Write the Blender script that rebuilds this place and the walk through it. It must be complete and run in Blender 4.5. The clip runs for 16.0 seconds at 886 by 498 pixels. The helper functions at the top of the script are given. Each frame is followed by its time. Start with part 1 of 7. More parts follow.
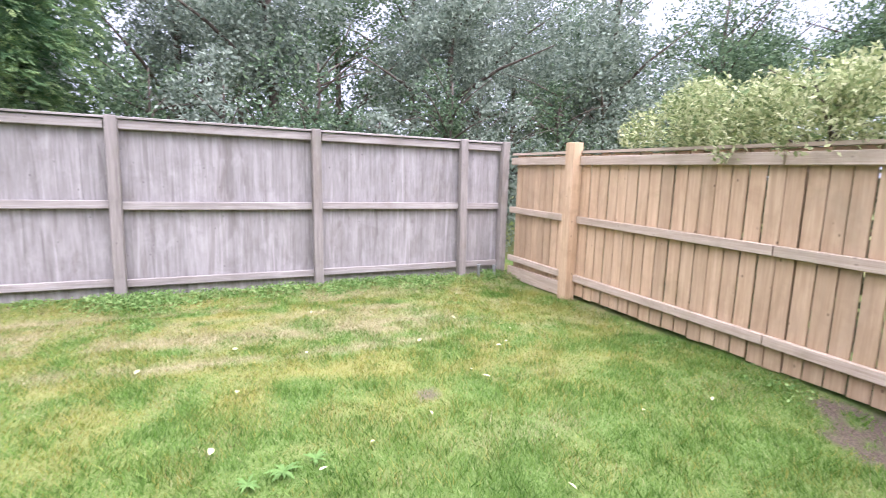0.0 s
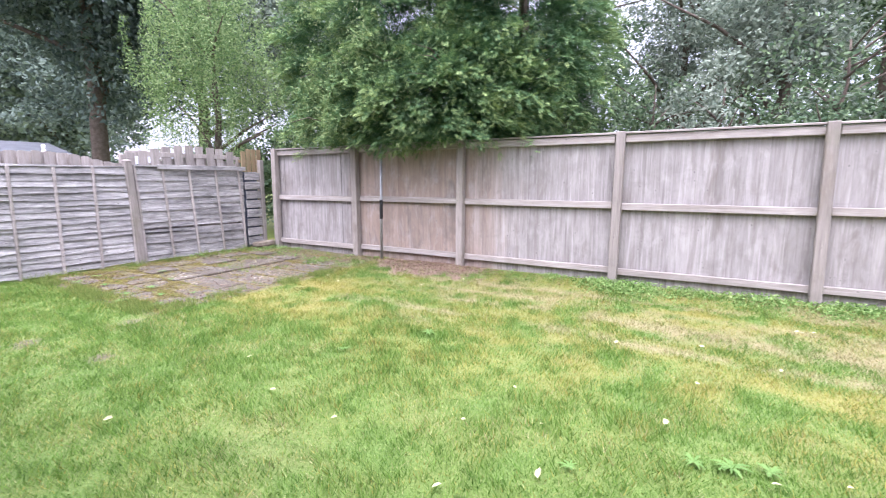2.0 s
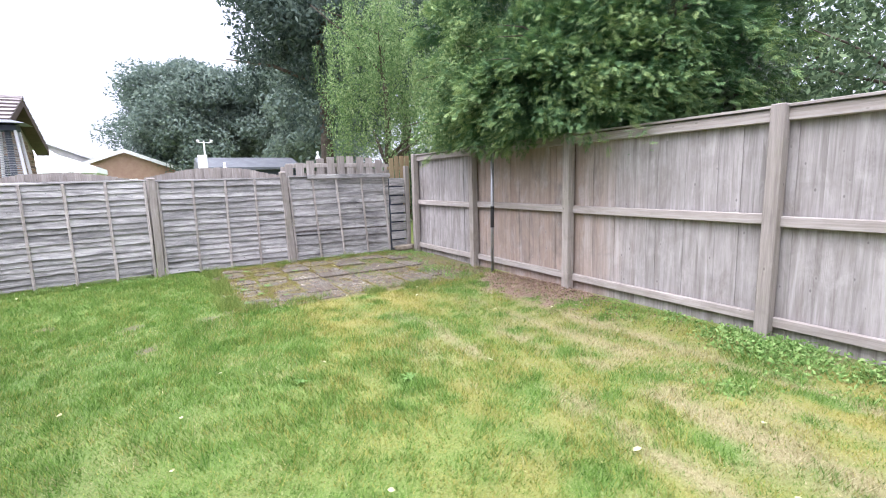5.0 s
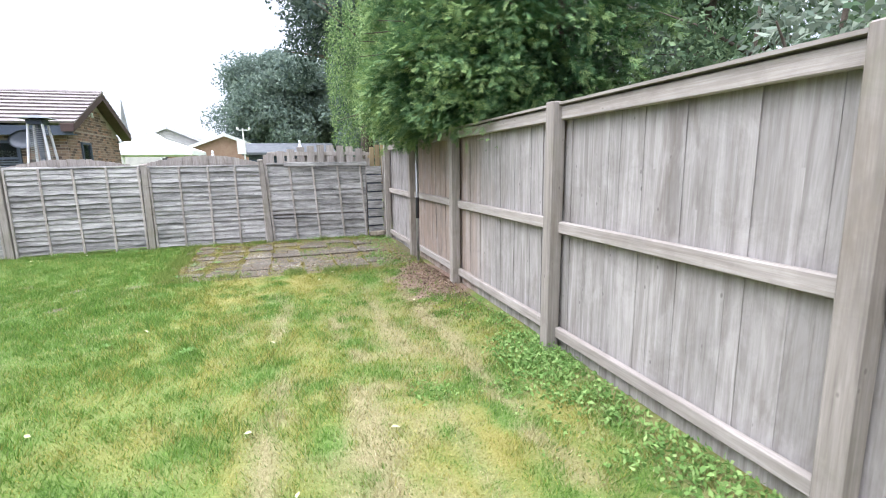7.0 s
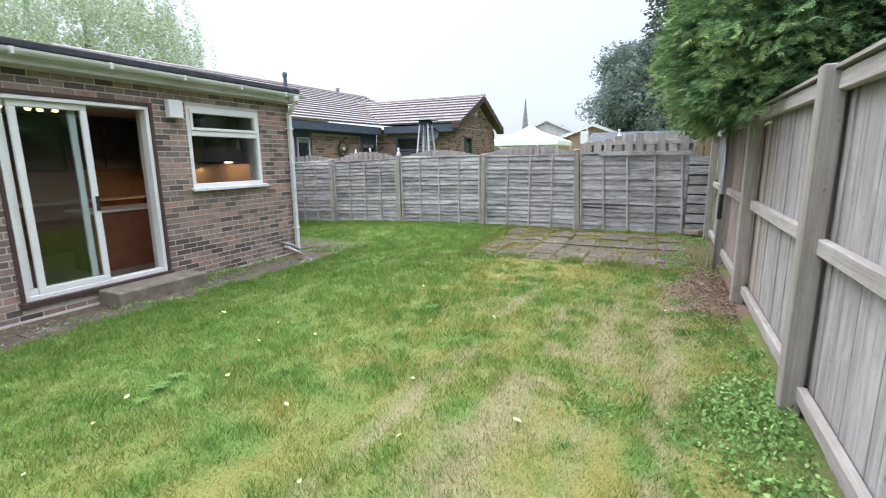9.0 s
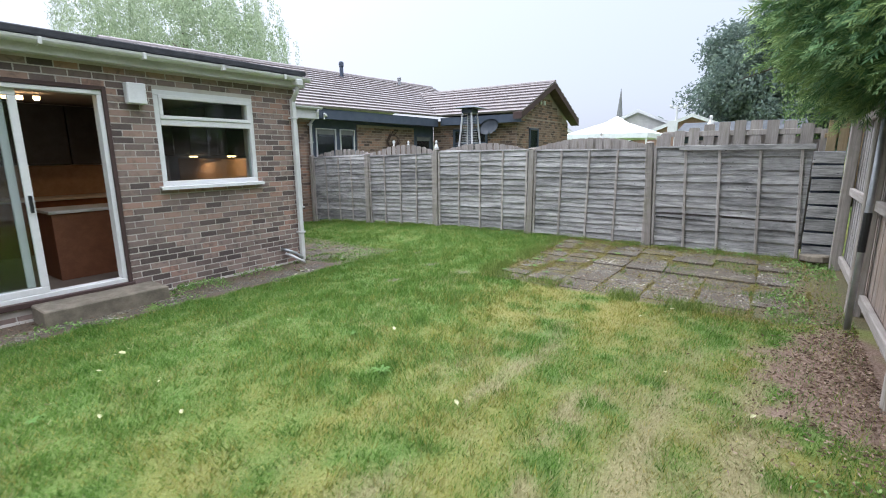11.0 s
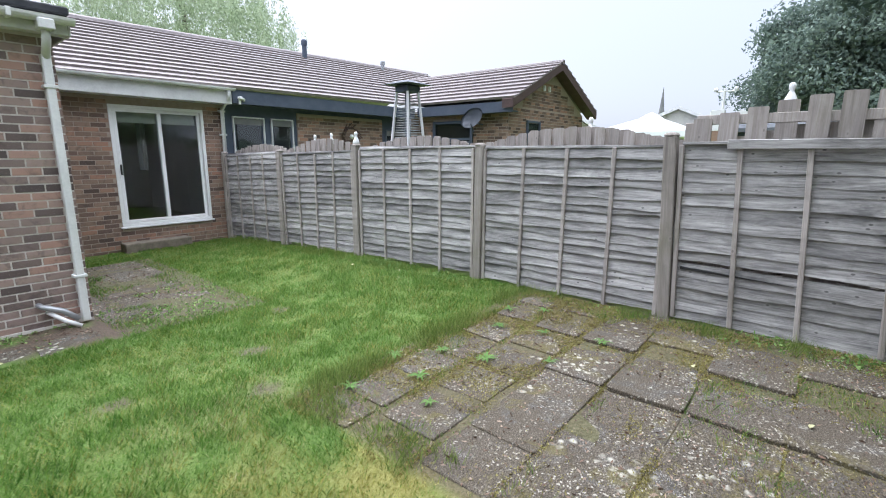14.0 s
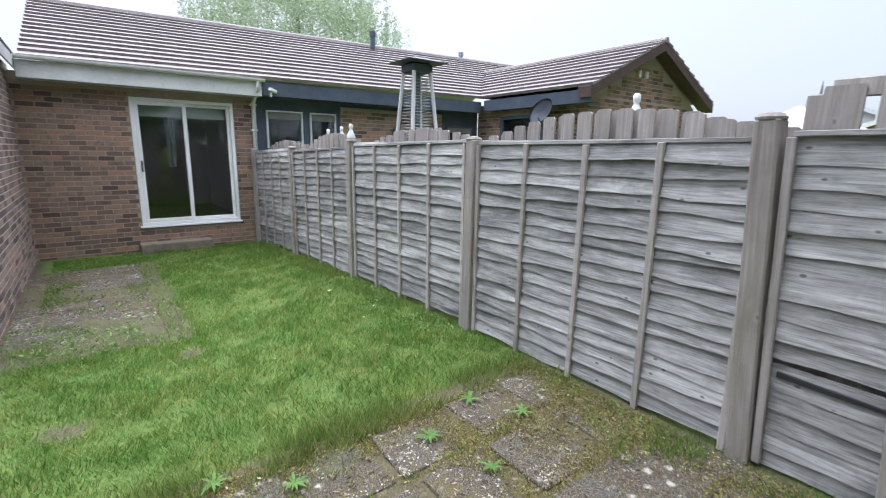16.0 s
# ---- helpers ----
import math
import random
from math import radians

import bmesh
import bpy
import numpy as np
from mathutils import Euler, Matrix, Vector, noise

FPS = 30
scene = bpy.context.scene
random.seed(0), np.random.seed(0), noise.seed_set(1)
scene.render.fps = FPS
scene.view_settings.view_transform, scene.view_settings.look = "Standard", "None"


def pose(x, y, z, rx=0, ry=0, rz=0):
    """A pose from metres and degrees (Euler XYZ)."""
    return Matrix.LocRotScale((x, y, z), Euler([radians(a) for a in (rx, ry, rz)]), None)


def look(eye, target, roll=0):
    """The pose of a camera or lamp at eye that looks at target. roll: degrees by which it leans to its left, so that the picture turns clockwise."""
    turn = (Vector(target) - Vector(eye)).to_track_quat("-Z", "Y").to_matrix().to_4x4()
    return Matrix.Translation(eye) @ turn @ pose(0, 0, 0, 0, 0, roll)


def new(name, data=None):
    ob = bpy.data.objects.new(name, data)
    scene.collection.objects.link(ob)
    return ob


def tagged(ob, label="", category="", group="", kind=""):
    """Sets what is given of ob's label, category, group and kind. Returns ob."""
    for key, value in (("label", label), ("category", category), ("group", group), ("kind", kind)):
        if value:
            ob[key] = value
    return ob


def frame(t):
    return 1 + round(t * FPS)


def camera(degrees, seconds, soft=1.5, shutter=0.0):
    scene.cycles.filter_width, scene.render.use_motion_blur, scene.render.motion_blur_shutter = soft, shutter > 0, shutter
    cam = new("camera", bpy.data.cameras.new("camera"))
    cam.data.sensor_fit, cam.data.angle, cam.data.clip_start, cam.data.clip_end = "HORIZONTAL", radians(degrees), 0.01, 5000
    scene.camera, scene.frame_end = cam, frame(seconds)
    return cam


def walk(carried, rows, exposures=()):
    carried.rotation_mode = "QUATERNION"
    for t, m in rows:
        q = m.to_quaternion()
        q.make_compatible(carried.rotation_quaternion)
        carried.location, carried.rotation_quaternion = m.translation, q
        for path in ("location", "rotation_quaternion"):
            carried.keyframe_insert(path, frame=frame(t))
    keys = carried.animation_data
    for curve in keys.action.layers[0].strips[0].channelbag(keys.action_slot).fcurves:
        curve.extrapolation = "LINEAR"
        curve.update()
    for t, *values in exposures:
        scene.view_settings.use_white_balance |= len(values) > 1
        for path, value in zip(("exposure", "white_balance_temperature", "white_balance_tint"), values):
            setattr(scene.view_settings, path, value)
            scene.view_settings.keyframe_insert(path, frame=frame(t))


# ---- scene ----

from collections import defaultdict

# ------------------------------------------------------------------ camera
cam = camera(87.0, 16.0, soft=1.0, shutter=0.18)
ROWS = [
    (0.0, -0.052, -0.217, 1.458, -24.56, -8.24, -1.47),
    (0.5, 0.029, -0.259, 1.458, -9.61, -8.54, -1.16),
    (1.0, 0.099, -0.384, 1.458, 9.11, -8.69, -0.77),
    (1.5, 0.011, -0.480, 1.458, 21.73, -8.69, -0.30),
    (2.0, -0.005, -0.566, 1.459, 30.54, -8.50, 0.04),
    (2.5, 0.106, -0.540, 1.460, 39.03, -8.41, 0.69),
    (3.0, 0.140, -0.469, 1.459, 43.77, -8.56, 0.99),
    (5.3, 1.033, 1.889, 1.555, 63.11, -8.31, 1.58),
    (5.5, 1.198, 2.165, 1.571, 65.76, -8.28, 1.48),
    (6.0, 1.465, 2.786, 1.565, 69.96, -8.53, 1.23),
    (6.5, 1.734, 3.335, 1.582, 70.14, -10.00, 1.26),
    (7.0, 2.043, 3.822, 1.594, 71.82, -10.14, 0.85),
    (7.5, 2.144, 4.285, 1.626, 83.96, -9.98, 0.71),
    (8.0, 2.077, 4.608, 1.636, 100.33, -10.18, 1.15),
    (8.5, 2.060, 4.895, 1.581, 111.89, -10.33, 0.75),
    (9.0, 2.001, 5.017, 1.598, 115.22, -10.91, 0.67),
    (9.2, 1.889, 5.081, 1.607, 119.39, -11.09, 0.64),
    (11.3, -0.390, 5.094, 1.594, 125.70, -11.51, 0.39),
    (11.5, -0.710, 5.102, 1.583, 125.43, -11.51, 0.29),
    (12.0, -1.320, 5.040, 1.595, 125.41, -11.48, 0.20),
    (12.5, -1.906, 4.981, 1.605, 125.55, -11.48, -0.10),
    (13.0, -2.467, 4.801, 1.583, 128.00, -11.47, -0.20),
    (13.5, -2.996, 4.595, 1.595, 129.45, -11.48, -0.29),
    (14.0, -3.566, 4.478, 1.581, 129.93, -11.59, -0.29),
    (14.5, -4.114, 4.390, 1.571, 129.82, -11.60, -0.49),
    (15.0, -4.730, 4.354, 1.547, 129.15, -11.63, -0.69),
    (15.5, -5.175, 4.234, 1.559, 132.76, -11.65, -0.78),
    (16.0, -5.606, 4.178, 1.573, 143.42, -11.71, -0.88),
]
walk(cam, [(t, pose(x, y, z, 90 + pitch, roll, yaw)) for t, x, y, z, yaw, pitch, roll in ROWS],
     exposures=[(0.0, 1.05, 5850, 30), (2.0, 1.18, 5850, 30), (3.0, 1.18, 5850, 29), (5.5, 0.93, 5950, 21), (6.5, 0.98, 5950, 18), (7.2, 0.88, 5950, 15), (8.5, 0.62, 5900, 13), (11.5, 0.35, 5850, 13), (12.5, 0.45, 5850, 14), (16.0, 0.38, 5800, 14)])

# ------------------------------------------------------------------ light
world = bpy.data.worlds.new("overcast_sky")
scene.world = world
world.use_nodes = True
wn, wl = world.node_tree.nodes, world.node_tree.links
wn.clear()
w_out = wn.new("ShaderNodeOutputWorld")
w_sky = wn.new("ShaderNodeTexSky")
w_sky.sky_type = "NISHITA"
w_sky.sun_disc = False
w_sky.sun_elevation, w_sky.sun_rotation = radians(48), radians(200)
w_sky.air_density, w_sky.dust_density = 1.0, 4.0
w_bg_sky = wn.new("ShaderNodeBackground")
w_bg_sky.inputs[1].default_value = 0.03
wl.new(w_sky.outputs[0], w_bg_sky.inputs[0])
# cloud layer of an overcast sky, brighter overhead than at the horizon
w_tc = wn.new("ShaderNodeTexCoord")
w_sep = wn.new("ShaderNodeSeparateXYZ")
wl.new(w_tc.outputs["Generated"], w_sep.inputs[0])
w_ramp = wn.new("ShaderNodeValToRGB")
w_ramp.color_ramp.elements[0].position, w_ramp.color_ramp.elements[0].color = 0.0, (0.525, 0.552, 0.610, 1)
w_ramp.color_ramp.elements[1].position, w_ramp.color_ramp.elements[1].color = 1.0, (3.6, 3.65, 3.7, 1)
mid_el = w_ramp.color_ramp.elements.new(0.30)
mid_el.color = (0.640, 0.664, 0.722, 1)
wl.new(w_sep.outputs[2], w_ramp.inputs[0])
w_bg = wn.new("ShaderNodeBackground")
w_bg.inputs[1].default_value = 0.95
wl.new(w_ramp.outputs[0], w_bg.inputs[0])
w_add = wn.new("ShaderNodeAddShader")
wl.new(w_bg_sky.outputs[0], w_add.inputs[0])
wl.new(w_bg.outputs[0], w_add.inputs[1])
wl.new(w_add.outputs[0], w_out.inputs[0])

sun_data = bpy.data.lights.new("sun", "SUN")
sun_data.energy, sun_data.angle, sun_data.color = 1.3, radians(30), (1.0, 0.97, 0.93)
sun = new("sun", sun_data)
sun.matrix_world = look((3, -8, 14), (0, 0, 0))

# ------------------------------------------------------------------ node helpers


def mat(name, rough=0.8, spec=0.3, metal=0.0):
    m = bpy.data.materials.new(name)
    m.use_nodes = True
    bsdf = m.node_tree.nodes["Principled BSDF"]
    bsdf.inputs["Roughness"].default_value = rough
    bsdf.inputs["Specular IOR Level"].default_value = spec
    bsdf.inputs["Metallic"].default_value = metal
    return m, m.node_tree.nodes, m.node_tree.links, bsdf


def rgb(c):
    return (c[0], c[1], c[2], 1.0)


def mix_col(nodes, links, fac, a, b, mode="MIX"):
    n = nodes.new("ShaderNodeMix")
    n.data_type, n.blend_type, n.clamp_factor = "RGBA", mode, True
    for sock, v in ((n.inputs[0], fac), (n.inputs[6], a), (n.inputs[7], b)):
        if isinstance(v, bpy.types.NodeSocket):
            links.new(v, sock)
        elif isinstance(v, (int, float)):
            sock.default_value = v
        else:
            sock.default_value = rgb(v)
    return n.outputs[2]


def math_n(nodes, links, op, a, b=0.0, c=0.0):
    n = nodes.new("ShaderNodeMath")
    n.operation = op
    for sock, v in zip(n.inputs, (a, b, c)):
        if isinstance(v, bpy.types.NodeSocket):
            links.new(v, sock)
        else:
            sock.default_value = v
    return n.outputs[0]


def noise_n(nodes, links, vec, scale, detail=3.0, rough=0.55, distortion=0.0):
    n = nodes.new("ShaderNodeTexNoise")
    n.inputs["Scale"].default_value, n.inputs["Detail"].default_value = scale, detail
    n.inputs["Roughness"].default_value, n.inputs["Distortion"].default_value = rough, distortion
    if vec is not None:
        links.new(vec, n.inputs["Vector"])
    return n.outputs["Fac"]


def ramp_n(nodes, links, fac, stops):
    n = nodes.new("ShaderNodeValToRGB")
    els = n.color_ramp.elements
    els[0].position, els[0].color = stops[0][0], rgb(stops[0][1])
    els[1].position, els[1].color = stops[-1][0], rgb(stops[-1][1])
    for p, c in stops[1:-1]:
        els.new(p).color = rgb(c)
    links.new(fac, n.inputs[0])
    return n.outputs[0]


def step_n(nodes, links, v, lo, hi):
    n = nodes.new("ShaderNodeMapRange")
    n.interpolation_type = "SMOOTHSTEP"
    n.inputs["From Min"].default_value, n.inputs["From Max"].default_value = lo, hi
    links.new(v, n.inputs["Value"])
    return n.outputs[0]


def obj_vec(nodes, links, scale, shift=True):
    """Object coordinates, scaled along each axis and shifted by each object's own random number."""
    tc = nodes.new("ShaderNodeTexCoord")
    mp = nodes.new("ShaderNodeVectorMath")
    mp.operation = "MULTIPLY"
    mp.inputs[1].default_value = scale
    links.new(tc.outputs["Object"], mp.inputs[0])
    if not shift:
        return mp.outputs[0]
    oi = nodes.new("ShaderNodeObjectInfo")
    sh = nodes.new("ShaderNodeVectorMath")
    sh.operation = "MULTIPLY_ADD"
    comb = nodes.new("ShaderNodeCombineXYZ")
    for s in comb.inputs:
        links.new(oi.outputs["Random"], s)
    links.new(comb.outputs[0], sh.inputs[0])
    sh.inputs[1].default_value = (37.0, 61.0, 83.0)
    links.new(mp.outputs[0], sh.inputs[2])
    return sh.outputs[0]


def pos_vec(nodes, links, scale=(1, 1, 1)):
    g = nodes.new("ShaderNodeNewGeometry")
    mp = nodes.new("ShaderNodeVectorMath")
    mp.operation = "MULTIPLY"
    mp.inputs[1].default_value = scale
    links.new(g.outputs["Position"], mp.inputs[0])
    return mp.outputs[0]


def bump_n(nodes, links, bsdf, height, strength=0.4, dist=0.01):
    b = nodes.new("ShaderNodeBump")
    b.inputs["Strength"].default_value, b.inputs["Distance"].default_value = strength, dist
    links.new(height, b.inputs["Height"])
    links.new(b.outputs[0], bsdf.inputs["Normal"])


def obj_random(nodes):
    return nodes.new("ShaderNodeObjectInfo").outputs["Random"]


# ------------------------------------------------------------------ materials


def wood_mat(name, axis, dark, light, stain, warm=None, warm_span=None, knots=0.5, vary=0.35, algae=0.0, stain_amt=0.7, streaks=0.45, along=(3.0, 0.9), across=3.0, bleach=0.0, knot_pick=0.50, grain=0.62):
    """Weathered timber with its grain along one axis of the object."""
    m, nd, lk, bs = mat(name, 0.85, 0.2)
    fine = [95.0, 95.0, 95.0]
    fine[axis] = along[0]
    mid_s = [14.0, 14.0, 14.0]
    mid_s[axis] = along[1]
    v1, v2 = obj_vec(nd, lk, fine), obj_vec(nd, lk, mid_s)
    g1, g2 = noise_n(nd, lk, v1, 1.0, 4.0, 0.6, 0.6), noise_n(nd, lk, v2, 1.0, 3.0, 0.6, 1.2)
    g = math_n(nd, lk, "ADD", math_n(nd, lk, "MULTIPLY", g1, grain), math_n(nd, lk, "MULTIPLY", g2, 1.0 - grain))
    col = ramp_n(nd, lk, g, [(0.32, dark), (0.5, [(a + b) / 2 for a, b in zip(dark, light)]), (0.66, light)])
    if warm is not None:
        sep = nd.new("ShaderNodeSeparateXYZ")
        lk.new(pos_vec(nd, lk), sep.inputs[0])
        wob = math_n(nd, lk, "MULTIPLY_ADD", noise_n(nd, lk, pos_vec(nd, lk, (5.0, 1.0, 0.7)), 1.0, 3.0), 1.6, -0.8)
        xx = math_n(nd, lk, "ADD", sep.outputs[0], wob)
        a = step_n(nd, lk, xx, warm_span[0] - 0.3, warm_span[0] + 0.2)
        b = step_n(nd, lk, xx, warm_span[1] - 0.6, warm_span[1] + 0.5)
        f = math_n(nd, lk, "MULTIPLY", a, math_n(nd, lk, "SUBTRACT", 1.0, b))
        col = mix_col(nd, lk, math_n(nd, lk, "MULTIPLY", f, 0.75), col, mix_col(nd, lk, g, warm[0], warm[1]))
    # board-to-board tone
    r = obj_random(nd)
    tone = math_n(nd, lk, "MULTIPLY_ADD", r, vary, 1.0 - vary * 0.55)
    comb = nd.new("ShaderNodeCombineXYZ")
    for s in comb.inputs:
        lk.new(tone, s)
    col = mix_col(nd, lk, 1.0, col, comb.outputs[0], "MULTIPLY")
    # weather stains across the whole face
    st_s = [across, across, across]
    st_s[axis] = 0.9
    st = step_n(nd, lk, noise_n(nd, lk, pos_vec(nd, lk, st_s), 1.0, 5.0, 0.65, 0.8), 0.50, 0.72)
    col = mix_col(nd, lk, math_n(nd, lk, "MULTIPLY", st, stain_amt), col, stain)
    if bleach:
        bl_s = [6.0, 6.0, 6.0]
        bl_s[axis] = 2.2
        bl = step_n(nd, lk, noise_n(nd, lk, pos_vec(nd, lk, bl_s), 1.0, 6.0, 0.7, 0.5), 0.48, 0.70)
        col = mix_col(nd, lk, math_n(nd, lk, "MULTIPLY", bl, bleach), col, [min(0.6, q * 1.12) for q in light])
    blot = step_n(nd, lk, noise_n(nd, lk, pos_vec(nd, lk, (3.2, 3.2, 3.2)), 1.0, 6.0, 0.72, 0.6), 0.46, 0.66)
    col = mix_col(nd, lk, math_n(nd, lk, "MULTIPLY", blot, 0.26), col, [q * 0.78 for q in dark])
    if algae:
        al = step_n(nd, lk, noise_n(nd, lk, pos_vec(nd, lk, (1.6, 1.6, 1.6)), 1.0, 5.0, 0.7), 0.52, 0.72)
        col = mix_col(nd, lk, math_n(nd, lk, "MULTIPLY", al, algae), col, (0.16, 0.18, 0.08))
    # knots
    kn_s = [12.0, 12.0, 12.0]
    kn_s[axis] = 7.0
    vo = nd.new("ShaderNodeTexVoronoi")
    vo.inputs["Scale"].default_value = 1.0
    lk.new(obj_vec(nd, lk, kn_s), vo.inputs["Vector"])
    kn = math_n(nd, lk, "SUBTRACT", 1.0, step_n(nd, lk, vo.outputs["Distance"], 0.06, 0.125))
    pick = step_n(nd, lk, noise_n(nd, lk, obj_vec(nd, lk, [s * 0.6 for s in kn_s]), 1.0, 0.0), knot_pick, knot_pick + 0.04)
    kn = math_n(nd, lk, "MULTIPLY", kn, pick)
    halo = math_n(nd, lk, "MULTIPLY", math_n(nd, lk, "SUBTRACT", 1.0, step_n(nd, lk, vo.outputs["Distance"], 0.12, 0.30)), pick)
    col = mix_col(nd, lk, math_n(nd, lk, "MULTIPLY", halo, 0.18), col, light)
    col = mix_col(nd, lk, math_n(nd, lk, "MULTIPLY", kn, knots), col, [c * 0.36 for c in dark])
    # streaks of dark weathering that follow the grain
    sk = [38.0, 38.0, 38.0]
    sk[axis] = 0.9
    streak = step_n(nd, lk, noise_n(nd, lk, obj_vec(nd, lk, sk), 1.0, 5.0, 0.7, 0.5), 0.54, 0.64)
    col = mix_col(nd, lk, math_n(nd, lk, "MULTIPLY", streak, streaks), col, stain)
    lk.new(col, bs.inputs["Base Color"])
    bump_n(nd, lk, bs, g, 0.6, 0.006)
    return m


M_GREY_V = wood_mat("weathered_grey_boards", 2, (0.208, 0.193, 0.179), (0.412, 0.394, 0.379), (0.178, 0.158, 0.140),
                    warm=((0.25, 0.175, 0.130), (0.41, 0.315, 0.248)), warm_span=(-5.6, -2.9), vary=0.17, knots=0.55, streaks=0.28, along=(5.0, 0.8), across=3.4, bleach=0.45, knot_pick=0.52, grain=0.30, stain_amt=0.72)
M_GREY_X = wood_mat("weathered_grey_rails", 0, (0.245, 0.220, 0.196), (0.455, 0.422, 0.388), (0.250, 0.217, 0.190), vary=0.15, grain=0.45, streaks=0.3)
M_GREY_POST = wood_mat("weathered_posts", 2, (0.215, 0.194, 0.172), (0.400, 0.365, 0.328), (0.205, 0.176, 0.140), vary=0.2, algae=0.22, grain=0.45, streaks=0.3)
M_NEW_V = wood_mat("newer_tan_boards", 2, (0.400, 0.270, 0.158), (0.610, 0.455, 0.290), (0.420, 0.320, 0.215), vary=0.30, knots=0.75, algae=0.16, grain=0.42, streaks=0.25, across=2.0)
M_NEW_Y = wood_mat("newer_tan_rails", 1, (0.385, 0.300, 0.220), (0.575, 0.480, 0.375), (0.380, 0.330, 0.240), vary=0.12, algae=0.28, grain=0.42, streaks=0.25)
M_LAP_Y = wood_mat("lap_boards", 1, (0.135, 0.131, 0.127), (0.52, 0.508, 0.486), (0.088, 0.086, 0.088), vary=0.42, knots=0.7, stain_amt=0.85, streaks=0.34, across=3.4, bleach=0.28, along=(5.0, 1.6), knot_pick=0.40, grain=0.46)
M_LAP_Z = wood_mat("lap_battens", 2, (0.264, 0.240, 0.218), (0.500, 0.455, 0.420), (0.170, 0.151, 0.120), vary=0.25, algae=0.2, grain=0.45)
M_PICKET = wood_mat("neighbour_pickets", 2, (0.245, 0.218, 0.198), (0.470, 0.430, 0.392), (0.250, 0.222, 0.180), vary=0.3, algae=0.15, grain=0.45)
M_PICKET_NEW = wood_mat("bright_pickets", 2, (0.27, 0.19, 0.105), (0.43, 0.33, 0.20), (0.25, 0.22, 0.13), vary=0.2)


def brick_mat(name, cols):
    m, nd, lk, bs = mat(name, 0.9, 0.2)
    r = obj_random(nd)
    isl = nd.new("ShaderNodeNewGeometry").outputs["Random Per Island"]
    rr = math_n(nd, lk, "FRACT", math_n(nd, lk, "ADD", r, isl))
    col = ramp_n(nd, lk, rr, cols)
    p = pos_vec(nd, lk)
    big = noise_n(nd, lk, p, 9.0, 4.0, 0.65, 0.5)
    col = mix_col(nd, lk, math_n(nd, lk, "MULTIPLY", step_n(nd, lk, big, 0.48, 0.7), 0.55), col, (0.085, 0.07, 0.062))
    fine = noise_n(nd, lk, p, 85.0, 4.0, 0.7)
    col = mix_col(nd, lk, math_n(nd, lk, "MULTIPLY", step_n(nd, lk, fine, 0.55, 0.72), 0.35), col, (0.33, 0.28, 0.25))
    lk.new(col, bs.inputs["Base Color"])
    bump_n(nd, lk, bs, fine, 0.5, 0.004)
    return m


M_BRICK = brick_mat("brown_brick", [(0.0, (0.092, 0.073, 0.068)), (0.22, (0.180, 0.136, 0.121)), (0.5, (0.262, 0.196, 0.171)), (0.78, (0.325, 0.242, 0.206)), (1.0, (0.385, 0.235, 0.182))])
M_BRICK_OR = brick_mat("orange_brown_brick", [(0.0, (0.085, 0.062, 0.052)), (0.3, (0.190, 0.130, 0.099)), (0.7, (0.275, 0.193, 0.142)), (1.0, (0.33, 0.190, 0.130))])


def plain_mat(name, c1, c2, rough, scale=6.0, spec=0.3, metal=0.0, bump=0.15, bdist=0.003):
    """A surface of one colour with faint grime and unevenness."""
    m, nd, lk, bs = mat(name, rough, spec, metal)
    p = pos_vec(nd, lk)
    n1, n2 = noise_n(nd, lk, p, scale, 5.0, 0.65), noise_n(nd, lk, p, scale * 14.0, 3.0, 0.6)
    f = math_n(nd, lk, "ADD", math_n(nd, lk, "MULTIPLY", n1, 0.7), math_n(nd, lk, "MULTIPLY", n2, 0.3))
    lk.new(mix_col(nd, lk, step_n(nd, lk, f, 0.35, 0.68), c1, c2), bs.inputs["Base Color"])
    bump_n(nd, lk, bs, f, bump, bdist)
    return m


M_MORTAR = plain_mat("mortar", (0.50, 0.46, 0.415), (0.60, 0.56, 0.51), 0.95, 12.0, bump=0.5)
M_UPVC = plain_mat("white_upvc", (0.80, 0.80, 0.79), (0.70, 0.70, 0.685), 0.35, 2.0, 0.5, bump=0.02)
M_GUTTER = plain_mat("white_gutter", (0.72, 0.72, 0.70), (0.58, 0.585, 0.57), 0.45, 3.0, 0.4, bump=0.03)
M_FASCIA = plain_mat("white_fascia", (0.66, 0.66, 0.65), (0.52, 0.52, 0.51), 0.5, 3.0, 0.4, bump=0.04)
M_FELT = plain_mat("black_roof_felt", (0.03, 0.032, 0.036), (0.055, 0.057, 0.062), 0.8, 8.0)
M_TILE = plain_mat("grey_brown_roof_tile", (0.16, 0.135, 0.13), (0.25, 0.215, 0.205), 0.42, 5.0, 0.6, bump=0.25)
M_DARKTRIM = plain_mat("dark_stained_timber", (0.062, 0.078, 0.108), (0.085, 0.102, 0.135), 0.6, 5.0)
M_BROWNTRIM = plain_mat("dark_brown_trim", (0.060, 0.038, 0.034), (0.090, 0.058, 0.052), 0.6, 6.0)
M_CONC = plain_mat("weathered_concrete", (0.14, 0.120, 0.092), (0.25, 0.215, 0.165), 0.92, 7.0, bump=0.5, bdist=0.006)
M_METAL = plain_mat("brushed_steel", (0.72, 0.72, 0.72), (0.58, 0.58, 0.59), 0.4, 4.0, 0.5, 0.3, 0.02)
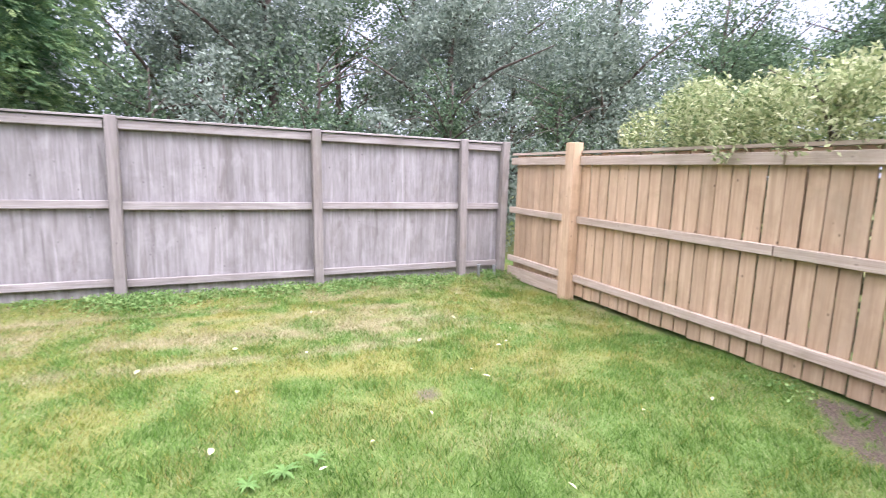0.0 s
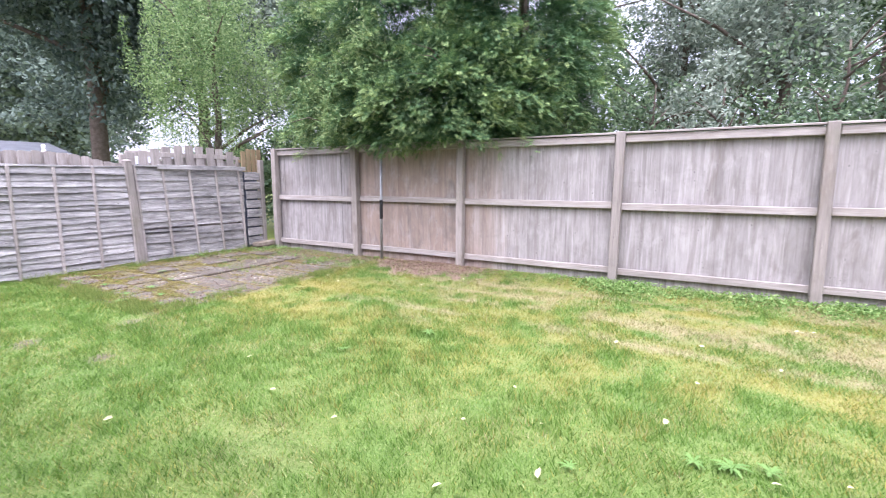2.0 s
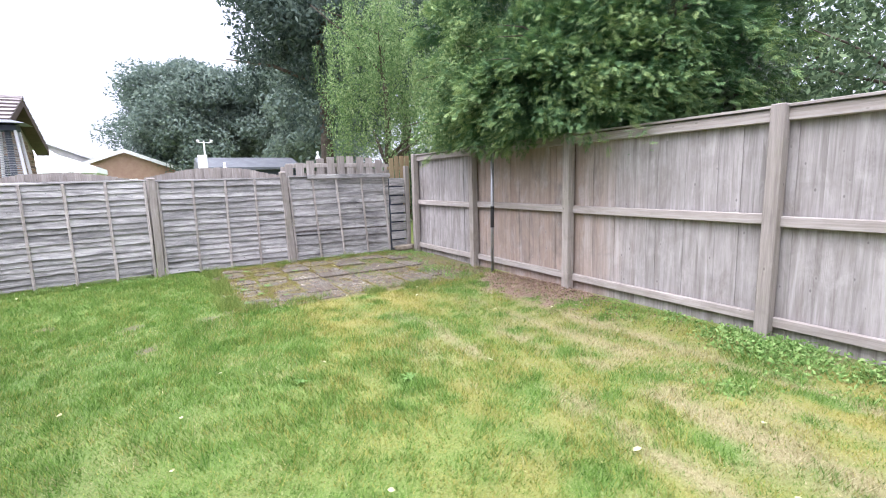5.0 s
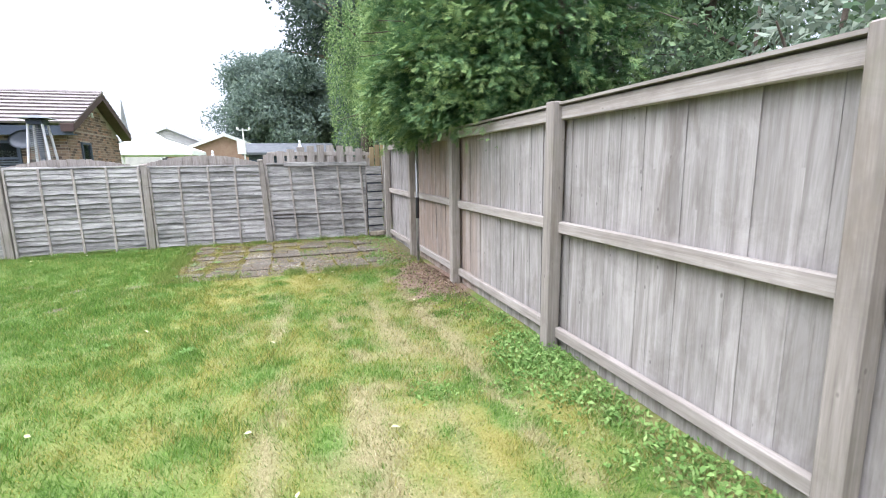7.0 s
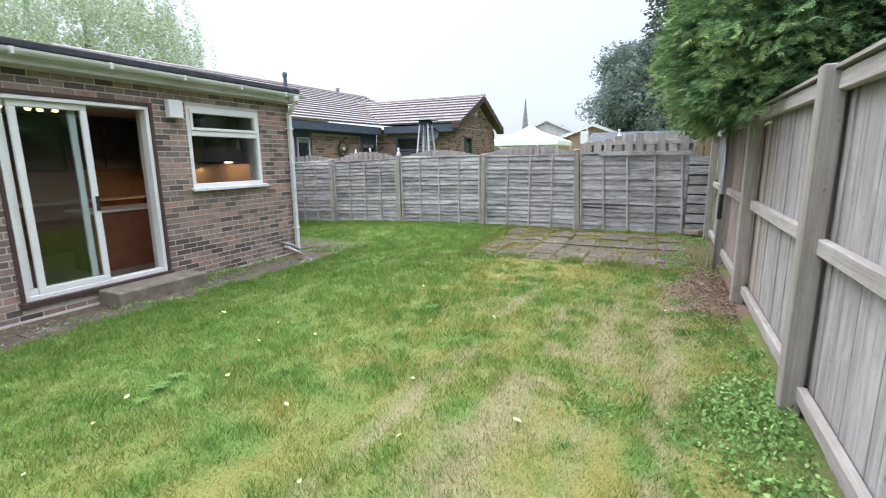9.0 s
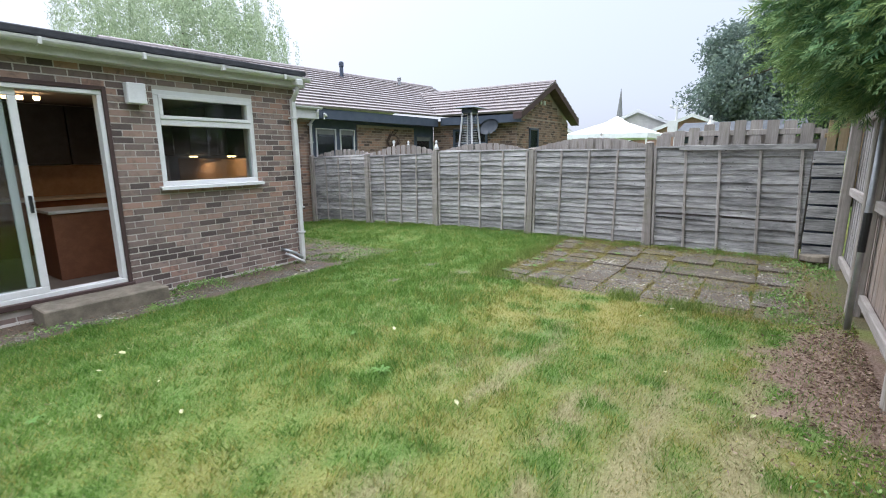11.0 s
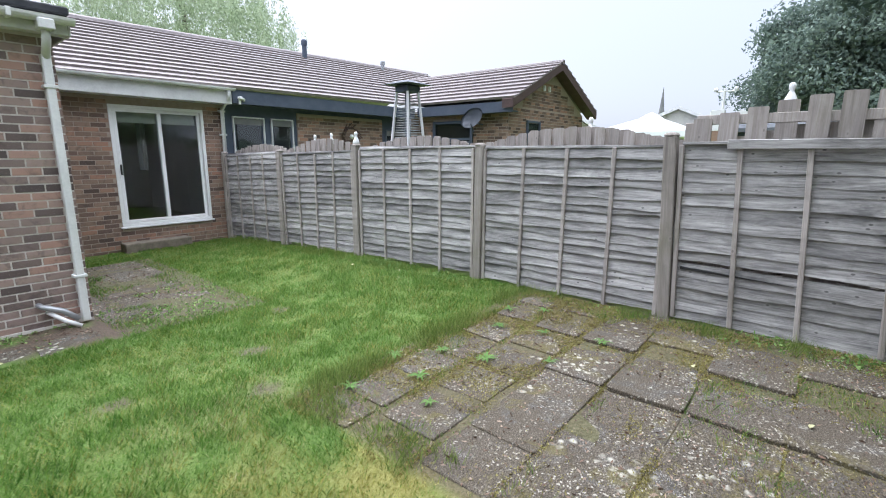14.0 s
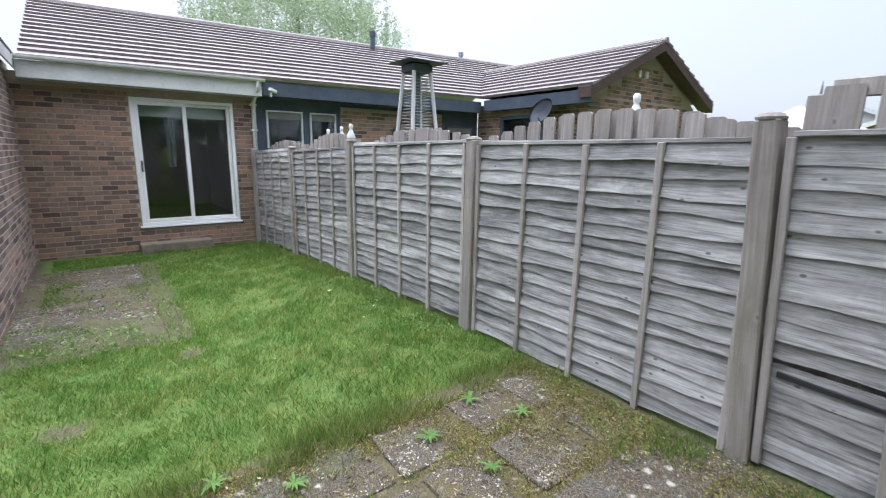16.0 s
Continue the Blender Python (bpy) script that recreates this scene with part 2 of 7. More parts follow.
M_GALV = plain_mat("galvanised_pole", (0.40, 0.41, 0.42), (0.30, 0.31, 0.32), 0.45, 10.0, 0.5, 0.6, 0.05)
M_DISH = plain_mat("grey_dish", (0.085, 0.098, 0.118), (0.12, 0.135, 0.155), 0.5, 5.0)
M_WHITE = plain_mat("white_plastic", (0.78, 0.78, 0.77), (0.66, 0.66, 0.65), 0.4, 6.0, bump=0.03)
M_CANVAS = plain_mat("white_canvas", (0.82, 0.83, 0.84), (0.72, 0.73, 0.75), 0.8, 2.0)
M_PLASTER = plain_mat("room_wall_paint", (0.510, 0.480, 0.450), (0.420, 0.390, 0.367), 0.8, 2.0, bump=0.03)
M_ROOMFLOOR = plain_mat("room_floor", (0.16, 0.13, 0.11), (0.22, 0.18, 0.15), 0.5, 3.0)
M_CABINET = plain_mat("brown_cabinet", (0.16, 0.065, 0.035), (0.22, 0.095, 0.05), 0.45, 6.0)
M_TILES_WALL = plain_mat("beige_wall_tiles", (0.36, 0.24, 0.15), (0.27, 0.17, 0.10), 0.4, 9.0)
M_WORKTOP = plain_mat("pale_worktop", (0.62, 0.58, 0.54), (0.5, 0.47, 0.44), 0.35, 12.0)
M_CUPBOARD = plain_mat("dark_cupboard_front", (0.035, 0.036, 0.040), (0.055, 0.056, 0.062), 0.35, 5.0)
M_CURTAIN = plain_mat("grey_curtain", (0.220, 0.220, 0.216), (0.168, 0.168, 0.168), 0.85, 3.0)
M_BARK = plain_mat("tree_bark", (0.07, 0.055, 0.042), (0.14, 0.115, 0.09), 0.95, 9.0, bump=0.7, bdist=0.02)
M_RENDER = plain_mat("pale_render", (0.62, 0.60, 0.56), (0.5, 0.48, 0.45), 0.9, 2.0)
M_FARBRICK = plain_mat("far_brick", (0.30, 0.19, 0.14), (0.36, 0.24, 0.18), 0.9, 3.0)
M_SHEDFELT = plain_mat("grey_shed_roof", (0.10, 0.11, 0.12), (0.15, 0.16, 0.17), 0.85, 3.0)
# black plastic; also the painted dark of unlit rooms and a fence crack
M_BLACK = plain_mat("black_plastic_and_shade", (0.02, 0.02, 0.021), (0.035, 0.035, 0.036), 0.4, 6.0)
M_STONE = plain_mat("dark_church_stone", (0.16, 0.16, 0.165), (0.22, 0.22, 0.225), 0.9, 0.5)


def glass_mat(name, tint=(0.9, 0.93, 0.92), ior=1.5):
    m = bpy.data.materials.new(name)
    m.use_nodes = True
    nd, lk = m.node_tree.nodes, m.node_tree.links
    nd.clear()
    out, mx = nd.new("ShaderNodeOutputMaterial"), nd.new("ShaderNodeMixShader")
    tr, gl, fr = nd.new("ShaderNodeBsdfTransparent"), nd.new("ShaderNodeBsdfGlossy"), nd.new("ShaderNodeLayerWeight")
    tr.inputs[0].default_value = rgb(tint)
    gl.inputs["Roughness"].default_value = 0.015
    fr.inputs["Blend"].default_value = 0.5
    base = ((ior - 1) / (ior + 1)) ** 2
    gloss = math_n(nd, lk, "MULTIPLY_ADD", math_n(nd, lk, "POWER", fr.outputs["Facing"], 5.0), 1.0 - base, base)
    lk.new(gloss, mx.inputs[0])
    lk.new(tr.outputs[0], mx.inputs[1])
    lk.new(gl.outputs[0], mx.inputs[2])
    lk.new(mx.outputs[0], out.inputs[0])
    return m


M_GLASS = glass_mat("window_glass", (0.82, 0.86, 0.85), 1.65)


def emit_mat(name, c, s):
    m = bpy.data.materials.new(name)
    m.use_nodes = True
    bs = m.node_tree.nodes["Principled BSDF"]
    bs.inputs["Base Color"].default_value = rgb(c)
    bs.inputs["Emission Color"].default_value = rgb(c)
    bs.inputs["Emission Strength"].default_value = s
    return m


M_LAMP = emit_mat("warm_lamp", (1.0, 0.62, 0.28), 6.0)


def leaf_mat(name, stops, rough=0.6, trans=0.25, vary_scale=0.8):
    """Foliage: each leaf its own green, with slow changes across the crown and some light passing through."""
    m, nd, lk, bs = mat(name, max(rough, 0.72), 0.12)
    at = nd.new("ShaderNodeAttribute")
    at.attribute_name = "tone"
    n = noise_n(nd, lk, pos_vec(nd, lk), vary_scale, 3.0, 0.6)
    f = math_n(nd, lk, "ADD", math_n(nd, lk, "MULTIPLY", at.outputs["Fac"], 0.6), math_n(nd, lk, "MULTIPLY", n, 0.4))
    col = ramp_n(nd, lk, f, stops)
    lk.new(col, bs.inputs["Base Color"])
    tl = nd.new("ShaderNodeBsdfTranslucent")
    lk.new(col, tl.inputs[0])
    mx = nd.new("ShaderNodeMixShader")
    mx.inputs[0].default_value = trans
    lk.new(bs.outputs[0], mx.inputs[1])
    lk.new(tl.outputs[0], mx.inputs[2])
    lk.new(mx.outputs[0], nd["Material Output"].inputs[0])
    return m


M_LEAF_WOOD = leaf_mat("silvery_green_leaves", [(0.2, (0.125, 0.170, 0.130)), (0.5, (0.210, 0.262, 0.195)), (0.8, (0.345, 0.400, 0.315))])
M_LEAF_DARK = leaf_mat("dark_green_leaves", [(0.2, (0.058, 0.103, 0.056)), (0.5, (0.112, 0.174, 0.093)), (0.8, (0.204, 0.286, 0.149))])
M_LEAF_TALL = leaf_mat("tall_tree_leaves", [(0.2, (0.052, 0.080, 0.070)), (0.5, (0.092, 0.130, 0.106)), (0.8, (0.150, 0.195, 0.155))])
# pale bluish greens: the haze of distance is put into the leaf colour
M_LEAF_FAR_HAZE = leaf_mat("far_tree_leaves_haze", [(0.2, (0.125, 0.172, 0.148)), (0.5, (0.175, 0.228, 0.188)), (0.8, (0.230, 0.288, 0.225))])
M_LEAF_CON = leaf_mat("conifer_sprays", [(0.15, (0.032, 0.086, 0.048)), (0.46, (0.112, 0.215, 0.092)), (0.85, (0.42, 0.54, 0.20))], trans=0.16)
M_LEAF_VINE = leaf_mat("climber_leaves", [(0.2, (0.095, 0.170, 0.065)), (0.5, (0.185, 0.290, 0.110)), (0.8, (0.355, 0.450, 0.215))])
M_LEAF_SHRUB = leaf_mat("variegated_leaves", [(0.2, (0.13, 0.19, 0.075)), (0.45, (0.32, 0.375, 0.16)), (0.8, (0.60, 0.61, 0.36))])
# pale willow green, lightened further so the colour holds the haze
M_LEAF_WILLOW_HAZE = leaf_mat("willow_leaves_haze", [(0.2, (0.27, 0.33, 0.21)), (0.5, (0.39, 0.46, 0.31)), (0.8, (0.56, 0.63, 0.45))])
M_WEED = leaf_mat("weed_leaves", [(0.2, (0.115, 0.215, 0.058)), (0.5, (0.200, 0.335, 0.095)), (0.8, (0.33, 0.46, 0.17))], vary_scale=2.0)
M_MOSS = leaf_mat("joint_moss", [(0.2, (0.125, 0.100, 0.034)), (0.5, (0.250, 0.222, 0.066)), (0.8, (0.390, 0.355, 0.130))], trans=0.1, vary_scale=5.0)
M_FLOWER = plain_mat("cream_flowers", (0.72, 0.68, 0.55), (0.6, 0.56, 0.42), 0.8, 30.0)
M_FALLEN = plain_mat("fallen_leaf_skin", (0.42, 0.42, 0.20), (0.55, 0.54, 0.33), 0.6, 25.0)


def grass_mat(name, blade):
    m, nd, lk, bs = mat(name, 0.75, 0.25)
    p = pos_vec(nd, lk)
    at = {}
    for key in ("straw", "soil", "bark", "moss"):
        n = nd.new("ShaderNodeAttribute")
        n.attribute_name = key
        at[key] = n.outputs["Fac"]
    patch = noise_n(nd, lk, p, 1.3, 4.0, 0.6, 0.4)
    fine = noise_n(nd, lk, p, 60.0, 4.0, 0.75)
    if blade:
        tn = nd.new("ShaderNodeAttribute")
        tn.attribute_name = "tone"
        f = math_n(nd, lk, "ADD", math_n(nd, lk, "MULTIPLY", tn.outputs["Fac"], 0.78), math_n(nd, lk, "MULTIPLY", patch, 0.22))
    else:
        f = math_n(nd, lk, "ADD", math_n(nd, lk, "MULTIPLY", fine, 0.8), math_n(nd, lk, "MULTIPLY", patch, 0.2))
    green = ramp_n(nd, lk, f, [(0.12, (0.036, 0.102, 0.013)), (0.5, (0.106, 0.218, 0.028)), (0.88, (0.245, 0.352, 0.092))])
    straw = ramp_n(nd, lk, f, [(0.25, (0.24, 0.195, 0.10)), (0.5, (0.36, 0.305, 0.165)), (0.75, (0.50, 0.44, 0.27))])
    col = mix_col(nd, lk, at["straw"], green, straw)
    moss = ramp_n(nd, lk, f, [(0.2, (0.21, 0.185, 0.036)), (0.8, (0.43, 0.365, 0.10))])
    col = mix_col(nd, lk, at["moss"], col, moss)
    soil = ramp_n(nd, lk, fine, [(0.3, (0.055, 0.040, 0.028)), (0.5, (0.115, 0.086, 0.062)), (0.7, (0.21, 0.165, 0.122))])
    bark = ramp_n(nd, lk, fine, [(0.3, (0.12, 0.078, 0.056)), (0.5, (0.22, 0.152, 0.115)), (0.7, (0.36, 0.275, 0.21))])
    if not blade:
        col = mix_col(nd, lk, 0.25, col, soil)
    col = mix_col(nd, lk, at["soil"], col, soil)
    col = mix_col(nd, lk, at["bark"], col, bark)
    lk.new(col, bs.inputs["Base Color"])
    if not blade:
        bump_n(nd, lk, bs, fine, 0.8, 0.02)
    else:
        tl = nd.new("ShaderNodeBsdfTranslucent")
        lk.new(col, tl.inputs[0])
        mx = nd.new("ShaderNodeMixShader")
        mx.inputs[0].default_value = 0.3
        lk.new(bs.outputs[0], mx.inputs[1])
        lk.new(tl.outputs[0], mx.inputs[2])
        lk.new(mx.outputs[0], nd["Material Output"].inputs[0])
    return m


M_GROUND = grass_mat("lawn_soil", False)
M_BLADE = grass_mat("grass_blades", True)


def slab_mat():
    m, nd, lk, bs = mat("paving_slab", 0.92, 0.2)
    p = pos_vec(nd, lk)
    fine = noise_n(nd, lk, p, 130.0, 3.0, 0.7)
    col = ramp_n(nd, lk, fine, [(0.3, (0.050, 0.046, 0.040)), (0.5, (0.102, 0.094, 0.080)), (0.7, (0.18, 0.168, 0.145))])
    tone = math_n(nd, lk, "MULTIPLY_ADD", obj_random(nd), 0.25, 0.88)
    comb = nd.new("ShaderNodeCombineXYZ")
    for s in comb.inputs:
        lk.new(tone, s)
    col = mix_col(nd, lk, 1.0, col, comb.outputs[0], "MULTIPLY")
    wn3 = nd.new("ShaderNodeTexNoise")
    wn3.inputs["Scale"].default_value, wn3.inputs["Detail"].default_value = 28.0, 3.0
    lk.new(p, wn3.inputs["Vector"])
    wv = nd.new("ShaderNodeVectorMath")
    wv.operation = "MULTIPLY_ADD"
    wv.inputs[1].default_value = (0.045, 0.045, 0.045)
    lk.new(wn3.outputs["Color"], wv.inputs[0])
    lk.new(p, wv.inputs[2])
    warped = wv.outputs[0]
    # exposed pale grit
    def dots(scale, lo, hi, n_scale, n_lo, n_hi, amount, c, base):
        vo = nd.new("ShaderNodeTexVoronoi")
        vo.inputs["Scale"].default_value = scale
        lk.new(warped, vo.inputs["Vector"])
        spot = math_n(nd, lk, "SUBTRACT", 1.0, step_n(nd, lk, vo.outputs["Distance"], lo, hi))
        where = step_n(nd, lk, noise_n(nd, lk, p, n_scale, 4.0, 0.65), n_lo, n_hi)
        return mix_col(nd, lk, math_n(nd, lk, "MULTIPLY", math_n(nd, lk, "MULTIPLY", spot, where), amount), base, c)
    col = dots(100.0, 0.20, 0.36, 9.0, 0.36, 0.52, 0.85, (0.50, 0.48, 0.44), col)
    # moss and leaf mould, then pale lichen on top
    moss = step_n(nd, lk, noise_n(nd, lk, p, 4.5, 8.0, 0.8, 0.6), 0.38, 0.50)
    col = mix_col(nd, lk, math_n(nd, lk, "MULTIPLY", moss, 0.85), col, ramp_n(nd, lk, fine, [(0.38, (0.035, 0.027, 0.019)), (0.5, (0.085, 0.07, 0.05)), (0.62, (0.20, 0.17, 0.125))]))
    olive = step_n(nd, lk, noise_n(nd, lk, p, 2.6, 7.0, 0.75, 0.5), 0.53, 0.62)
    col = mix_col(nd, lk, math_n(nd, lk, "MULTIPLY", olive, 0.8), col, ramp_n(nd, lk, fine, [(0.35, (0.07, 0.06, 0.025)), (0.65, (0.19, 0.165, 0.07))]))
    col = dots(13.0, 0.10, 0.36, 2.0, 0.50, 0.60, 0.8, (0.56, 0.54, 0.45), col)
    col = dots(44.0, 0.14, 0.36, 3.0, 0.44, 0.56, 0.75, (0.58, 0.55, 0.46), col)
    lk.new(col, bs.inputs["Base Color"])
    bump_n(nd, lk, bs, fine, 0.7, 0.008)
    return m


M_SLAB = slab_mat()

M_MORTAR_DK = plain_mat("dark_mortar", (0.29, 0.235, 0.19), (0.36, 0.30, 0.245), 0.95, 12.0, bump=0.5)
M_LITTER = leaf_mat("bark_and_dead_leaf_litter", [(0.15, (0.075, 0.050, 0.036)), (0.5, (0.21, 0.14, 0.10)), (0.85, (0.42, 0.33, 0.25))], trans=0.05)

# ------------------------------------------------------------------ mesh helpers


def box(bm, x0, x1, y0, y1, z0, z1, bevel=0.0):
    """A box between two corners, with softened edges where bevel is given."""
    geo = bmesh.ops.create_cube(bm, size=1.0)
    vs = geo["verts"]
    bmesh.ops.scale(bm, vec=(abs(x1 - x0), abs(y1 - y0), abs(z1 - z0)), verts=vs)
    bmesh.ops.translate(bm, vec=((x0 + x1) / 2, (y0 + y1) / 2, (z0 + z1) / 2), verts=vs)
    if bevel:
        es = list({e for v in vs for e in v.link_edges})
        bmesh.ops.bevel(bm, geom=es, offset=bevel, segments=1, affect="EDGES")
    return vs


def prism(bm, pts, x0, x1, axis="x"):
    """A closed outline (pairs) pushed along an axis."""
    def place(a, p):
        return {"x": (a, p[0], p[1]), "y": (p[0], a, p[1]), "z": (p[0], p[1], a)}[axis]
    lo = [bm.verts.new(place(x0, p)) for p in pts]
    hi = [bm.verts.new(place(x1, p)) for p in pts]
    bm.faces.new(lo[::-1])
    bm.faces.new(hi)
    n = len(pts)
    for i in range(n):
        bm.faces.new((lo[i], lo[(i + 1) % n], hi[(i + 1) % n], hi[i]))


def tube(bm, points, radius, seg=10):
    """A pipe along points, with one radius or one for each point."""
    rings = []
    rad = radius if isinstance(radius, (list, tuple)) else [radius] * len(points)
    for i, p in enumerate(points):
        a, b = Vector(points[max(i - 1, 0)]), Vector(points[min(i + 1, len(points) - 1)])
        d = (b - a).normalized()
        u = d.cross(Vector((0, 0, 1)) if abs(d.z) < 0.9 else Vector((1, 0, 0))).normalized()
        w = d.cross(u)
        rings.append([bm.verts.new(Vector(p) + rad[i] * (math.cos(2 * math.pi * k / seg) * u + math.sin(2 * math.pi * k / seg) * w)) for k in range(seg)])
    for r0, r1 in zip(rings, rings[1:]):
        for k in range(seg):
            bm.faces.new((r0[k], r0[(k + 1) % seg], r1[(k + 1) % seg], r1[k]))
    bm.faces.new(rings[0][::-1])
    bm.faces.new(rings[-1])


def lathe(bm, profile, centre, seg=16):
    """A turned shape: pairs of radius and height round an upright axis."""
    cx, cy, cz = centre
    rings = [[bm.verts.new((cx + r * math.cos(2 * math.pi * k / seg), cy + r * math.sin(2 * math.pi * k / seg), cz + h)) for k in range(seg)] for r, h in profile]
    for r0, r1 in zip(rings, rings[1:]):
        for k in range(seg):
            bm.faces.new((r0[k], r0[(k + 1) % seg], r1[(k + 1) % seg], r1[k]))
    bm.faces.new(rings[0][::-1])
    bm.faces.new(rings[-1])


def to_mesh(name, bm, material, smooth=False):
    bmesh.ops.recalc_face_normals(bm, faces=bm.faces)
    me = bpy.data.meshes.new(name)
    bm.to_mesh(me)
    bm.free()
    me.materials.append(material)
    if smooth:
        me.shade_smooth()
    return me


def part(name, bm, material, parent=None, label="", smooth=False):
    ob = new(name, bm if isinstance(bm, bpy.types.Mesh) else to_mesh(name, bm, material, smooth))
    if parent is not None:
        ob.parent = parent
    if label:
        ob["label"] = label
    return ob


def boxed(name, dims, material, parent=None, label="", bevel=0.004):
    bm = bmesh.new()
    box(bm, *dims, bevel)
    return part(name, bm, material, parent, label)


def empty(name, label, category, group="", kind="", at=(0, 0, 0)):
    ob = new(name)
    ob.empty_display_size = 0.1
    return tagged(ob, label, category, group, kind)


def np_mesh(name, verts, faces, material, attrs=None):
    """A mesh from numpy arrays: all faces have the same number of corners."""
    me = bpy.data.meshes.new(name)
    nf, k = faces.shape
    me.vertices.add(len(verts))
    me.vertices.foreach_set("co", np.ascontiguousarray(verts, dtype=np.float32).ravel())
    me.loops.add(nf * k)
    me.loops.foreach_set("vertex_index", np.ascontiguousarray(faces, dtype=np.int32).ravel())
    me.polygons.add(nf)
    me.polygons.foreach_set("loop_start", np.arange(0, nf * k, k, dtype=np.int32))
    for key, arr in (attrs or {}).items():
        a = me.attributes.new(key, "FLOAT", "POINT")
        a.data.foreach_set("value", np.ascontiguousarray(arr, dtype=np.float32))
    me.update(calc_edges=True)
    me.materials.append(material)
    return me


def unit(a):
    return a / np.maximum(np.linalg.norm(a, axis=1, keepdims=True), 1e-6)


def leaf_mesh(name, pts, length, width, material, rng, droop=0.0, outward=None, spread=1.0):
    """Many leaves, each a folded diamond with its own direction and tone."""
    n = len(pts)
    d = rng.normal(size=(n, 3)) * spread
    if outward is not None:
        d = d + outward
    d[:, 2] -= droop
    d = unit(d)
    s = unit(np.cross(d, rng.normal(size=(n, 3))))
    up = np.cross(s, d)
    ln = (length * rng.uniform(0.6, 1.3, n))[:, None]
    wd = (width * rng.uniform(0.6, 1.3, n))[:, None]
    v = np.stack([pts - d * ln * 0.5, pts + s * wd * 0.5 + up * wd * 0.15, pts + d * ln * 0.5, pts - s * wd * 0.5 + up * wd * 0.15], axis=1).reshape(-1, 3)
    f = np.arange(n * 4).reshape(n, 4)
    tone = np.repeat(rng.uniform(0, 1, n), 4)
    return np_mesh(name, v, f, material, {"tone": tone})


def clump_points(rng, centres, radii, per):
    """Points gathered in loose clumps."""
    out = []
    for c, r in zip(centres, radii):
        q = rng.normal(size=(per, 3))
        q = unit(q) * (rng.uniform(0.25, 1.0, (per, 1)) ** 0.6)
        out.append(c + q * r)
    return np.concatenate(out)


def crown_centres(rng, centre, radii, n, shell=0.45):
    q = unit(rng.normal(size=(n, 3))) * (rng.uniform(shell, 1.0, (n, 1)))
    return np.array(centre) + q * np.array(radii)


def smooth01(v, lo, hi):
    t = np.clip((v - lo) / (hi - lo), 0, 1)
    return t * t * (3 - 2 * t)


LATTICE = np.random.default_rng(7).uniform(-1, 1, (256, 256))


def lattice(x, y):
    """Smooth values between random lattice points."""
    xi, yi = np.floor(x).astype(int), np.floor(y).astype(int)
    fx, fy = x - xi, y - yi
    fx, fy = fx * fx * (3 - 2 * fx), fy * fy * (3 - 2 * fy)
    x0, x1, y0, y1 = xi % 256, (xi + 1) % 256, yi % 256, (yi + 1) % 256
    low = LATTICE[x0, y0] * (1 - fx) + LATTICE[x1, y0] * fx
    high = LATTICE[x0, y1] * (1 - fx) + LATTICE[x1, y1] * fx
    return low * (1 - fy) + high * fy


def wob(x, y, s, seed=0.0):
    """Smooth unevenness between about -1 and 1; larger s, smaller patches."""
    u, v = np.asarray(x, float) * s * 0.5 + seed * 17.3, np.asarray(y, float) * s * 0.5 + seed * 31.7
    return np.clip((lattice(u, v) + 0.5 * lattice(u * 2.1 + 5, v * 2.1 + 9)) * 1.2, -1.3, 1.3)

# ------------------------------------------------------------------ ground
WX, NY, EX, WALL_Y, SET_Y, WING_X = -8.06, 5.78, 3.72, -1.28, -5.10, -4.78


def gz(x, y):
    """Height of the garden: level lawn, falling a little to the house, raised along the fences."""
    x, y = np.asarray(x, float), np.asarray(y, float)
    z = -0.13 + 0.17 * smooth01(y, -1.4, 2.2) - 0.03 * smooth01(-y, 2.0, 5.0)
    z = z + 0.07 * smooth01(y, 5.1, 5.7)
    zw = np.interp(y, (-5.0, -2.95, -0.92, 1.28, 3.4, 5.5), (-0.16, -0.03, 0.055, 0.085, 0.10, 0.12))
    k = smooth01(-x, 6.2, 7.9) * smooth01(x, -10.5, -9.0) * smooth01(y, -5.6, -5.0)
    z = z * (1 - k) + zw * k
    inside = smooth01(x, -9.5, -8.5) * smooth01(-x, -5.5, -4.5) * smooth01(y, -7, -6) * smooth01(-y, -7.5, -6.5)
    return z + 0.012 * wob(x, y, 2.1) * inside


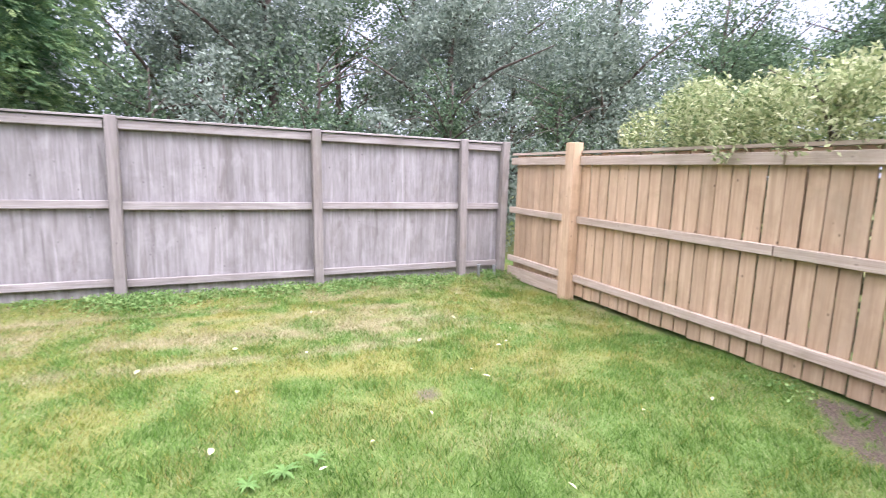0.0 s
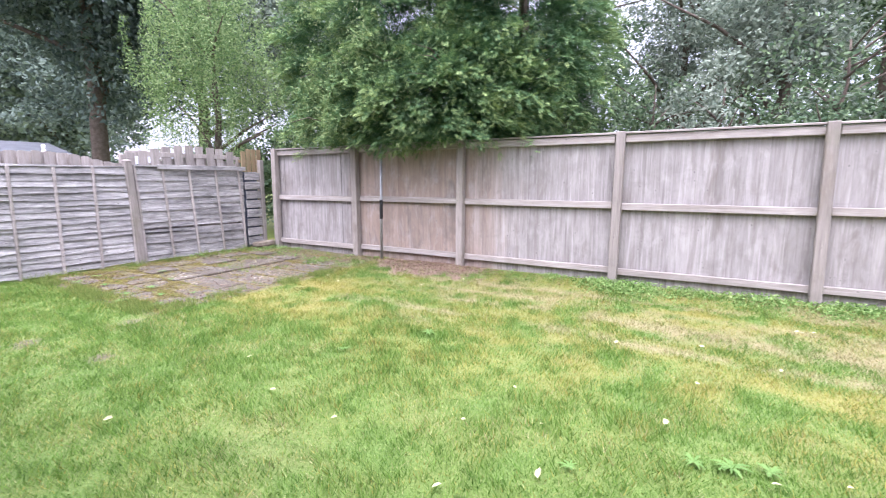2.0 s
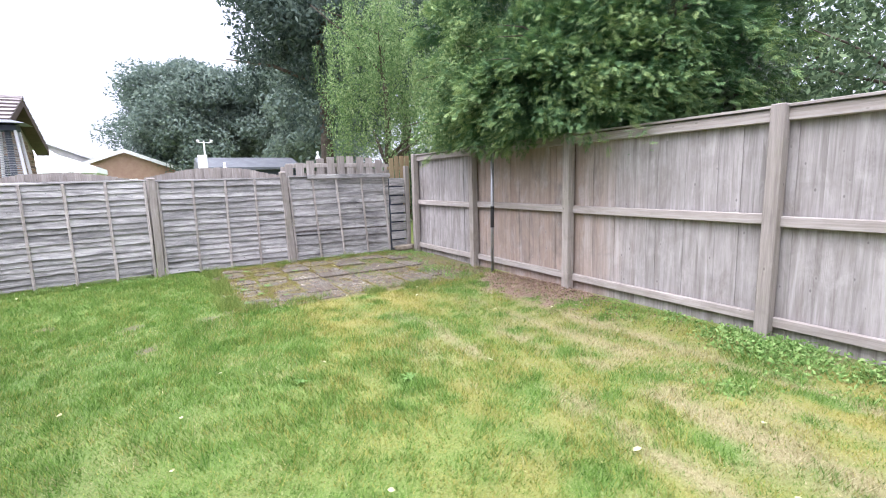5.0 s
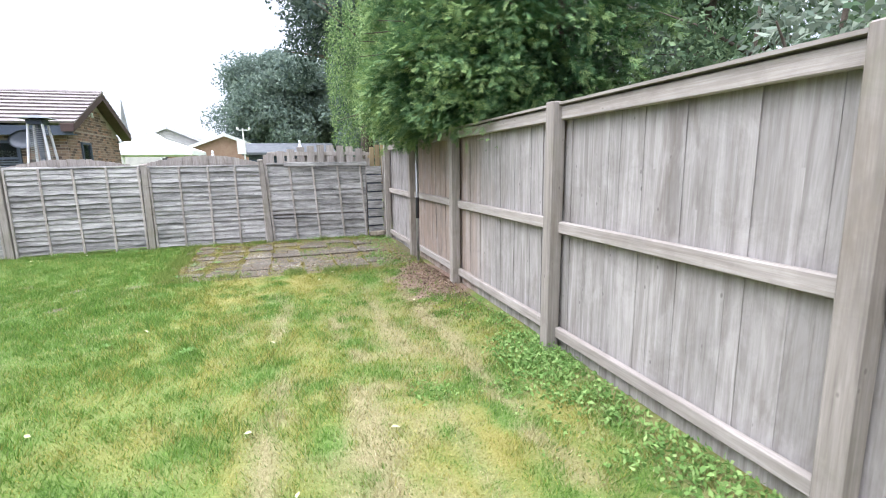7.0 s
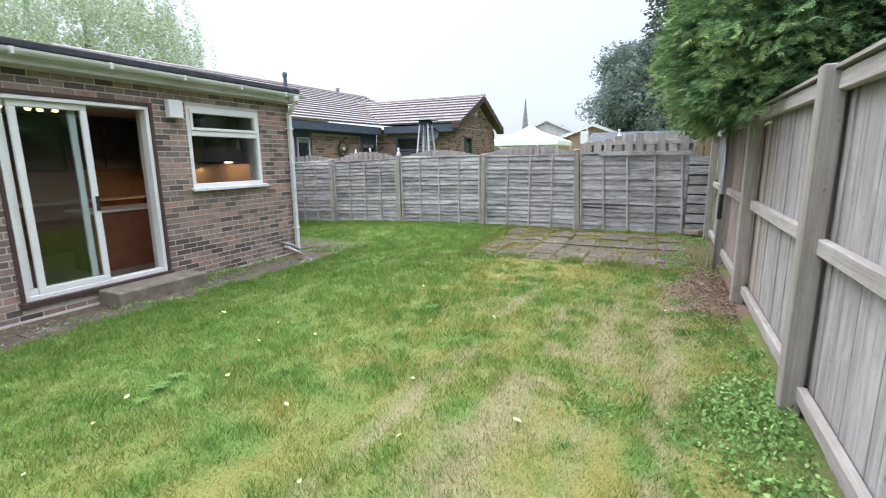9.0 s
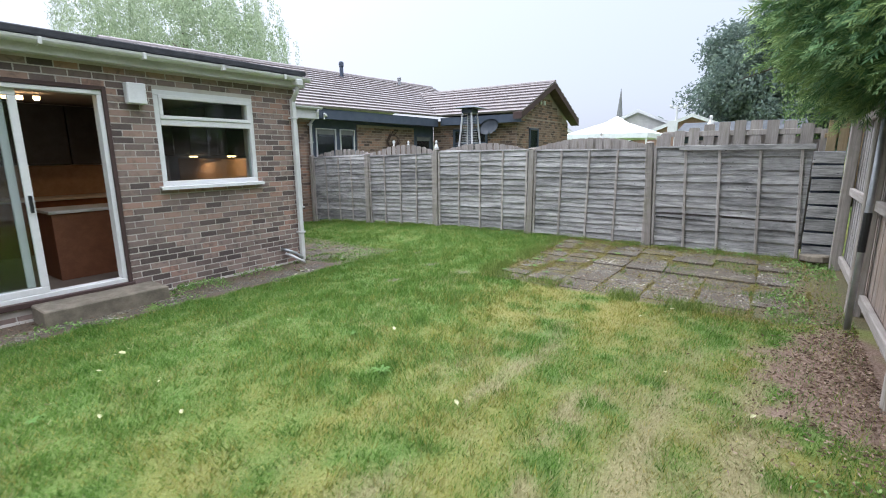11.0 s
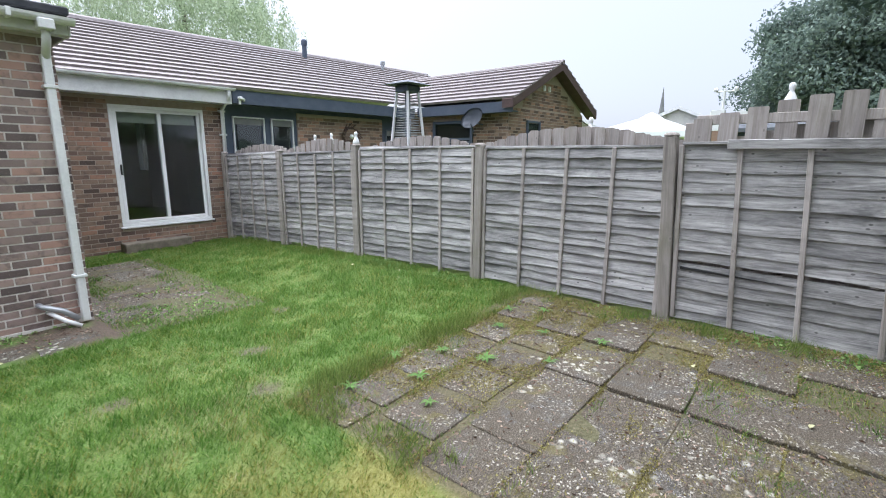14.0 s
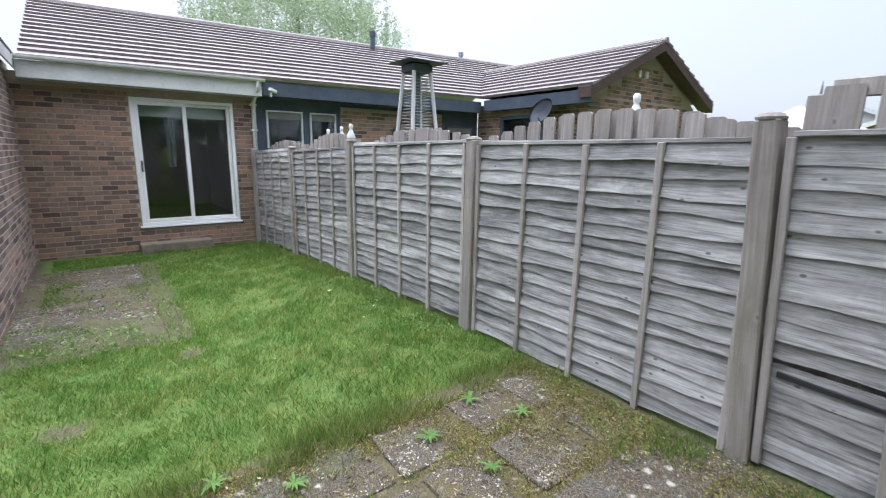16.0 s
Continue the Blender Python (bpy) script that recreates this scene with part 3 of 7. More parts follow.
def lawn_masks(x, y):
    """How far straw, bare soil, bark litter and moss take over at a place of the garden."""
    n1, n2 = wob(x, y * 1.4, 1.9, 0.4), wob(x * 0.22, y, 5.6, 1.1)
    n3 = wob(x, y, 11.0, 2.0)
    band = smooth01(y, 2.6, 4.4) * smooth01(-y, -6.4, -5.3)
    straw = np.clip(band * (0.16 + 0.12 * n1 + 0.26 * n2 + 0.22 * n3 + 0.15 * wob(x, y, 23.0, 6.0)), 0, 1)
    straw = straw + 0.18 * np.clip(n1 * n2 + 0.5 * n3, 0, 1) * smooth01(y, -0.5, 2.0)
    straw = straw * (1 - 0.7 * smooth01(-x, 5.2, 6.2))
    wave = 0.05 * wob(x, y, 1.5, 7.7)
    for row_y, thick in ((3.62, 0.10), (4.19, 0.09), (4.65, 0.11), (5.12, 0.07)):
        stripe = np.exp(-((y - row_y - wave) / thick) ** 2) * smooth01(x, -4.6, -3.0) * smooth01(-x, -2.6, -0.6)
        straw = straw + 0.80 * stripe * smooth01(wob(x * 0.8, y * 2.0, 2.4, row_y) + 0.4 * n3, -0.5, 0.5)
    straw = np.clip(straw, 0, 0.85)
    soil = smooth01(-y, 0.30, 0.46) * (x > WING_X - 0.1) * smooth01(0.6 + n3 * 0.5 + n2 * 0.3, 0.1, 0.6)
    spot = np.exp(-(((x - 3.50) / 0.42) ** 2 + ((y - 0.70) / 0.70) ** 2))
    soil = np.maximum(soil, smooth01(spot + 0.18 * n3, 0.32, 0.55))
    for px, py, r in ((1.13, 2.52, 0.10), (-4.3, 1.15, 0.12), (-5.3, 1.0, 0.16), (-6.1, 0.1, 0.12), (-5.0, 1.75, 0.12)):
        soil = np.maximum(soil, smooth01(np.exp(-((x - px) ** 2 + (y - py) ** 2) / r ** 2) + 0.15 * n3, 0.4, 0.7) * 0.8)
    bark = smooth01(np.exp(-(((x + 3.9) / 1.3) ** 2 + ((y - 5.55) / 0.55) ** 2)) + 0.2 * n3, 0.42, 0.66)
    slabs = ((x < -5.0) & (x > -8.1) & (y > 2.0)) | ((x < -4.7) & (x > -6.2) & (y < -0.35) & (y > -4.1))
    soil = np.where(slabs, np.maximum(soil, np.where((y < 3.05) & (y > 1.5), 0.80, 0.75)), soil)
    moss = np.clip(0.10 + 0.10 * n3 + (0.26 + 0.30 * wob(x, y, 5.3, 3.3) + 0.15 * n3) * smooth01(y, 1.6, 3.4), 0, 0.7) * (1 - straw)
    gold = np.exp(-(((x + 0.2) / 2.4) ** 2 + ((y - 4.80) / 0.50) ** 2)) + 0.8 * np.exp(-(((x + 4.4) / 0.9) ** 2 + ((y - 3.6) / 0.9) ** 2))
    moss = np.clip(moss + 0.42 * gold * smooth01(n3 + n1, -0.9, 0.5), 0, 0.85) * (1 - 0.6 * straw)
    moss = np.where(slabs & (y < 3.05) & (y > 1.5), 0.3, moss)
    return straw, np.clip(soil, 0, 1), bark, moss


def axis_steps(lo, hi, step):
    near = np.arange(lo, hi + 1e-6, step)
    far = np.array([1.5, 4, 9, 18, 40, 90, 200, 500, 1200])
    return np.concatenate([lo - far[::-1], near, hi + far])


gx, gy = axis_steps(-9.0, 4.6, 0.08), axis_steps(-6.0, 6.6, 0.08)
GX, GY = np.meshgrid(gx, gy)
gv = np.stack([GX.ravel(), GY.ravel(), gz(GX, GY).ravel()], axis=1)
ii = np.arange(len(gy) * len(gx)).reshape(len(gy), len(gx))
gf = np.stack([ii[:-1, :-1].ravel(), ii[:-1, 1:].ravel(), ii[1:, 1:].ravel(), ii[1:, :-1].ravel()], axis=1)
ms = lawn_masks(GX.ravel(), GY.ravel())
ground = new("ground", np_mesh("ground", gv, gf, M_GROUND, dict(zip(("straw", "soil", "bark", "moss"), ms))))
tagged(ground, "patchy mown back garden lawn with straw-coloured and bare places", "ground", kind="structure")


# ------------------------------------------------------------------ grey boarded fence along the wood
fence_north = empty("fence", "tall weathered grey closeboard timber fence with capping rail", "fence")
NPOSTS = (-7.57, -5.51, -3.43, -1.15, 0.97, 3.00, 3.66)


def post_mesh(name, w, d, h, material, bevel=0.008):
    bm = bmesh.new()
    box(bm, -w / 2, w / 2, -d / 2, d / 2, 0, h, bevel)
    return to_mesh(name, bm, material)


pm = post_mesh("post", 0.11, 0.11, 2.02, M_GREY_POST)
for i, x in enumerate(NPOSTS):
    p = part("post", pm, None, fence_north)
    lean = (0.6, -0.5, 0.4, 0.7, -0.6, -0.5, 0.3)[i]
    p.matrix_basis = pose(x, NY - 0.02, 0.03, 0, lean * 0.8, 0)
bm = bmesh.new()
prism(bm, [(0.0, 0.0), (0.125, 0.0), (0.125, 0.009), (0.0, 0.013)], 0.0, 1.92, "z")
fm = to_mesh("board", bm, M_GREY_V)
rb = random.Random(3)
x = -7.62
while x < 3.70:
    b = part("board", fm, None, fence_north)
    b.matrix_basis = pose(x, NY + 0.075 + rb.uniform(-0.004, 0.004), 0.07 + rb.uniform(-0.02, 0.02), rb.uniform(-0.15, 0.15), rb.uniform(-0.2, 0.2), 180 + 1.3)
    b.location.x += 0.125
    x += 0.1045 + rb.uniform(-0.006, 0.006)
ends = (-7.62,) + NPOSTS[1:-1] + (3.70,)
for x0, x1 in zip(ends, ends[1:]):
    sag = rb.uniform(-0.012, 0.012)
    for z0, z1, y0 in ((1.915, 2.01, NY - 0.005), (1.075 + sag, 1.165 + sag, NY - 0.0), (0.225 + sag, 0.31 + sag, NY - 0.0)):
        boxed("rail", (x0 + 0.056, x1 - 0.056, y0, y0 + 0.05, z0, z1), M_GREY_X, fence_north, bevel=0.006)
    bm = bmesh.new()
    prism(bm, [(NY - 0.03, 2.022), (NY + 0.10, 2.022), (NY + 0.10, 2.038), (NY + 0.03, 2.05), (NY - 0.03, 2.04)], x0 + 0.003, x1 - 0.003)
    part("capping", bm, M_GREY_X, fence_north)

# ------------------------------------------------------------------ newer tan fence
fence_east = empty("fence", "newer tan timber fence with gapped upright boards and three rails", "fence")


def etop(y):
    return 1.76 + 0.021 * (y - 1.3)


epm = post_mesh("post", 0.14, 0.15, 1.92, M_NEW_V, 0.006)
part("post", epm, None, fence_east).matrix_basis = pose(EX - 0.02, 4.27, 0.03)
for yy in (2.15 - 0.2, -0.4):
    part("post", epm, None, fence_east).matrix_basis = pose(EX + 0.16, yy, -0.15)
bm = bmesh.new()
box(bm, -0.010, 0.010, 0.0, 0.127, 0.0, 1.70, 0.003)
ebm = to_mesh("board", bm, M_NEW_V)
y = -1.25
while y < 5.56:
    b = part("board", ebm, None, fence_east)
    b.matrix_basis = pose(EX + 0.065 + rb.uniform(-0.003, 0.003), y, etop(y) - 1.70 + rb.uniform(-0.012, 0.004), rb.uniform(-0.16, 0.16), 0, 0)
    y += 0.131 + (rb.uniform(0.004, 0.013) if y < 4.2 else rb.uniform(0.005, 0.012))
for y0, y1 in ((-1.25, 1.94), (1.95, 4.19), (4.35, 5.66)):
    for dz, h in ((-0.13, 0.10), (-0.82, 0.085), (-1.53, 0.085)):
        bm = bmesh.new()
        vs = [(EX + 0.005, y0, etop(y0) + dz), (EX + 0.05, y0, etop(y0) + dz), (EX + 0.05, y0, etop(y0) + dz + h), (EX + 0.005, y0, etop(y0) + dz + h)]
        ve = [(EX + 0.005, y1, etop(y1) + dz), (EX + 0.05, y1, etop(y1) + dz), (EX + 0.05, y1, etop(y1) + dz + h), (EX + 0.005, y1, etop(y1) + dz + h)]
        a, c = [bm.verts.new(v) for v in vs], [bm.verts.new(v) for v in ve]
        bm.faces.new(a)
        bm.faces.new(c[::-1])
        for k in range(4):
            bm.faces.new((a[k], c[k], c[(k + 1) % 4], a[(k + 1) % 4]))
        bmesh.ops.bevel(bm, geom=bm.edges[:], offset=0.005, segments=1, affect="EDGES")
        part("rail", bm, M_NEW_Y, fence_east)
    bm = bmesh.new()
    a = [bm.verts.new((EX + dx, y0, etop(y0) + dz)) for dx, dz in ((0.02, 0.006), (0.11, 0.006), (0.11, 0.03), (0.02, 0.035))]
    c = [bm.verts.new((EX + dx, y1, etop(y1) + dz)) for dx, dz in ((0.02, 0.006), (0.11, 0.006), (0.11, 0.03), (0.02, 0.035))]
    bm.faces.new(a)
    bm.faces.new(c[::-1])
    for k in range(4):
        bm.faces.new((a[k], c[k], c[(k + 1) % 4], a[(k + 1) % 4]))
    part("capping", bm, M_NEW_Y, fence_east)
boxed("gravel_board", (EX + 0.015, EX + 0.048, 4.36, 5.66, 0.06, 0.24), M_NEW_Y, fence_east, bevel=0.005)

# ------------------------------------------------------------------ old lap-panel fence
fence_west = empty("fence", "old grey waney lap panel fence with upright battens", "fence")
WPOSTS = ((-4.98, -0.16, 1.56), (-2.95, -0.04, 1.60), (-0.92, 0.05, 1.68), (1.28, 0.09, 1.67), (3.41, 0.11, 1.74))


def lap_board(seed, length, height, lean=0.030, wave=0.75):
    """One sawn board with a wavy lower edge, its foot leaning out over the next."""
    r = random.Random(seed)
    bm = bmesh.new()
    n = 18
    ph = [r.uniform(0, 6.28) for _ in range(4)]
    front, back = [], []
    for i in range(n + 1):
        u = i / n
        wv = wave * 0.007 * math.sin(3.1 * u * length + ph[0]) + wave * 0.006 * math.sin(8.3 * u * length + ph[1]) + wave * 0.004 * math.sin(19 * u * length + ph[2])
        bow = 0.006 * math.sin(2.2 * u * length + ph[3])
        front.append((bm.verts.new((lean + bow, u * length, wv)), bm.verts.new((0.004 + bow, u * length, height))))
        back.append((bm.verts.new((lean - 0.012 + bow, u * length, wv)), bm.verts.new((-0.004 + bow, u * length, height))))
    for i in range(n):
        bm.faces.new((front[i][0], front[i + 1][0], front[i + 1][1], front[i][1]))
        bm.faces.new((back[i][1], back[i + 1][1], back[i + 1][0], back[i][0]))
        bm.faces.new((back[i][0], back[i + 1][0], front[i + 1][0], front[i][0]))
        bm.faces.new((front[i][1], front[i + 1][1], back[i + 1][1], back[i][1]))
    return to_mesh("lap_board", bm, M_LAP_Y)


LAPS = {}
rw = random.Random(11)
bays = list(zip(WPOSTS, WPOSTS[1:])) + [(WPOSTS[-1], (5.46, 0.14, 1.70))]
for bi, ((ya, za, ta), (yb, zb, tb)) in enumerate(bays):
    length = yb - ya - 0.13
    y0 = ya + 0.065
    if bi == len(bays) - 1:
        y0, length = y0 - 0.06, length + 0.06
    base, top = (za + zb) / 2 + 0.03, min(ta, tb) - 0.05
    last = bi == len(bays) - 1
    rows_n = 17 if not last else 15
    pitch_z = (top - base) / rows_n
    slope = math.degrees(math.atan2((zb - za) * 0.6 if bi < 3 else 0.0, length))
    for k in range(rows_n):
        key = (round(length, 2), k % 5)
        if key not in LAPS:
            LAPS[key] = lap_board(100 + k % 5 + int(length * 100) * 7, length, 0.125 if not last else 0.124, 0.022 if last else 0.034, 0.6 if last else 0.95)
        b = part("lap_board", LAPS[key], None, fence_west)
        gap = -0.045 if last and k < 5 else 0.0
        b.matrix_basis = pose(WX - 0.02 + rw.uniform(-0.004, 0.004), y0, base + k * pitch_z + gap + rw.uniform(-0.013, 0.013), slope + rw.uniform(-0.55, 0.55), 0, 0)
    # battens and edge frame
    nb = 3
    for j in range(nb + 2):
        yy = y0 + 0.02 + (length - 0.04) * j / (nb + 1)
        if last and 0 < j < 4:
            yy = (3.94, 4.40, 4.90)[j - 1]
        zoff = (zb - za) * 0.6 * (yy - (ya + yb) / 2) / length if bi < 3 else 0.0
        bt = boxed("batten", (WX + 0.006, WX + 0.032, -0.019, 0.019, base - 0.03, top + 0.012 + 0.01 * (j % 2)), M_LAP_Z, fence_west, bevel=0.004)
        bt.matrix_basis = pose(0, yy + (0.05 if last and j == 0 else 0), zoff, 2.4 if last and j == 0 else (3.3 + rw.uniform(-0.4, 0.4) if last else rw.uniform(-0.7, 0.7)), 0, 0)
        bk = boxed("batten", (WX - 0.062, WX - 0.030, -0.019, 0.019, base - 0.03, top + 0.01), M_LAP_Z, fence_west, bevel=0.004)
        bk.matrix_basis = pose(0, yy, zoff)
    tr = boxed("top_strip", (WX - 0.035, WX + 0.012, -length / 2, length / 2, -0.012, 0.012), M_LAP_Y, fence_west, bevel=0.003)
    tr.matrix_basis = pose(0, y0 + length / 2, top + 0.028, slope + rw.uniform(-0.4, 0.4))
for ya, za, ta in WPOSTS:
    p = boxed("post", (WX - 0.06, WX + 0.055, -0.052, 0.052, za - 0.1, ta), M_GREY_POST, fence_west, bevel=0.008)
    p.matrix_basis = pose(0, ya, 0, 3.0 if ya > 3 else rw.uniform(-0.6, 0.6), 0, 0)
    bm = bmesh.new()
    lathe(bm, [(0.062, 0.0), (0.066, 0.012), (0.05, 0.028), (0.012, 0.036)], (WX, ya - (0.09 if ya > 3 else 0.0), ta - 0.004), 12)
    part("post_cap", bm, M_GREY_POST, fence_west)
# black wedge laid on the boards, the shade of an open crack painted in
bm = bmesh.new()
prism(bm, [(3.50, 0.575), (3.98, 0.567), (4.33, 0.560), (3.98, 0.578), (3.50, 0.600)], WX - 0.010, WX + 0.005)
part("split_shade", bm, M_BLACK, fence_west, "black strip for the shaded crack between two boards")
# repair plank and short stacked boards by the corner
boxed("rail", (WX + 0.034, WX + 0.062, 3.76, 5.42, 1.625, 1.70), M_LAP_Y, fence_west, "mossy repair plank", 0.005)
for k in range(8):
    b = boxed("short_board", (-0.014, 0.014, -0.165, 0.165, 0.0, 0.152), M_LAP_Y, fence_west, bevel=0.004)
    b.matrix_basis = pose(WX + 0.035 + 0.008 * (k % 2), 5.575 + rw.uniform(-0.012, 0.012), 0.17 + k * 0.182, rw.uniform(-3.0, 1.0), rw.uniform(-5, 2), rw.uniform(-4, 2))
boxed("backing_board", (WX - 0.055, WX - 0.035, 5.42, 5.74, 0.05, 1.60), M_DARKTRIM, fence_west, "dark board behind the stacked pieces")
boxed("post", (WX - 0.03, WX + 0.06, 5.755, 5.845, 0.05, 1.84), M_GREY_POST, fence_west, bevel=0.008)

# ------------------------------------------------------------------ neighbour's arched picket fence
PX = -8.34
fence_pick = empty("fence", "weathered double-sided picket fence with arched panel tops", "fence")
ARCH = ((-4.95, -3.05, 1.62, 1.73), (-3.0, -1.1, 1.64, 1.81), (-1.0, 1.12, 1.66, 1.81), (1.2, 3.35, 1.70, 1.86), (3.45, 5.46, 1.87, 2.06))
for ya, yb, ends_z, peak in ARCH:
    wide = ya > 3
    n = int(round((yb - ya) / (0.1 if wide else 0.075)))
    hw = 0.074 if wide else 0.052
    for k in range(n):
        yy = ya + (k + 0.5) * (yb - ya) / n
        u = (yy - ya) / (yb - ya)
        h = ends_z + (peak - ends_z) * math.sin(math.pi * u * (0.84 if wide else 1.0)) + rw.uniform(-0.008, 0.008)
        front = k % 2 == 0
        h -= 0.21 if wide and not front else 0.0
        xo = PX + (0.028 if front else -0.045)
        bm = bmesh.new()
        prism(bm, [(-hw, 0.2), (hw, 0.2), (hw, h - 0.012), (hw - (0.006 if wide else 0.016), h), ((0.006 if wide else 0.016) - hw, h), (-hw, h - 0.012)], 0.0, 0.017, "y")
        pk = part("picket", bm, M_PICKET, fence_pick)
        pk.matrix_basis = pose(xo, yy, 0, rw.uniform(-0.6, 0.6), 0, 90)
    for zz in (0.5, ends_z - (0.03 if wide else 0.11)):
        boxed("rail", (PX - 0.03, PX + 0.015, ya, yb, zz, zz + (0.08 if wide else 0.06)), M_PICKET, fence_pick, bevel=0.004)
for yy, h in ((-5.0, 1.6), (-3.03, 1.62), (-1.05, 1.66), (1.16, 1.68), (3.4, 1.86), (5.5, 1.9)):
    boxed("post", (PX - 0.045, PX + 0.02, yy - 0.04, yy + 0.04, 0.0, h), M_PICKET, fence_pick, bevel=0.006)
bright = empty("fence", "short run of bright untreated pickets at the corner", "fence")
for k in range(4):
    boxed("picket", (PX + 0.06, PX + 0.08, 5.53 + k * 0.12, 5.63 + k * 0.12, 1.0, 2.06 - 0.05 * (k == 0)), M_PICKET_NEW, bright, bevel=0.004)
boxed("rail", (PX + 0.02, PX + 0.055, 5.5, 6.0, 1.78, 1.84), M_PICKET_NEW, bright)
boxed("rail", (PX + 0.02, PX + 0.055, 5.5, 6.0, 1.1, 1.16), M_PICKET_NEW, bright)


def finial(x, y, z):
    bm = bmesh.new()
    lathe(bm, [(0.045, 0.0), (0.05, 0.02), (0.045, 0.05), (0.022, 0.10), (0.016, 0.115), (0.024, 0.13), (0.024, 0.165), (0.012, 0.178)], (x, y, z), 14)
    return tagged(part("finial", bm, M_WHITE, None, smooth=True), "small white bottle-shaped finial on a fence post", "finial", "fence finials")


for y, z in ((2.42, 1.78), (4.1, 1.98), (-2.0, 1.72), (-2.45, 1.70)):
    finial(PX - 0.1, y, z)
    boxed("post", (PX - 0.13, PX - 0.07, y - 0.03, y + 0.03, 0.0, z), M_PICKET, fence_pick)
finial(WX, -0.92, 1.70)

# ------------------------------------------------------------------ house
BRICK_L, BRICK_H, PITCH_X, PITCH_Z = 0.211, 0.0645, 0.2235, 0.0778


def brick_wall(owner, face, x0, x1, z0, z1, openings, material, axis, normal, limit, depth=0.014, proud=0.004):
    """Bricks standing proud of a mortar wall. The first `limit` are single pieces, the rest one mesh."""
    bm = bmesh.new()
    box(bm, 0, BRICK_L, 0, depth, 0, BRICK_H, 0.003)
    whole = to_mesh("brick", bm, material)
    bm = bmesh.new()
    box(bm, 0, BRICK_L / 2 - 0.005, 0, depth, 0, BRICK_H, 0.003)
    half = to_mesh("brick", bm, material)
    vs, fs, made = [], [], 0
    rr = random.Random(int(x0 * 31 + z1 * 17))
    rowi = 0
    z = z0
    while z + BRICK_H <= z1 + 1e-6:
        x = x0 - (PITCH_X / 2 if rowi % 2 else 0)
        while x < x1:
            a, b = max(x, x0), min(x + BRICK_L, x1)
            spans = [(a, b)]
            for ox0, ox1, oz0, oz1 in openings:
                if z + BRICK_H > oz0 and z < oz1:
                    spans = [s for (p, q) in spans for s in ((p, min(q, ox0)), (max(p, ox1), q)) if s[1] - s[0] > 0.02]
            for p, q in spans:
                if q - p < 0.03:
                    continue
                out = rr.uniform(-0.0015, 0.0015)
                is_whole, is_half = abs(q - p - BRICK_L) < 1e-3, abs(q - p - BRICK_L / 2 + 0.005) < 0.012
                if made < limit and (is_whole or is_half):
                    ob = part("brick", whole if is_whole else half, None, owner)
                    if axis == "x":
                        ob.matrix_basis = pose(p, face - depth + proud + out, z) if normal > 0 else pose(p, face + out, z)
                    else:
                        ob.matrix_basis = pose(face - proud + depth + out, p, z, 0, 0, 90)
                    made += 1
                else:
                    if axis == "x":
                        lo, hi = (p, face + proud - depth + out, z), (q, face + proud + out, z + BRICK_H)
                    else:
                        lo, hi = ((face - proud + out, p, z), (face - proud + depth + out, q, z + BRICK_H)) if normal < 0 else ((face + proud - depth + out, p, z), (face + proud + out, q, z + BRICK_H))
                    i = len(vs)
                    vs += [(X, Y, Z) for Z in (lo[2], hi[2]) for Y in (lo[1], hi[1]) for X in (lo[0], hi[0])]
                    fs += [(i, i + 1, i + 5, i + 4), (i + 2, i + 6, i + 7, i + 3), (i, i + 4, i + 6, i + 2), (i + 1, i + 3, i + 7, i + 5), (i + 4, i + 5, i + 7, i + 6), (i, i + 2, i + 3, i + 1)]
            x += PITCH_X
        z += PITCH_Z
        rowi += 1
    if fs:
        ob = new("brickwork", np_mesh("brickwork", np.array(vs), np.array(fs), material))
        ob.data.polygons.foreach_set("use_smooth", [False] * len(ob.data.polygons))
        ob.parent = owner
        ob["kind"] = "stuff"


def wall_with_holes(name, axis, face, thick, a0, a1, z0, z1, holes, material, label):
    """A wall with openings through it. thick is measured away from the face (signed)."""
    bm = bmesh.new()
    xs = sorted({a0, a1, *[h[0] for h in holes], *[h[1] for h in holes]})
    zs = sorted({z0, z1, *[h[2] for h in holes], *[h[3] for h in holes]})
    for p, q in zip(xs, xs[1:]):
        for r, s in zip(zs, zs[1:]):
            if any(h[0] <= p and q <= h[1] and h[2] <= r and s <= h[3] for h in holes):
                continue
            if axis == "x":
                box(bm, p, q, min(face, face + thick), max(face, face + thick), r, s)
            else:
                box(bm, min(face, face + thick), max(face, face + thick), p, q, r, s)
    bmesh.ops.remove_doubles(bm, verts=bm.verts[:], dist=1e-5)
    ob = part(name, bm, material)
    return tagged(ob, label, "wall", kind="structure")


DOOR1 = (-2.17, -0.51, 0.09, 2.33)
WIN1 = (-4.05, -2.71, 1.22, 2.40)
DOOR2 = (-7.76, -6.20, 0.27, 2.37)
wall_wing = wall_with_holes("wall_wing", "x", WALL_Y, -0.28, WING_X, 4.2, -0.4, 2.72, [DOOR1, WIN1], M_MORTAR, "brown brick house wall with pale mortar")
wall_side = wall_with_holes("wall_side", "y", WING_X, 0.28, SET_Y - 0.28, WALL_Y - 0.28, -0.4, 2.72, [], M_MORTAR, "brown brick side wall of the house")
wall_back = wall_with_holes("wall_back", "x", SET_Y, -0.28, -8.16, WING_X, -0.4, 2.62, [DOOR2], M_MORTAR_DK, "orange-brown brick house wall set back from the wing")

# plinth course under the wing
boxed("plinth", (WING_X - 0.0, 4.2, WALL_Y + 0.013, WALL_Y + 0.022, -0.35, -0.10), M_MORTAR, wall_wing)


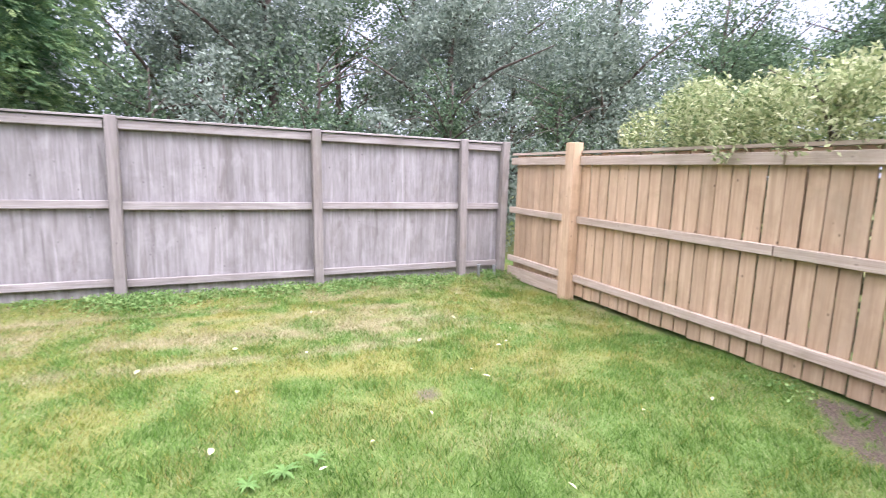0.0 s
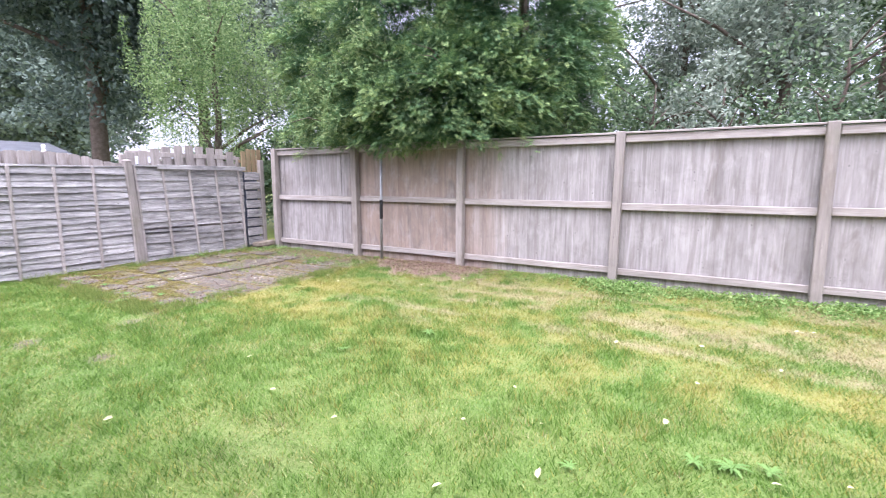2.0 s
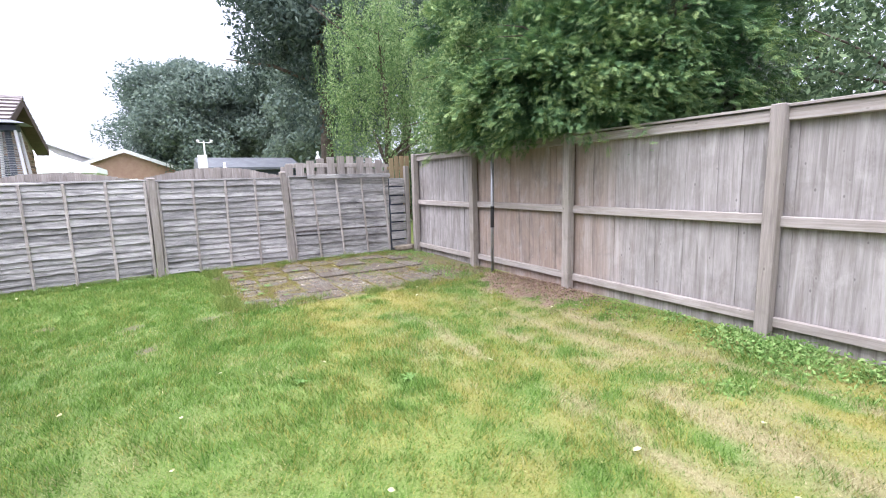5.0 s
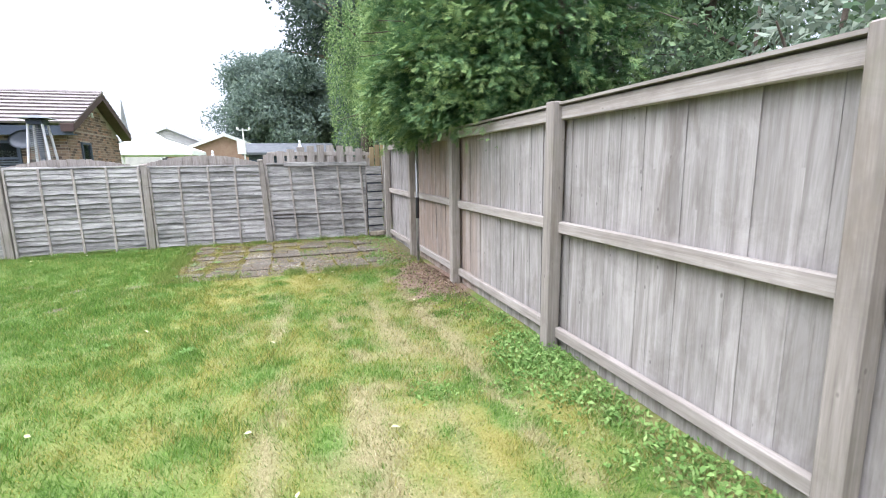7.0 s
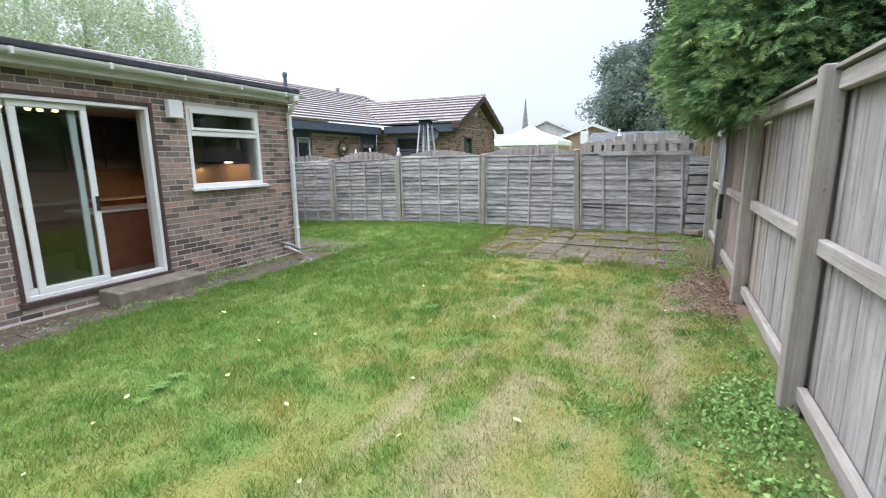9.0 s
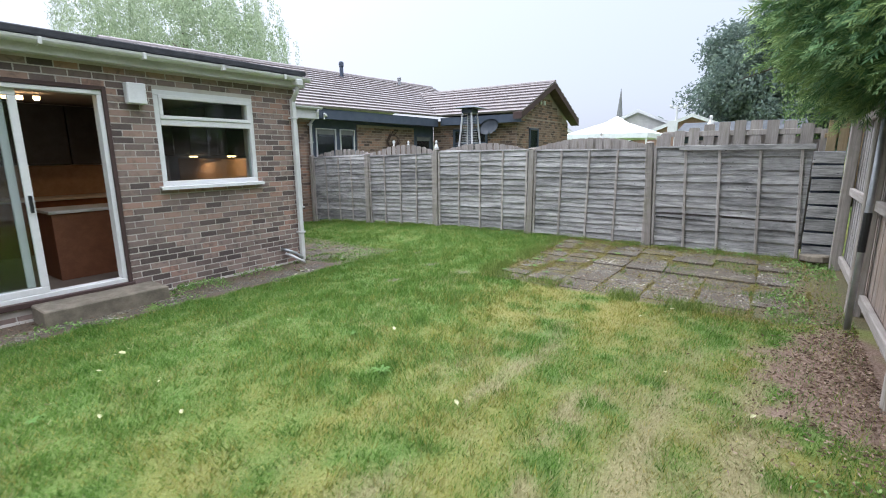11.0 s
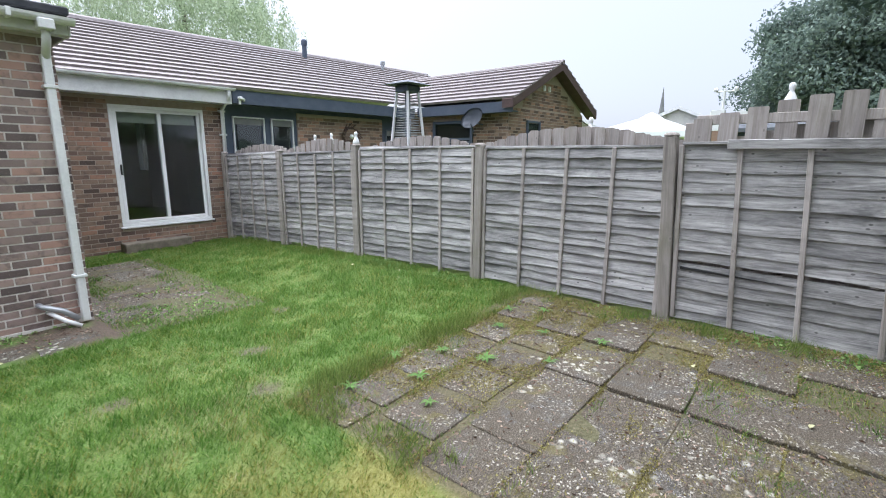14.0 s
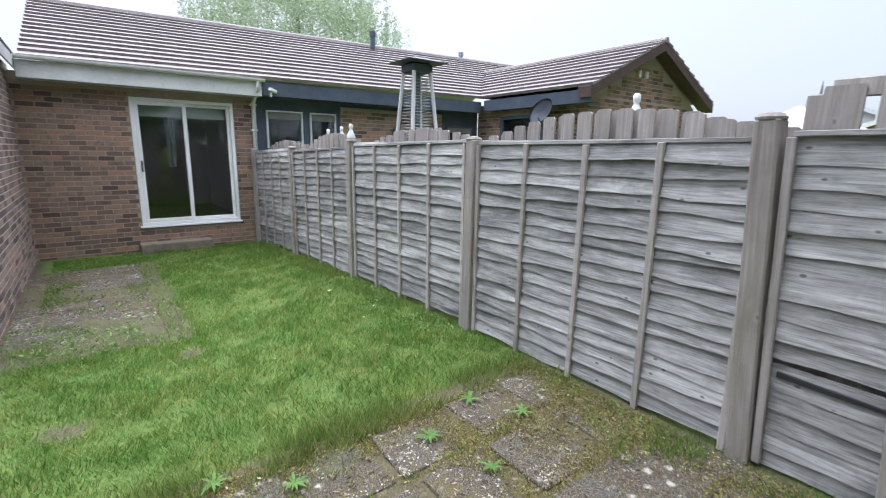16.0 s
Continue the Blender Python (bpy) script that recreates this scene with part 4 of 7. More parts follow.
def pane(name, parent, dims):
    ob = boxed(name, dims, M_GLASS, parent, bevel=0)
    ob.visible_shadow = False
    return ob


def frame_bars(parent, x0, x1, z0, z1, y0, y1, w, material, name="frame_bar"):
    for dims in ((x0, x1, y0, y1, z0, z0 + w), (x0, x1, y0, y1, z1 - w, z1), (x0, x0 + w, y0, y1, z0 + w + 0.001, z1 - w - 0.001), (x1 - w, x1, y0, y1, z0 + w + 0.001, z1 - w - 0.001)):
        boxed(name, dims, material, parent, bevel=0.005)


# sliding patio door of the wing, its leaf pushed open
door_1 = tagged(new("door_1"), "white sliding patio door standing half open", "door", kind="structure")
x0, x1, z0, z1 = DOOR1
for dims in ((x0 - 0.045, x0, WALL_Y - 0.06, WALL_Y + 0.02, z0 - 0.04, z1 + 0.045), (x1, x1 + 0.045, WALL_Y - 0.06, WALL_Y + 0.02, z0 - 0.04, z1 + 0.045), (x0, x1, WALL_Y - 0.06, WALL_Y + 0.02, z1, z1 + 0.045), (x0 - 0.06, x1 + 0.06, WALL_Y - 0.06, WALL_Y + 0.05, z0 - 0.06, z0 - 0.001)):
    boxed("timber_surround", dims, M_BROWNTRIM, door_1, "dark brown timber surround", 0.004)
frame_bars(door_1, x0, x1, z0, z1, WALL_Y - 0.13, WALL_Y + 0.0, 0.05, M_UPVC)
fx = x0 + (x1 - x0) * 0.47
frame_bars(door_1, fx - 0.03, x1 - 0.15, z0 + 0.052, z1 - 0.052, WALL_Y - 0.055, WALL_Y - 0.012, 0.07, M_UPVC, "leaf_bar")
pane("pane", door_1, (fx + 0.04, x1 - 0.218, WALL_Y - 0.036, WALL_Y - 0.03, z0 + 0.12, z1 - 0.12))
frame_bars(door_1, fx + 0.07, x1 - 0.052, z0 + 0.052, z1 - 0.052, WALL_Y - 0.115, WALL_Y - 0.07, 0.07, M_UPVC, "leaf_bar")
pane("pane", door_1, (fx + 0.14, x1 - 0.12, WALL_Y - 0.096, WALL_Y - 0.09, z0 + 0.12, z1 - 0.12))
boxed("top_track", (x0 + 0.1, x1 - 0.1, WALL_Y + 0.001, WALL_Y + 0.028, z1 - 0.052, z1 - 0.012), M_UPVC, door_1)
boxed("door_handle", (fx - 0.008, fx + 0.018, WALL_Y - 0.012, WALL_Y + 0.03, 1.02, 1.20), M_BLACK, door_1, "dark pull handle")

# kitchen window
window_1 = tagged(new("window_1"), "white plastic framed window with a top opening light", "window", kind="structure")
x0, x1, z0, z1 = WIN1
frame_bars(window_1, x0, x1, z0, z1, WALL_Y - 0.10, WALL_Y + 0.002, 0.06, M_UPVC)
boxed("transom", (x0 + 0.061, x1 - 0.061, WALL_Y - 0.10, WALL_Y + 0.004, 1.975, 2.05), M_UPVC, window_1, bevel=0.005)
frame_bars(window_1, x0 + 0.055, x1 - 0.055, 2.052, z1 - 0.055, WALL_Y - 0.07, WALL_Y + 0.018, 0.045, M_UPVC, "sash_bar")
pane("pane", window_1, (x0 + 0.1, x1 - 0.1, WALL_Y - 0.04, WALL_Y - 0.034, 2.09, z1 - 0.1))
pane("pane", window_1, (x0 + 0.06, x1 - 0.06, WALL_Y - 0.05, WALL_Y - 0.044, z0 + 0.06, 1.975))
bm = bmesh.new()
prism(bm, [(WALL_Y - 0.08, z0 + 0.012), (WALL_Y + 0.085, z0 - 0.008), (WALL_Y + 0.085, z0 - 0.045), (WALL_Y + 0.06, z0 - 0.045), (WALL_Y + 0.055, z0 - 0.02), (WALL_Y - 0.08, z0 - 0.012)], x0 - 0.05, x1 + 0.05)
part("window_sill", bm, M_UPVC, window_1)

# patio door of the set-back wall
door_2 = tagged(new("door_2"), "white framed sliding patio door, closed", "door", kind="structure")
x0, x1, z0, z1 = DOOR2
frame_bars(door_2, x0, x1, z0, z1, SET_Y - 0.10, SET_Y + 0.012, 0.055, M_UPVC)
xm = (x0 + x1) / 2
frame_bars(door_2, xm - 0.03, x1 - 0.056, z0 + 0.056, z1 - 0.056, SET_Y - 0.04, SET_Y + 0.002, 0.06, M_UPVC, "leaf_bar")
frame_bars(door_2, x0 + 0.056, xm + 0.03, z0 + 0.056, z1 - 0.056, SET_Y - 0.09, SET_Y - 0.05, 0.05, M_UPVC, "leaf_bar")
pane("pane", door_2, (xm + 0.03, x1 - 0.11, SET_Y - 0.022, SET_Y - 0.016, z0 + 0.11, z1 - 0.11))
pane("pane", door_2, (x0 + 0.1, xm - 0.02, SET_Y - 0.072, SET_Y - 0.066, z0 + 0.1, z1 - 0.1))
boxed("door_handle", (x1 - 0.10, x1 - 0.075, SET_Y + 0.002, SET_Y + 0.035, 1.18, 1.36), M_BLACK, door_2, "dark pull handle")
boxed("door_sill", (x0 - 0.03, x1 + 0.03, SET_Y - 0.02, SET_Y + 0.05, z0 - 0.03, z0 - 0.001), M_UPVC, door_2)

# rooms behind the glass
room = tagged(new("room_shell"), "dim room seen through the glass", "room", kind="structure")
for nm, dims, mt in (("room_floor", (WING_X + 0.3, 4.0, -5.0, WALL_Y - 0.28, 0.0, 0.06), M_ROOMFLOOR), ("room_ceiling", (WING_X + 0.3, 4.0, -5.0, WALL_Y - 0.28, 2.46, 2.55), M_PLASTER),
                     ("room_wall", (WING_X + 0.3, 4.0, -5.1, -5.0, 0.06, 2.46), M_PLASTER), ("room_wall", (3.9, 4.0, -5.0, WALL_Y - 0.28, 0.06, 2.46), M_PLASTER),
                     ("room_floor", (-8.1, WING_X, -9.0, SET_Y - 0.28, 0.1, 0.2), M_ROOMFLOOR), ("room_ceiling", (-8.1, WING_X, -9.0, SET_Y - 0.28, 2.5, 2.58), M_PLASTER),
                     ("room_wall", (-8.1, WING_X, -9.1, -9.0, 0.1, 2.58), M_PLASTER), ("room_wall", (-8.1, -8.0, -9.0, SET_Y - 0.28, 0.2, 2.5), M_PLASTER), ("room_wall", (WING_X - 0.1, WING_X, -9.0, SET_Y - 0.28, 0.2, 2.5), M_PLASTER)):
    boxed(nm, dims, mt, room, bevel=0)
unit_1 = empty("kitchen_unit", "brown wooden kitchen base unit with a pale worktop", "cabinet")
boxed("body", (-2.85, -1.75, -2.75, -2.15, 0.06, 0.90), M_CABINET, unit_1)
boxed("worktop", (-2.88, -1.72, -2.78, -2.12, 0.902, 0.94), M_WORKTOP, unit_1, "pale worktop")
unit_2 = empty("kitchen_unit", "run of brown kitchen base units along the rear wall", "cabinet")
boxed("body", (-4.4, -0.2, -4.99, -4.42, 0.06, 0.90), M_CABINET, unit_2)
boxed("worktop", (-4.42, -0.18, -4.99, -4.39, 0.902, 0.94), M_WORKTOP, unit_2)
tagged(boxed("tiled_splashback", (-4.4, -0.2, -5.0, -4.985, 0.945, 1.45), M_TILES_WALL, None, bevel=0), "beige tiled splashback on the kitchen wall", "splashback")
tagged(boxed("tiled_splashback", (-4.499, -4.485, -4.6, -1.7, 0.945, 1.55), M_TILES_WALL, None, bevel=0), "warm brown tiled splashback beside the window", "splashback")
boxed("room_wall", (-4.55, -4.50, -5.0, WALL_Y - 0.28, 0.06, 2.46), M_PLASTER, room, bevel=0)
cup = empty("wall_cupboard", "row of dark grey kitchen wall cupboards", "cupboard")
for k in range(4):
    boxed("cupboard_door", (-4.48, -4.16, -4.6 + k * 0.6, -4.02 + k * 0.6, 1.60, 2.40), M_CUPBOARD, cup)
unit_3 = empty("kitchen_unit", "dark kitchen base units with a black worktop below the window wall", "cabinet")
boxed("body", (-4.48, -3.95, -4.38, -1.75, 0.06, 0.88), M_CUPBOARD, unit_3)
boxed("worktop", (-4.48, -3.92, -4.38, -1.73, 0.882, 0.925), M_BLACK, unit_3, "black worktop")
cup_2 = empty("wall_cupboard", "row of dark grey wall cupboards along the rear wall", "cupboard")
for k in range(6):
    boxed("cupboard_door", (-4.1 + k * 0.66, -3.46 + k * 0.66, -4.98, -4.66, 1.47, 2.42), M_CUPBOARD, cup_2)
lamp_u = tagged(boxed("cupboard_lamp", (-4.36, -4.28, -3.72, -3.58, 1.57, 1.595), M_LAMP, None), "warm strip lamp under a kitchen cupboard", "lamp")
lu = bpy.data.lights.new("cupboard_light", "AREA")
lu.energy, lu.size, lu.color = 6.0, 0.5, (1.0, 0.62, 0.3)
luo = new("cupboard_light", lu)
luo.matrix_world = look((-4.25, -3.5, 1.55), (-4.0, -3.4, 0.9))
tagged(boxed("cupboard_lamp", (-4.36, -4.28, -2.46, -2.34, 1.57, 1.595), M_LAMP, None), "warm strip lamp under a kitchen cupboard", "lamp")
lu2 = bpy.data.lights.new("cupboard_light", "AREA")
lu2.energy, lu2.size, lu2.color = 4.0, 0.3, (1.0, 0.62, 0.3)
luo2 = new("cupboard_light", lu2)
luo2.matrix_world = look((-4.15, -2.4, 1.56), (-4.5, -2.35, 1.2))
spots = empty("ceiling_spotlights", "row of small warm ceiling spotlights", "spotlight")
for k in range(5):
    bm = bmesh.new()
    lathe(bm, [(0.03, 0.0), (0.04, 0.02), (0.04, 0.06)], (-1.45 - 0.17 * k, -3.4 - 0.05 * (k % 2), 2.36), 10)
    part("bulb", bm, M_LAMP, spots)
sl = bpy.data.lights.new("spot_glow", "AREA")
sl.energy, sl.size, sl.color = 4.0, 0.5, (1.0, 0.70, 0.42)
slo = new("spot_glow", sl)
slo.matrix_world = look((-1.15, -3.45, 2.38), (-1.6, -3.6, 0.0))
bm = bmesh.new()
pts = [(-0.66 + 0.011 * k, WALL_Y - 0.24 + 0.018 * math.sin(k * 2.1)) for k in range(11)]
prism(bm, pts + [(p, q - 0.008) for p, q in pts[::-1]], 0.10, 2.38, "z")
tagged(part("net_curtain", bm, M_WORKTOP), "pale net curtain gathered beside the patio door", "curtain")
blind = tagged(boxed("roller_blind", (-7.65, -6.3, SET_Y - 0.16, SET_Y - 0.15, 2.08, 2.4), M_WORKTOP, None), "pale roller blind drawn up behind the door glass", "blind")
for nm, xa in (("curtain", -6.86),):
    bm = bmesh.new()
    pts = [(xa + 0.022 * k, SET_Y - 0.42 + 0.03 * math.sin(k * 1.9)) for k in range(7)]
    prism(bm, pts + [(p, q - 0.012) for p, q in pts[::-1]], 1.25, 2.3, "z")
    tagged(part(nm, bm, M_CURTAIN), "pale hanging curtain behind the glass", "curtain")

# roof edge, gutters and pipes of the wing
wing_roof = tagged(boxed("roof_wing", (WING_X - 0.12, 4.3, -5.0, WALL_Y + 0.20, 2.79, 2.86), M_FELT, None, bevel=0.012), "flat black felt roof", "roof", kind="structure")
fascia_1 = tagged(boxed("fascia", (WING_X - 0.10, 4.3, WALL_Y + 0.13, WALL_Y + 0.155, 2.62, 2.785), M_FASCIA, None), "white fascia board below the flat roof", "fascia", kind="structure")
tagged(boxed("soffit", (WING_X - 0.10, 4.3, WALL_Y + 0.013, WALL_Y + 0.128, 2.622, 2.64), M_FASCIA, None), "white soffit board", "soffit", kind="structure")
tagged(boxed("fascia", (WING_X - 0.125, WING_X - 0.10, -5.0, WALL_Y + 0.155, 2.62, 2.785), M_FASCIA, None), "white fascia board at the end of the wing", "fascia", kind="structure")


def gutter(name, x0, x1, y, z, r, parent=None):
    """A half-round gutter with thickness."""
    bm = bmesh.new()
    arc = [(y + r * math.cos(a), z + r * math.sin(a)) for a in np.linspace(math.pi, 2 * math.pi, 9)]
    inner = [(y + (r - 0.004) * math.cos(a), z + (r - 0.004) * math.sin(a)) for a in np.linspace(2 * math.pi, math.pi, 9)]
    prism(bm, arc + inner, x0, x1)
    return part(name, bm, M_GUTTER, parent, smooth=False)


g1 = empty("gutter", "white half-round plastic gutter with downpipe", "gutter")
gutter("channel", WING_X - 0.14, 4.2, WALL_Y + 0.22, 2.755, 0.06, g1)
for k in range(7):
    boxed("bracket", (WING_X + 0.3 + k * 0.95, WING_X + 0.335 + k * 0.95, WALL_Y + 0.156, WALL_Y + 0.285, 2.69, 2.762), M_GUTTER, g1)
bm = bmesh.new()
px, py = WING_X + 0.075, WALL_Y + 0.06
box(bm, px - 0.06, px + 0.06, WALL_Y + 0.15, WALL_Y + 0.29, 2.63, 2.72, 0.01)
part("outlet", bm, M_GUTTER, g1)
bm = bmesh.new()
tube(bm, [(px, WALL_Y + 0.22, 2.66), (px, WALL_Y + 0.20, 2.56), (px, py + 0.02, 2.42)], 0.036, 8)
part("swan_neck", bm, M_GUTTER, g1, smooth=True)
bm = bmesh.new()
box(bm, px - 0.034, px + 0.034, py - 0.02, py + 0.048, -0.10, 2.45, 0.006)
part("downpipe", bm, M_GUTTER, g1)
for zz in (2.15, 0.35):
    boxed("pipe_clip", (px - 0.055, px + 0.055, WALL_Y + 0.012, py + 0.056, zz, zz + 0.03), M_GUTTER, g1)
waste = empty("waste_pipe", "grey waste pipes turning down beside the downpipe", "pipe")
for k, (dx, mt) in enumerate(((0.0, M_GALV), (0.06, M_GUTTER))):
    bm = bmesh.new()
    tube(bm, [(px + 0.34 - dx, WALL_Y + 0.01, 0.12 - dx * 1.4), (px + 0.33 - dx, WALL_Y + 0.09, 0.12 - dx * 1.4), (px + 0.18, WALL_Y + 0.12 + dx, 0.05 - dx * 1.5), (px + 0.07, WALL_Y + 0.16 + dx, -0.05 - dx)], 0.027 - 0.006 * k, 10)
    part("pipe", bm, mt, waste, smooth=True)

vent = empty("extractor_vent", "white square extractor vent cover on the brick wall", "vent")
boxed("cover", (-2.60, -2.39, WALL_Y + 0.013, WALL_Y + 0.12, 2.20, 2.44), M_WHITE, vent, bevel=0.012)
tagged(boxed("door_step", (-2.42, -1.22, WALL_Y + 0.03, -0.80, -0.2, 0.055), M_CONC, None, bevel=0.012), "weathered concrete step below the patio door", "step")
tagged(boxed("door_step", (-7.22, -6.12, SET_Y + 0.02, SET_Y + 0.30, -0.25, 0.0), M_CONC, None, bevel=0.012), "grey concrete step below the far patio door", "step")

# fascia, gutter and downpipe of the set-back part
tagged(boxed("fascia", (-8.20, WING_X - 0.13, SET_Y + 0.30, SET_Y + 0.33, 2.50, 2.74), M_FASCIA, None), "white fascia board below the tiled roof", "fascia", kind="structure")
tagged(boxed("soffit", (-8.20, WING_X - 0.13, SET_Y + 0.013, SET_Y + 0.298, 2.50, 2.53), M_FASCIA, None), "white soffit board below the eaves", "soffit", kind="structure")
g2 = empty("gutter", "white plastic gutter and downpipe on the set-back wall", "gutter")
gutter("channel", -8.24, WING_X - 0.13, SET_Y + 0.39, 2.79, 0.055, g2)
bm = bmesh.new()
tube(bm, [(-8.12, SET_Y + 0.39, 2.74), (-8.12, SET_Y + 0.38, 2.62), (-8.10, SET_Y + 0.09, 2.40), (-8.10, SET_Y + 0.07, -0.1)], 0.038, 10)
part("downpipe", bm, M_GUTTER, g2, smooth=True)
for zz in (2.35, 1.9):
    boxed("pipe_clip", (-8.155, -8.045, SET_Y + 0.012, SET_Y + 0.118, zz, zz + 0.035), M_GUTTER, g2)
cam_w = empty("security_camera", "small white security camera under the eaves", "camera")
boxed("bracket", (-8.37, -8.33, SET_Y + 0.33, SET_Y + 0.36, 2.50, 2.60), M_WHITE, cam_w)
hd = boxed("head", (-0.13, 0.05, -0.035, 0.035, -0.03, 0.03), M_WHITE, cam_w, bevel=0.012)
hd.matrix_basis = pose(-8.35, SET_Y + 0.38, 2.62, 0, -12, 35)
hood = boxed("lens", (-0.138, -0.131, -0.024, 0.024, -0.022, 0.022), M_BLACK, cam_w, bevel=0.002)
hood.matrix_basis = hd.matrix_basis.copy()

# ------------------------------------------------------------------ tiled roofs
EAVE_Y, EAVE_Z, RIDGE_Y, RIDGE_Z = -4.74, 2.86, -8.9, 4.64


def roof_slope(owner, corners, courses, thick=0.05):
    """Overlapping courses up a slope. corners: eave start, eave end, ridge end, ridge start."""
    a, b, c, d = [Vector(v) for v in corners]
    n = (b - a).cross(d - a).normalized()
    if n.z < 0:
        n = -n
    for k in range(courses):
        u0, u1 = k / courses, (k + 1) / courses + 0.012
        p0, p1 = a.lerp(d, u0), b.lerp(c, u0)
        q0, q1 = a.lerp(d, min(u1, 1)), b.lerp(c, min(u1, 1))
        bm = bmesh.new()
        lo = [p0, p1, q1, q0]
        vb = [bm.verts.new(v - n * 0.01) for v in lo]
        vt = [bm.verts.new(v + n * (thick if i < 2 else 0.004)) for i, v in enumerate(lo)]
        bm.faces.new(vt)
        bm.faces.new(vb[::-1])
        for i in range(4):
            bm.faces.new((vb[i], vb[(i + 1) % 4], vt[(i + 1) % 4], vt[i]))
        part("tile_course", bm, M_TILE, owner)


roof_main = tagged(new("roof_main"), "long low tiled bungalow roof with grey-brown concrete tiles", "roof", kind="structure")
roof_slope(roof_main, ((-4.95, EAVE_Y, EAVE_Z - 0.10), (-18.5, EAVE_Y, EAVE_Z + 0.06), (-18.5, RIDGE_Y, RIDGE_Z + 0.03), (-4.95, RIDGE_Y, RIDGE_Z - 0.20)), 15)
roof_slope(roof_main, ((-18.5, RIDGE_Y * 2 - EAVE_Y, EAVE_Z), (-4.95, RIDGE_Y * 2 - EAVE_Y, EAVE_Z), (-4.95, RIDGE_Y, RIDGE_Z - 0.2), (-18.5, RIDGE_Y, RIDGE_Z + 0.03)), 6)
bm = bmesh.new()
tube(bm, [(-4.95, RIDGE_Y, RIDGE_Z - 0.22), (-18.5, RIDGE_Y, RIDGE_Z + 0.01)], 0.10, 10)
part("ridge", bm, M_TILE, roof_main)
flue = empty("flue", "dark metal flue with a cap on the roof slope", "flue")
bm = bmesh.new()
lathe(bm, [(0.07, 0), (0.07, 0.42), (0.09, 0.43), (0.09, 0.56), (0.05, 0.60)], (-12.4, -8.4, 4.32), 12)
part("stack", bm, M_DARKTRIM, flue)
flue2 = empty("flue", "small grey vent terminal on the roof", "flue")
bm = bmesh.new()
lathe(bm, [(0.06, 0), (0.06, 0.30), (0.085, 0.31), (0.085, 0.42), (0.03, 0.46)], (-15.6, -8.4, 4.32), 12)
part("stack", bm, M_GALV, flue2)

# ------------------------------------------------------------------ neighbour's part of the row
NWALL = SET_Y - 0.05
neigh = empty("bungalow", "neighbouring brick bungalow with dark timber panels and a gabled wing", "house")
boxed("wall", (-13.6, -8.17, NWALL - 0.25, NWALL, -0.2, 2.6), M_DARKTRIM, neigh, "dark stained timber cladding")
boxed("wall", (-12.45, -9.85, NWALL + 0.002, NWALL + 0.05, -0.2, 2.45), M_MORTAR_DK, neigh, "orange-brown brick panel")
boxed("fascia_board", (-13.4, -8.22, NWALL + 0.34, NWALL + 0.37, 2.52, 2.78), M_DARKTRIM, neigh)
boxed("soffit_board", (-13.4, -8.22, NWALL + 0.06, NWALL + 0.338, 2.52, 2.545), M_DARKTRIM, neigh)
for wx0, wx1, wz0, wz1 in ((-9.05, -8.35, 0.9, 2.30), (-9.75, -9.2, 0.3, 2.30), (-13.4, -12.6, 0.2, 2.2)):
    wd = boxed("window", (wx0 + 0.07, wx1 - 0.07, NWALL + 0.004, NWALL + 0.012, wz0 + 0.07, wz1 - 0.07), M_GLASS, neigh)
    # black sheet behind the glass, painted in for an unlit room
    boxed("unlit_room_sheet", (wx0 + 0.071, wx1 - 0.071, NWALL + 0.001, NWALL + 0.003, wz0 + 0.07, wz1 - 0.07), M_BLACK, wd)
    frame_bars(wd, wx0, wx1, wz0, wz1, NWALL + 0.002, NWALL + 0.05, 0.03, M_FASCIA if wx0 > -10 else M_DISH)
    boxed("blind", (wx0 + 0.04, wx1 - 0.04, NWALL + 0.014, NWALL + 0.022, wz1 - 0.16, wz1 - 0.035), M_CURTAIN, wd)
# gabled wing
GX0, GX1, GY0, GPK = -17.85, -13.62, -1.85, 3.78
bm = bmesh.new()
prism(bm, [(GX0, -0.2), (GX1, -0.2), (GX1, 2.72), ((GX0 + GX1) / 2, GPK), (GX0, 2.72)], GY0 - 0.25, GY0, "y")
part("gable_wall", bm, M_MORTAR_DK, neigh, "orange-brown brick gable")
boxed("wall", (GX1 - 0.25, GX1, NWALL, GY0 - 0.26, -0.2, 2.72), M_MORTAR_DK, neigh, "orange-brown brick")
boxed("wall", (GX0, GX0 + 0.25, NWALL, GY0 - 0.26, -0.2, 2.72), M_MORTAR, neigh)
GR = (GX0 + GX1) / 2
roof_w = tagged(new("roof_gable"), "grey-brown tiled roof of the gabled wing", "roof", kind="structure")
yb_in = EAVE_Y - (3.98 - EAVE_Z) / ((RIDGE_Z - EAVE_Z) / (EAVE_Y - RIDGE_Y))
roof_slope(roof_w, ((GX1 + 0.30, GY0 + 0.32, EAVE_Z), (GX1 + 0.30, EAVE_Y, EAVE_Z), (GR, yb_in, 3.98), (GR, GY0 + 0.32, 3.98)), 9)
roof_slope(roof_w, ((GX0 - 0.30, EAVE_Y, EAVE_Z), (GX0 - 0.30, GY0 + 0.32, EAVE_Z), (GR, GY0 + 0.32, 3.98), (GR, yb_in, 3.98)), 9)
bm = bmesh.new()
tube(bm, [(GR, GY0 + 0.33, 3.98), (GR, yb_in, 3.98)], 0.07, 8)
part("ridge", bm, M_TILE, roof_w)
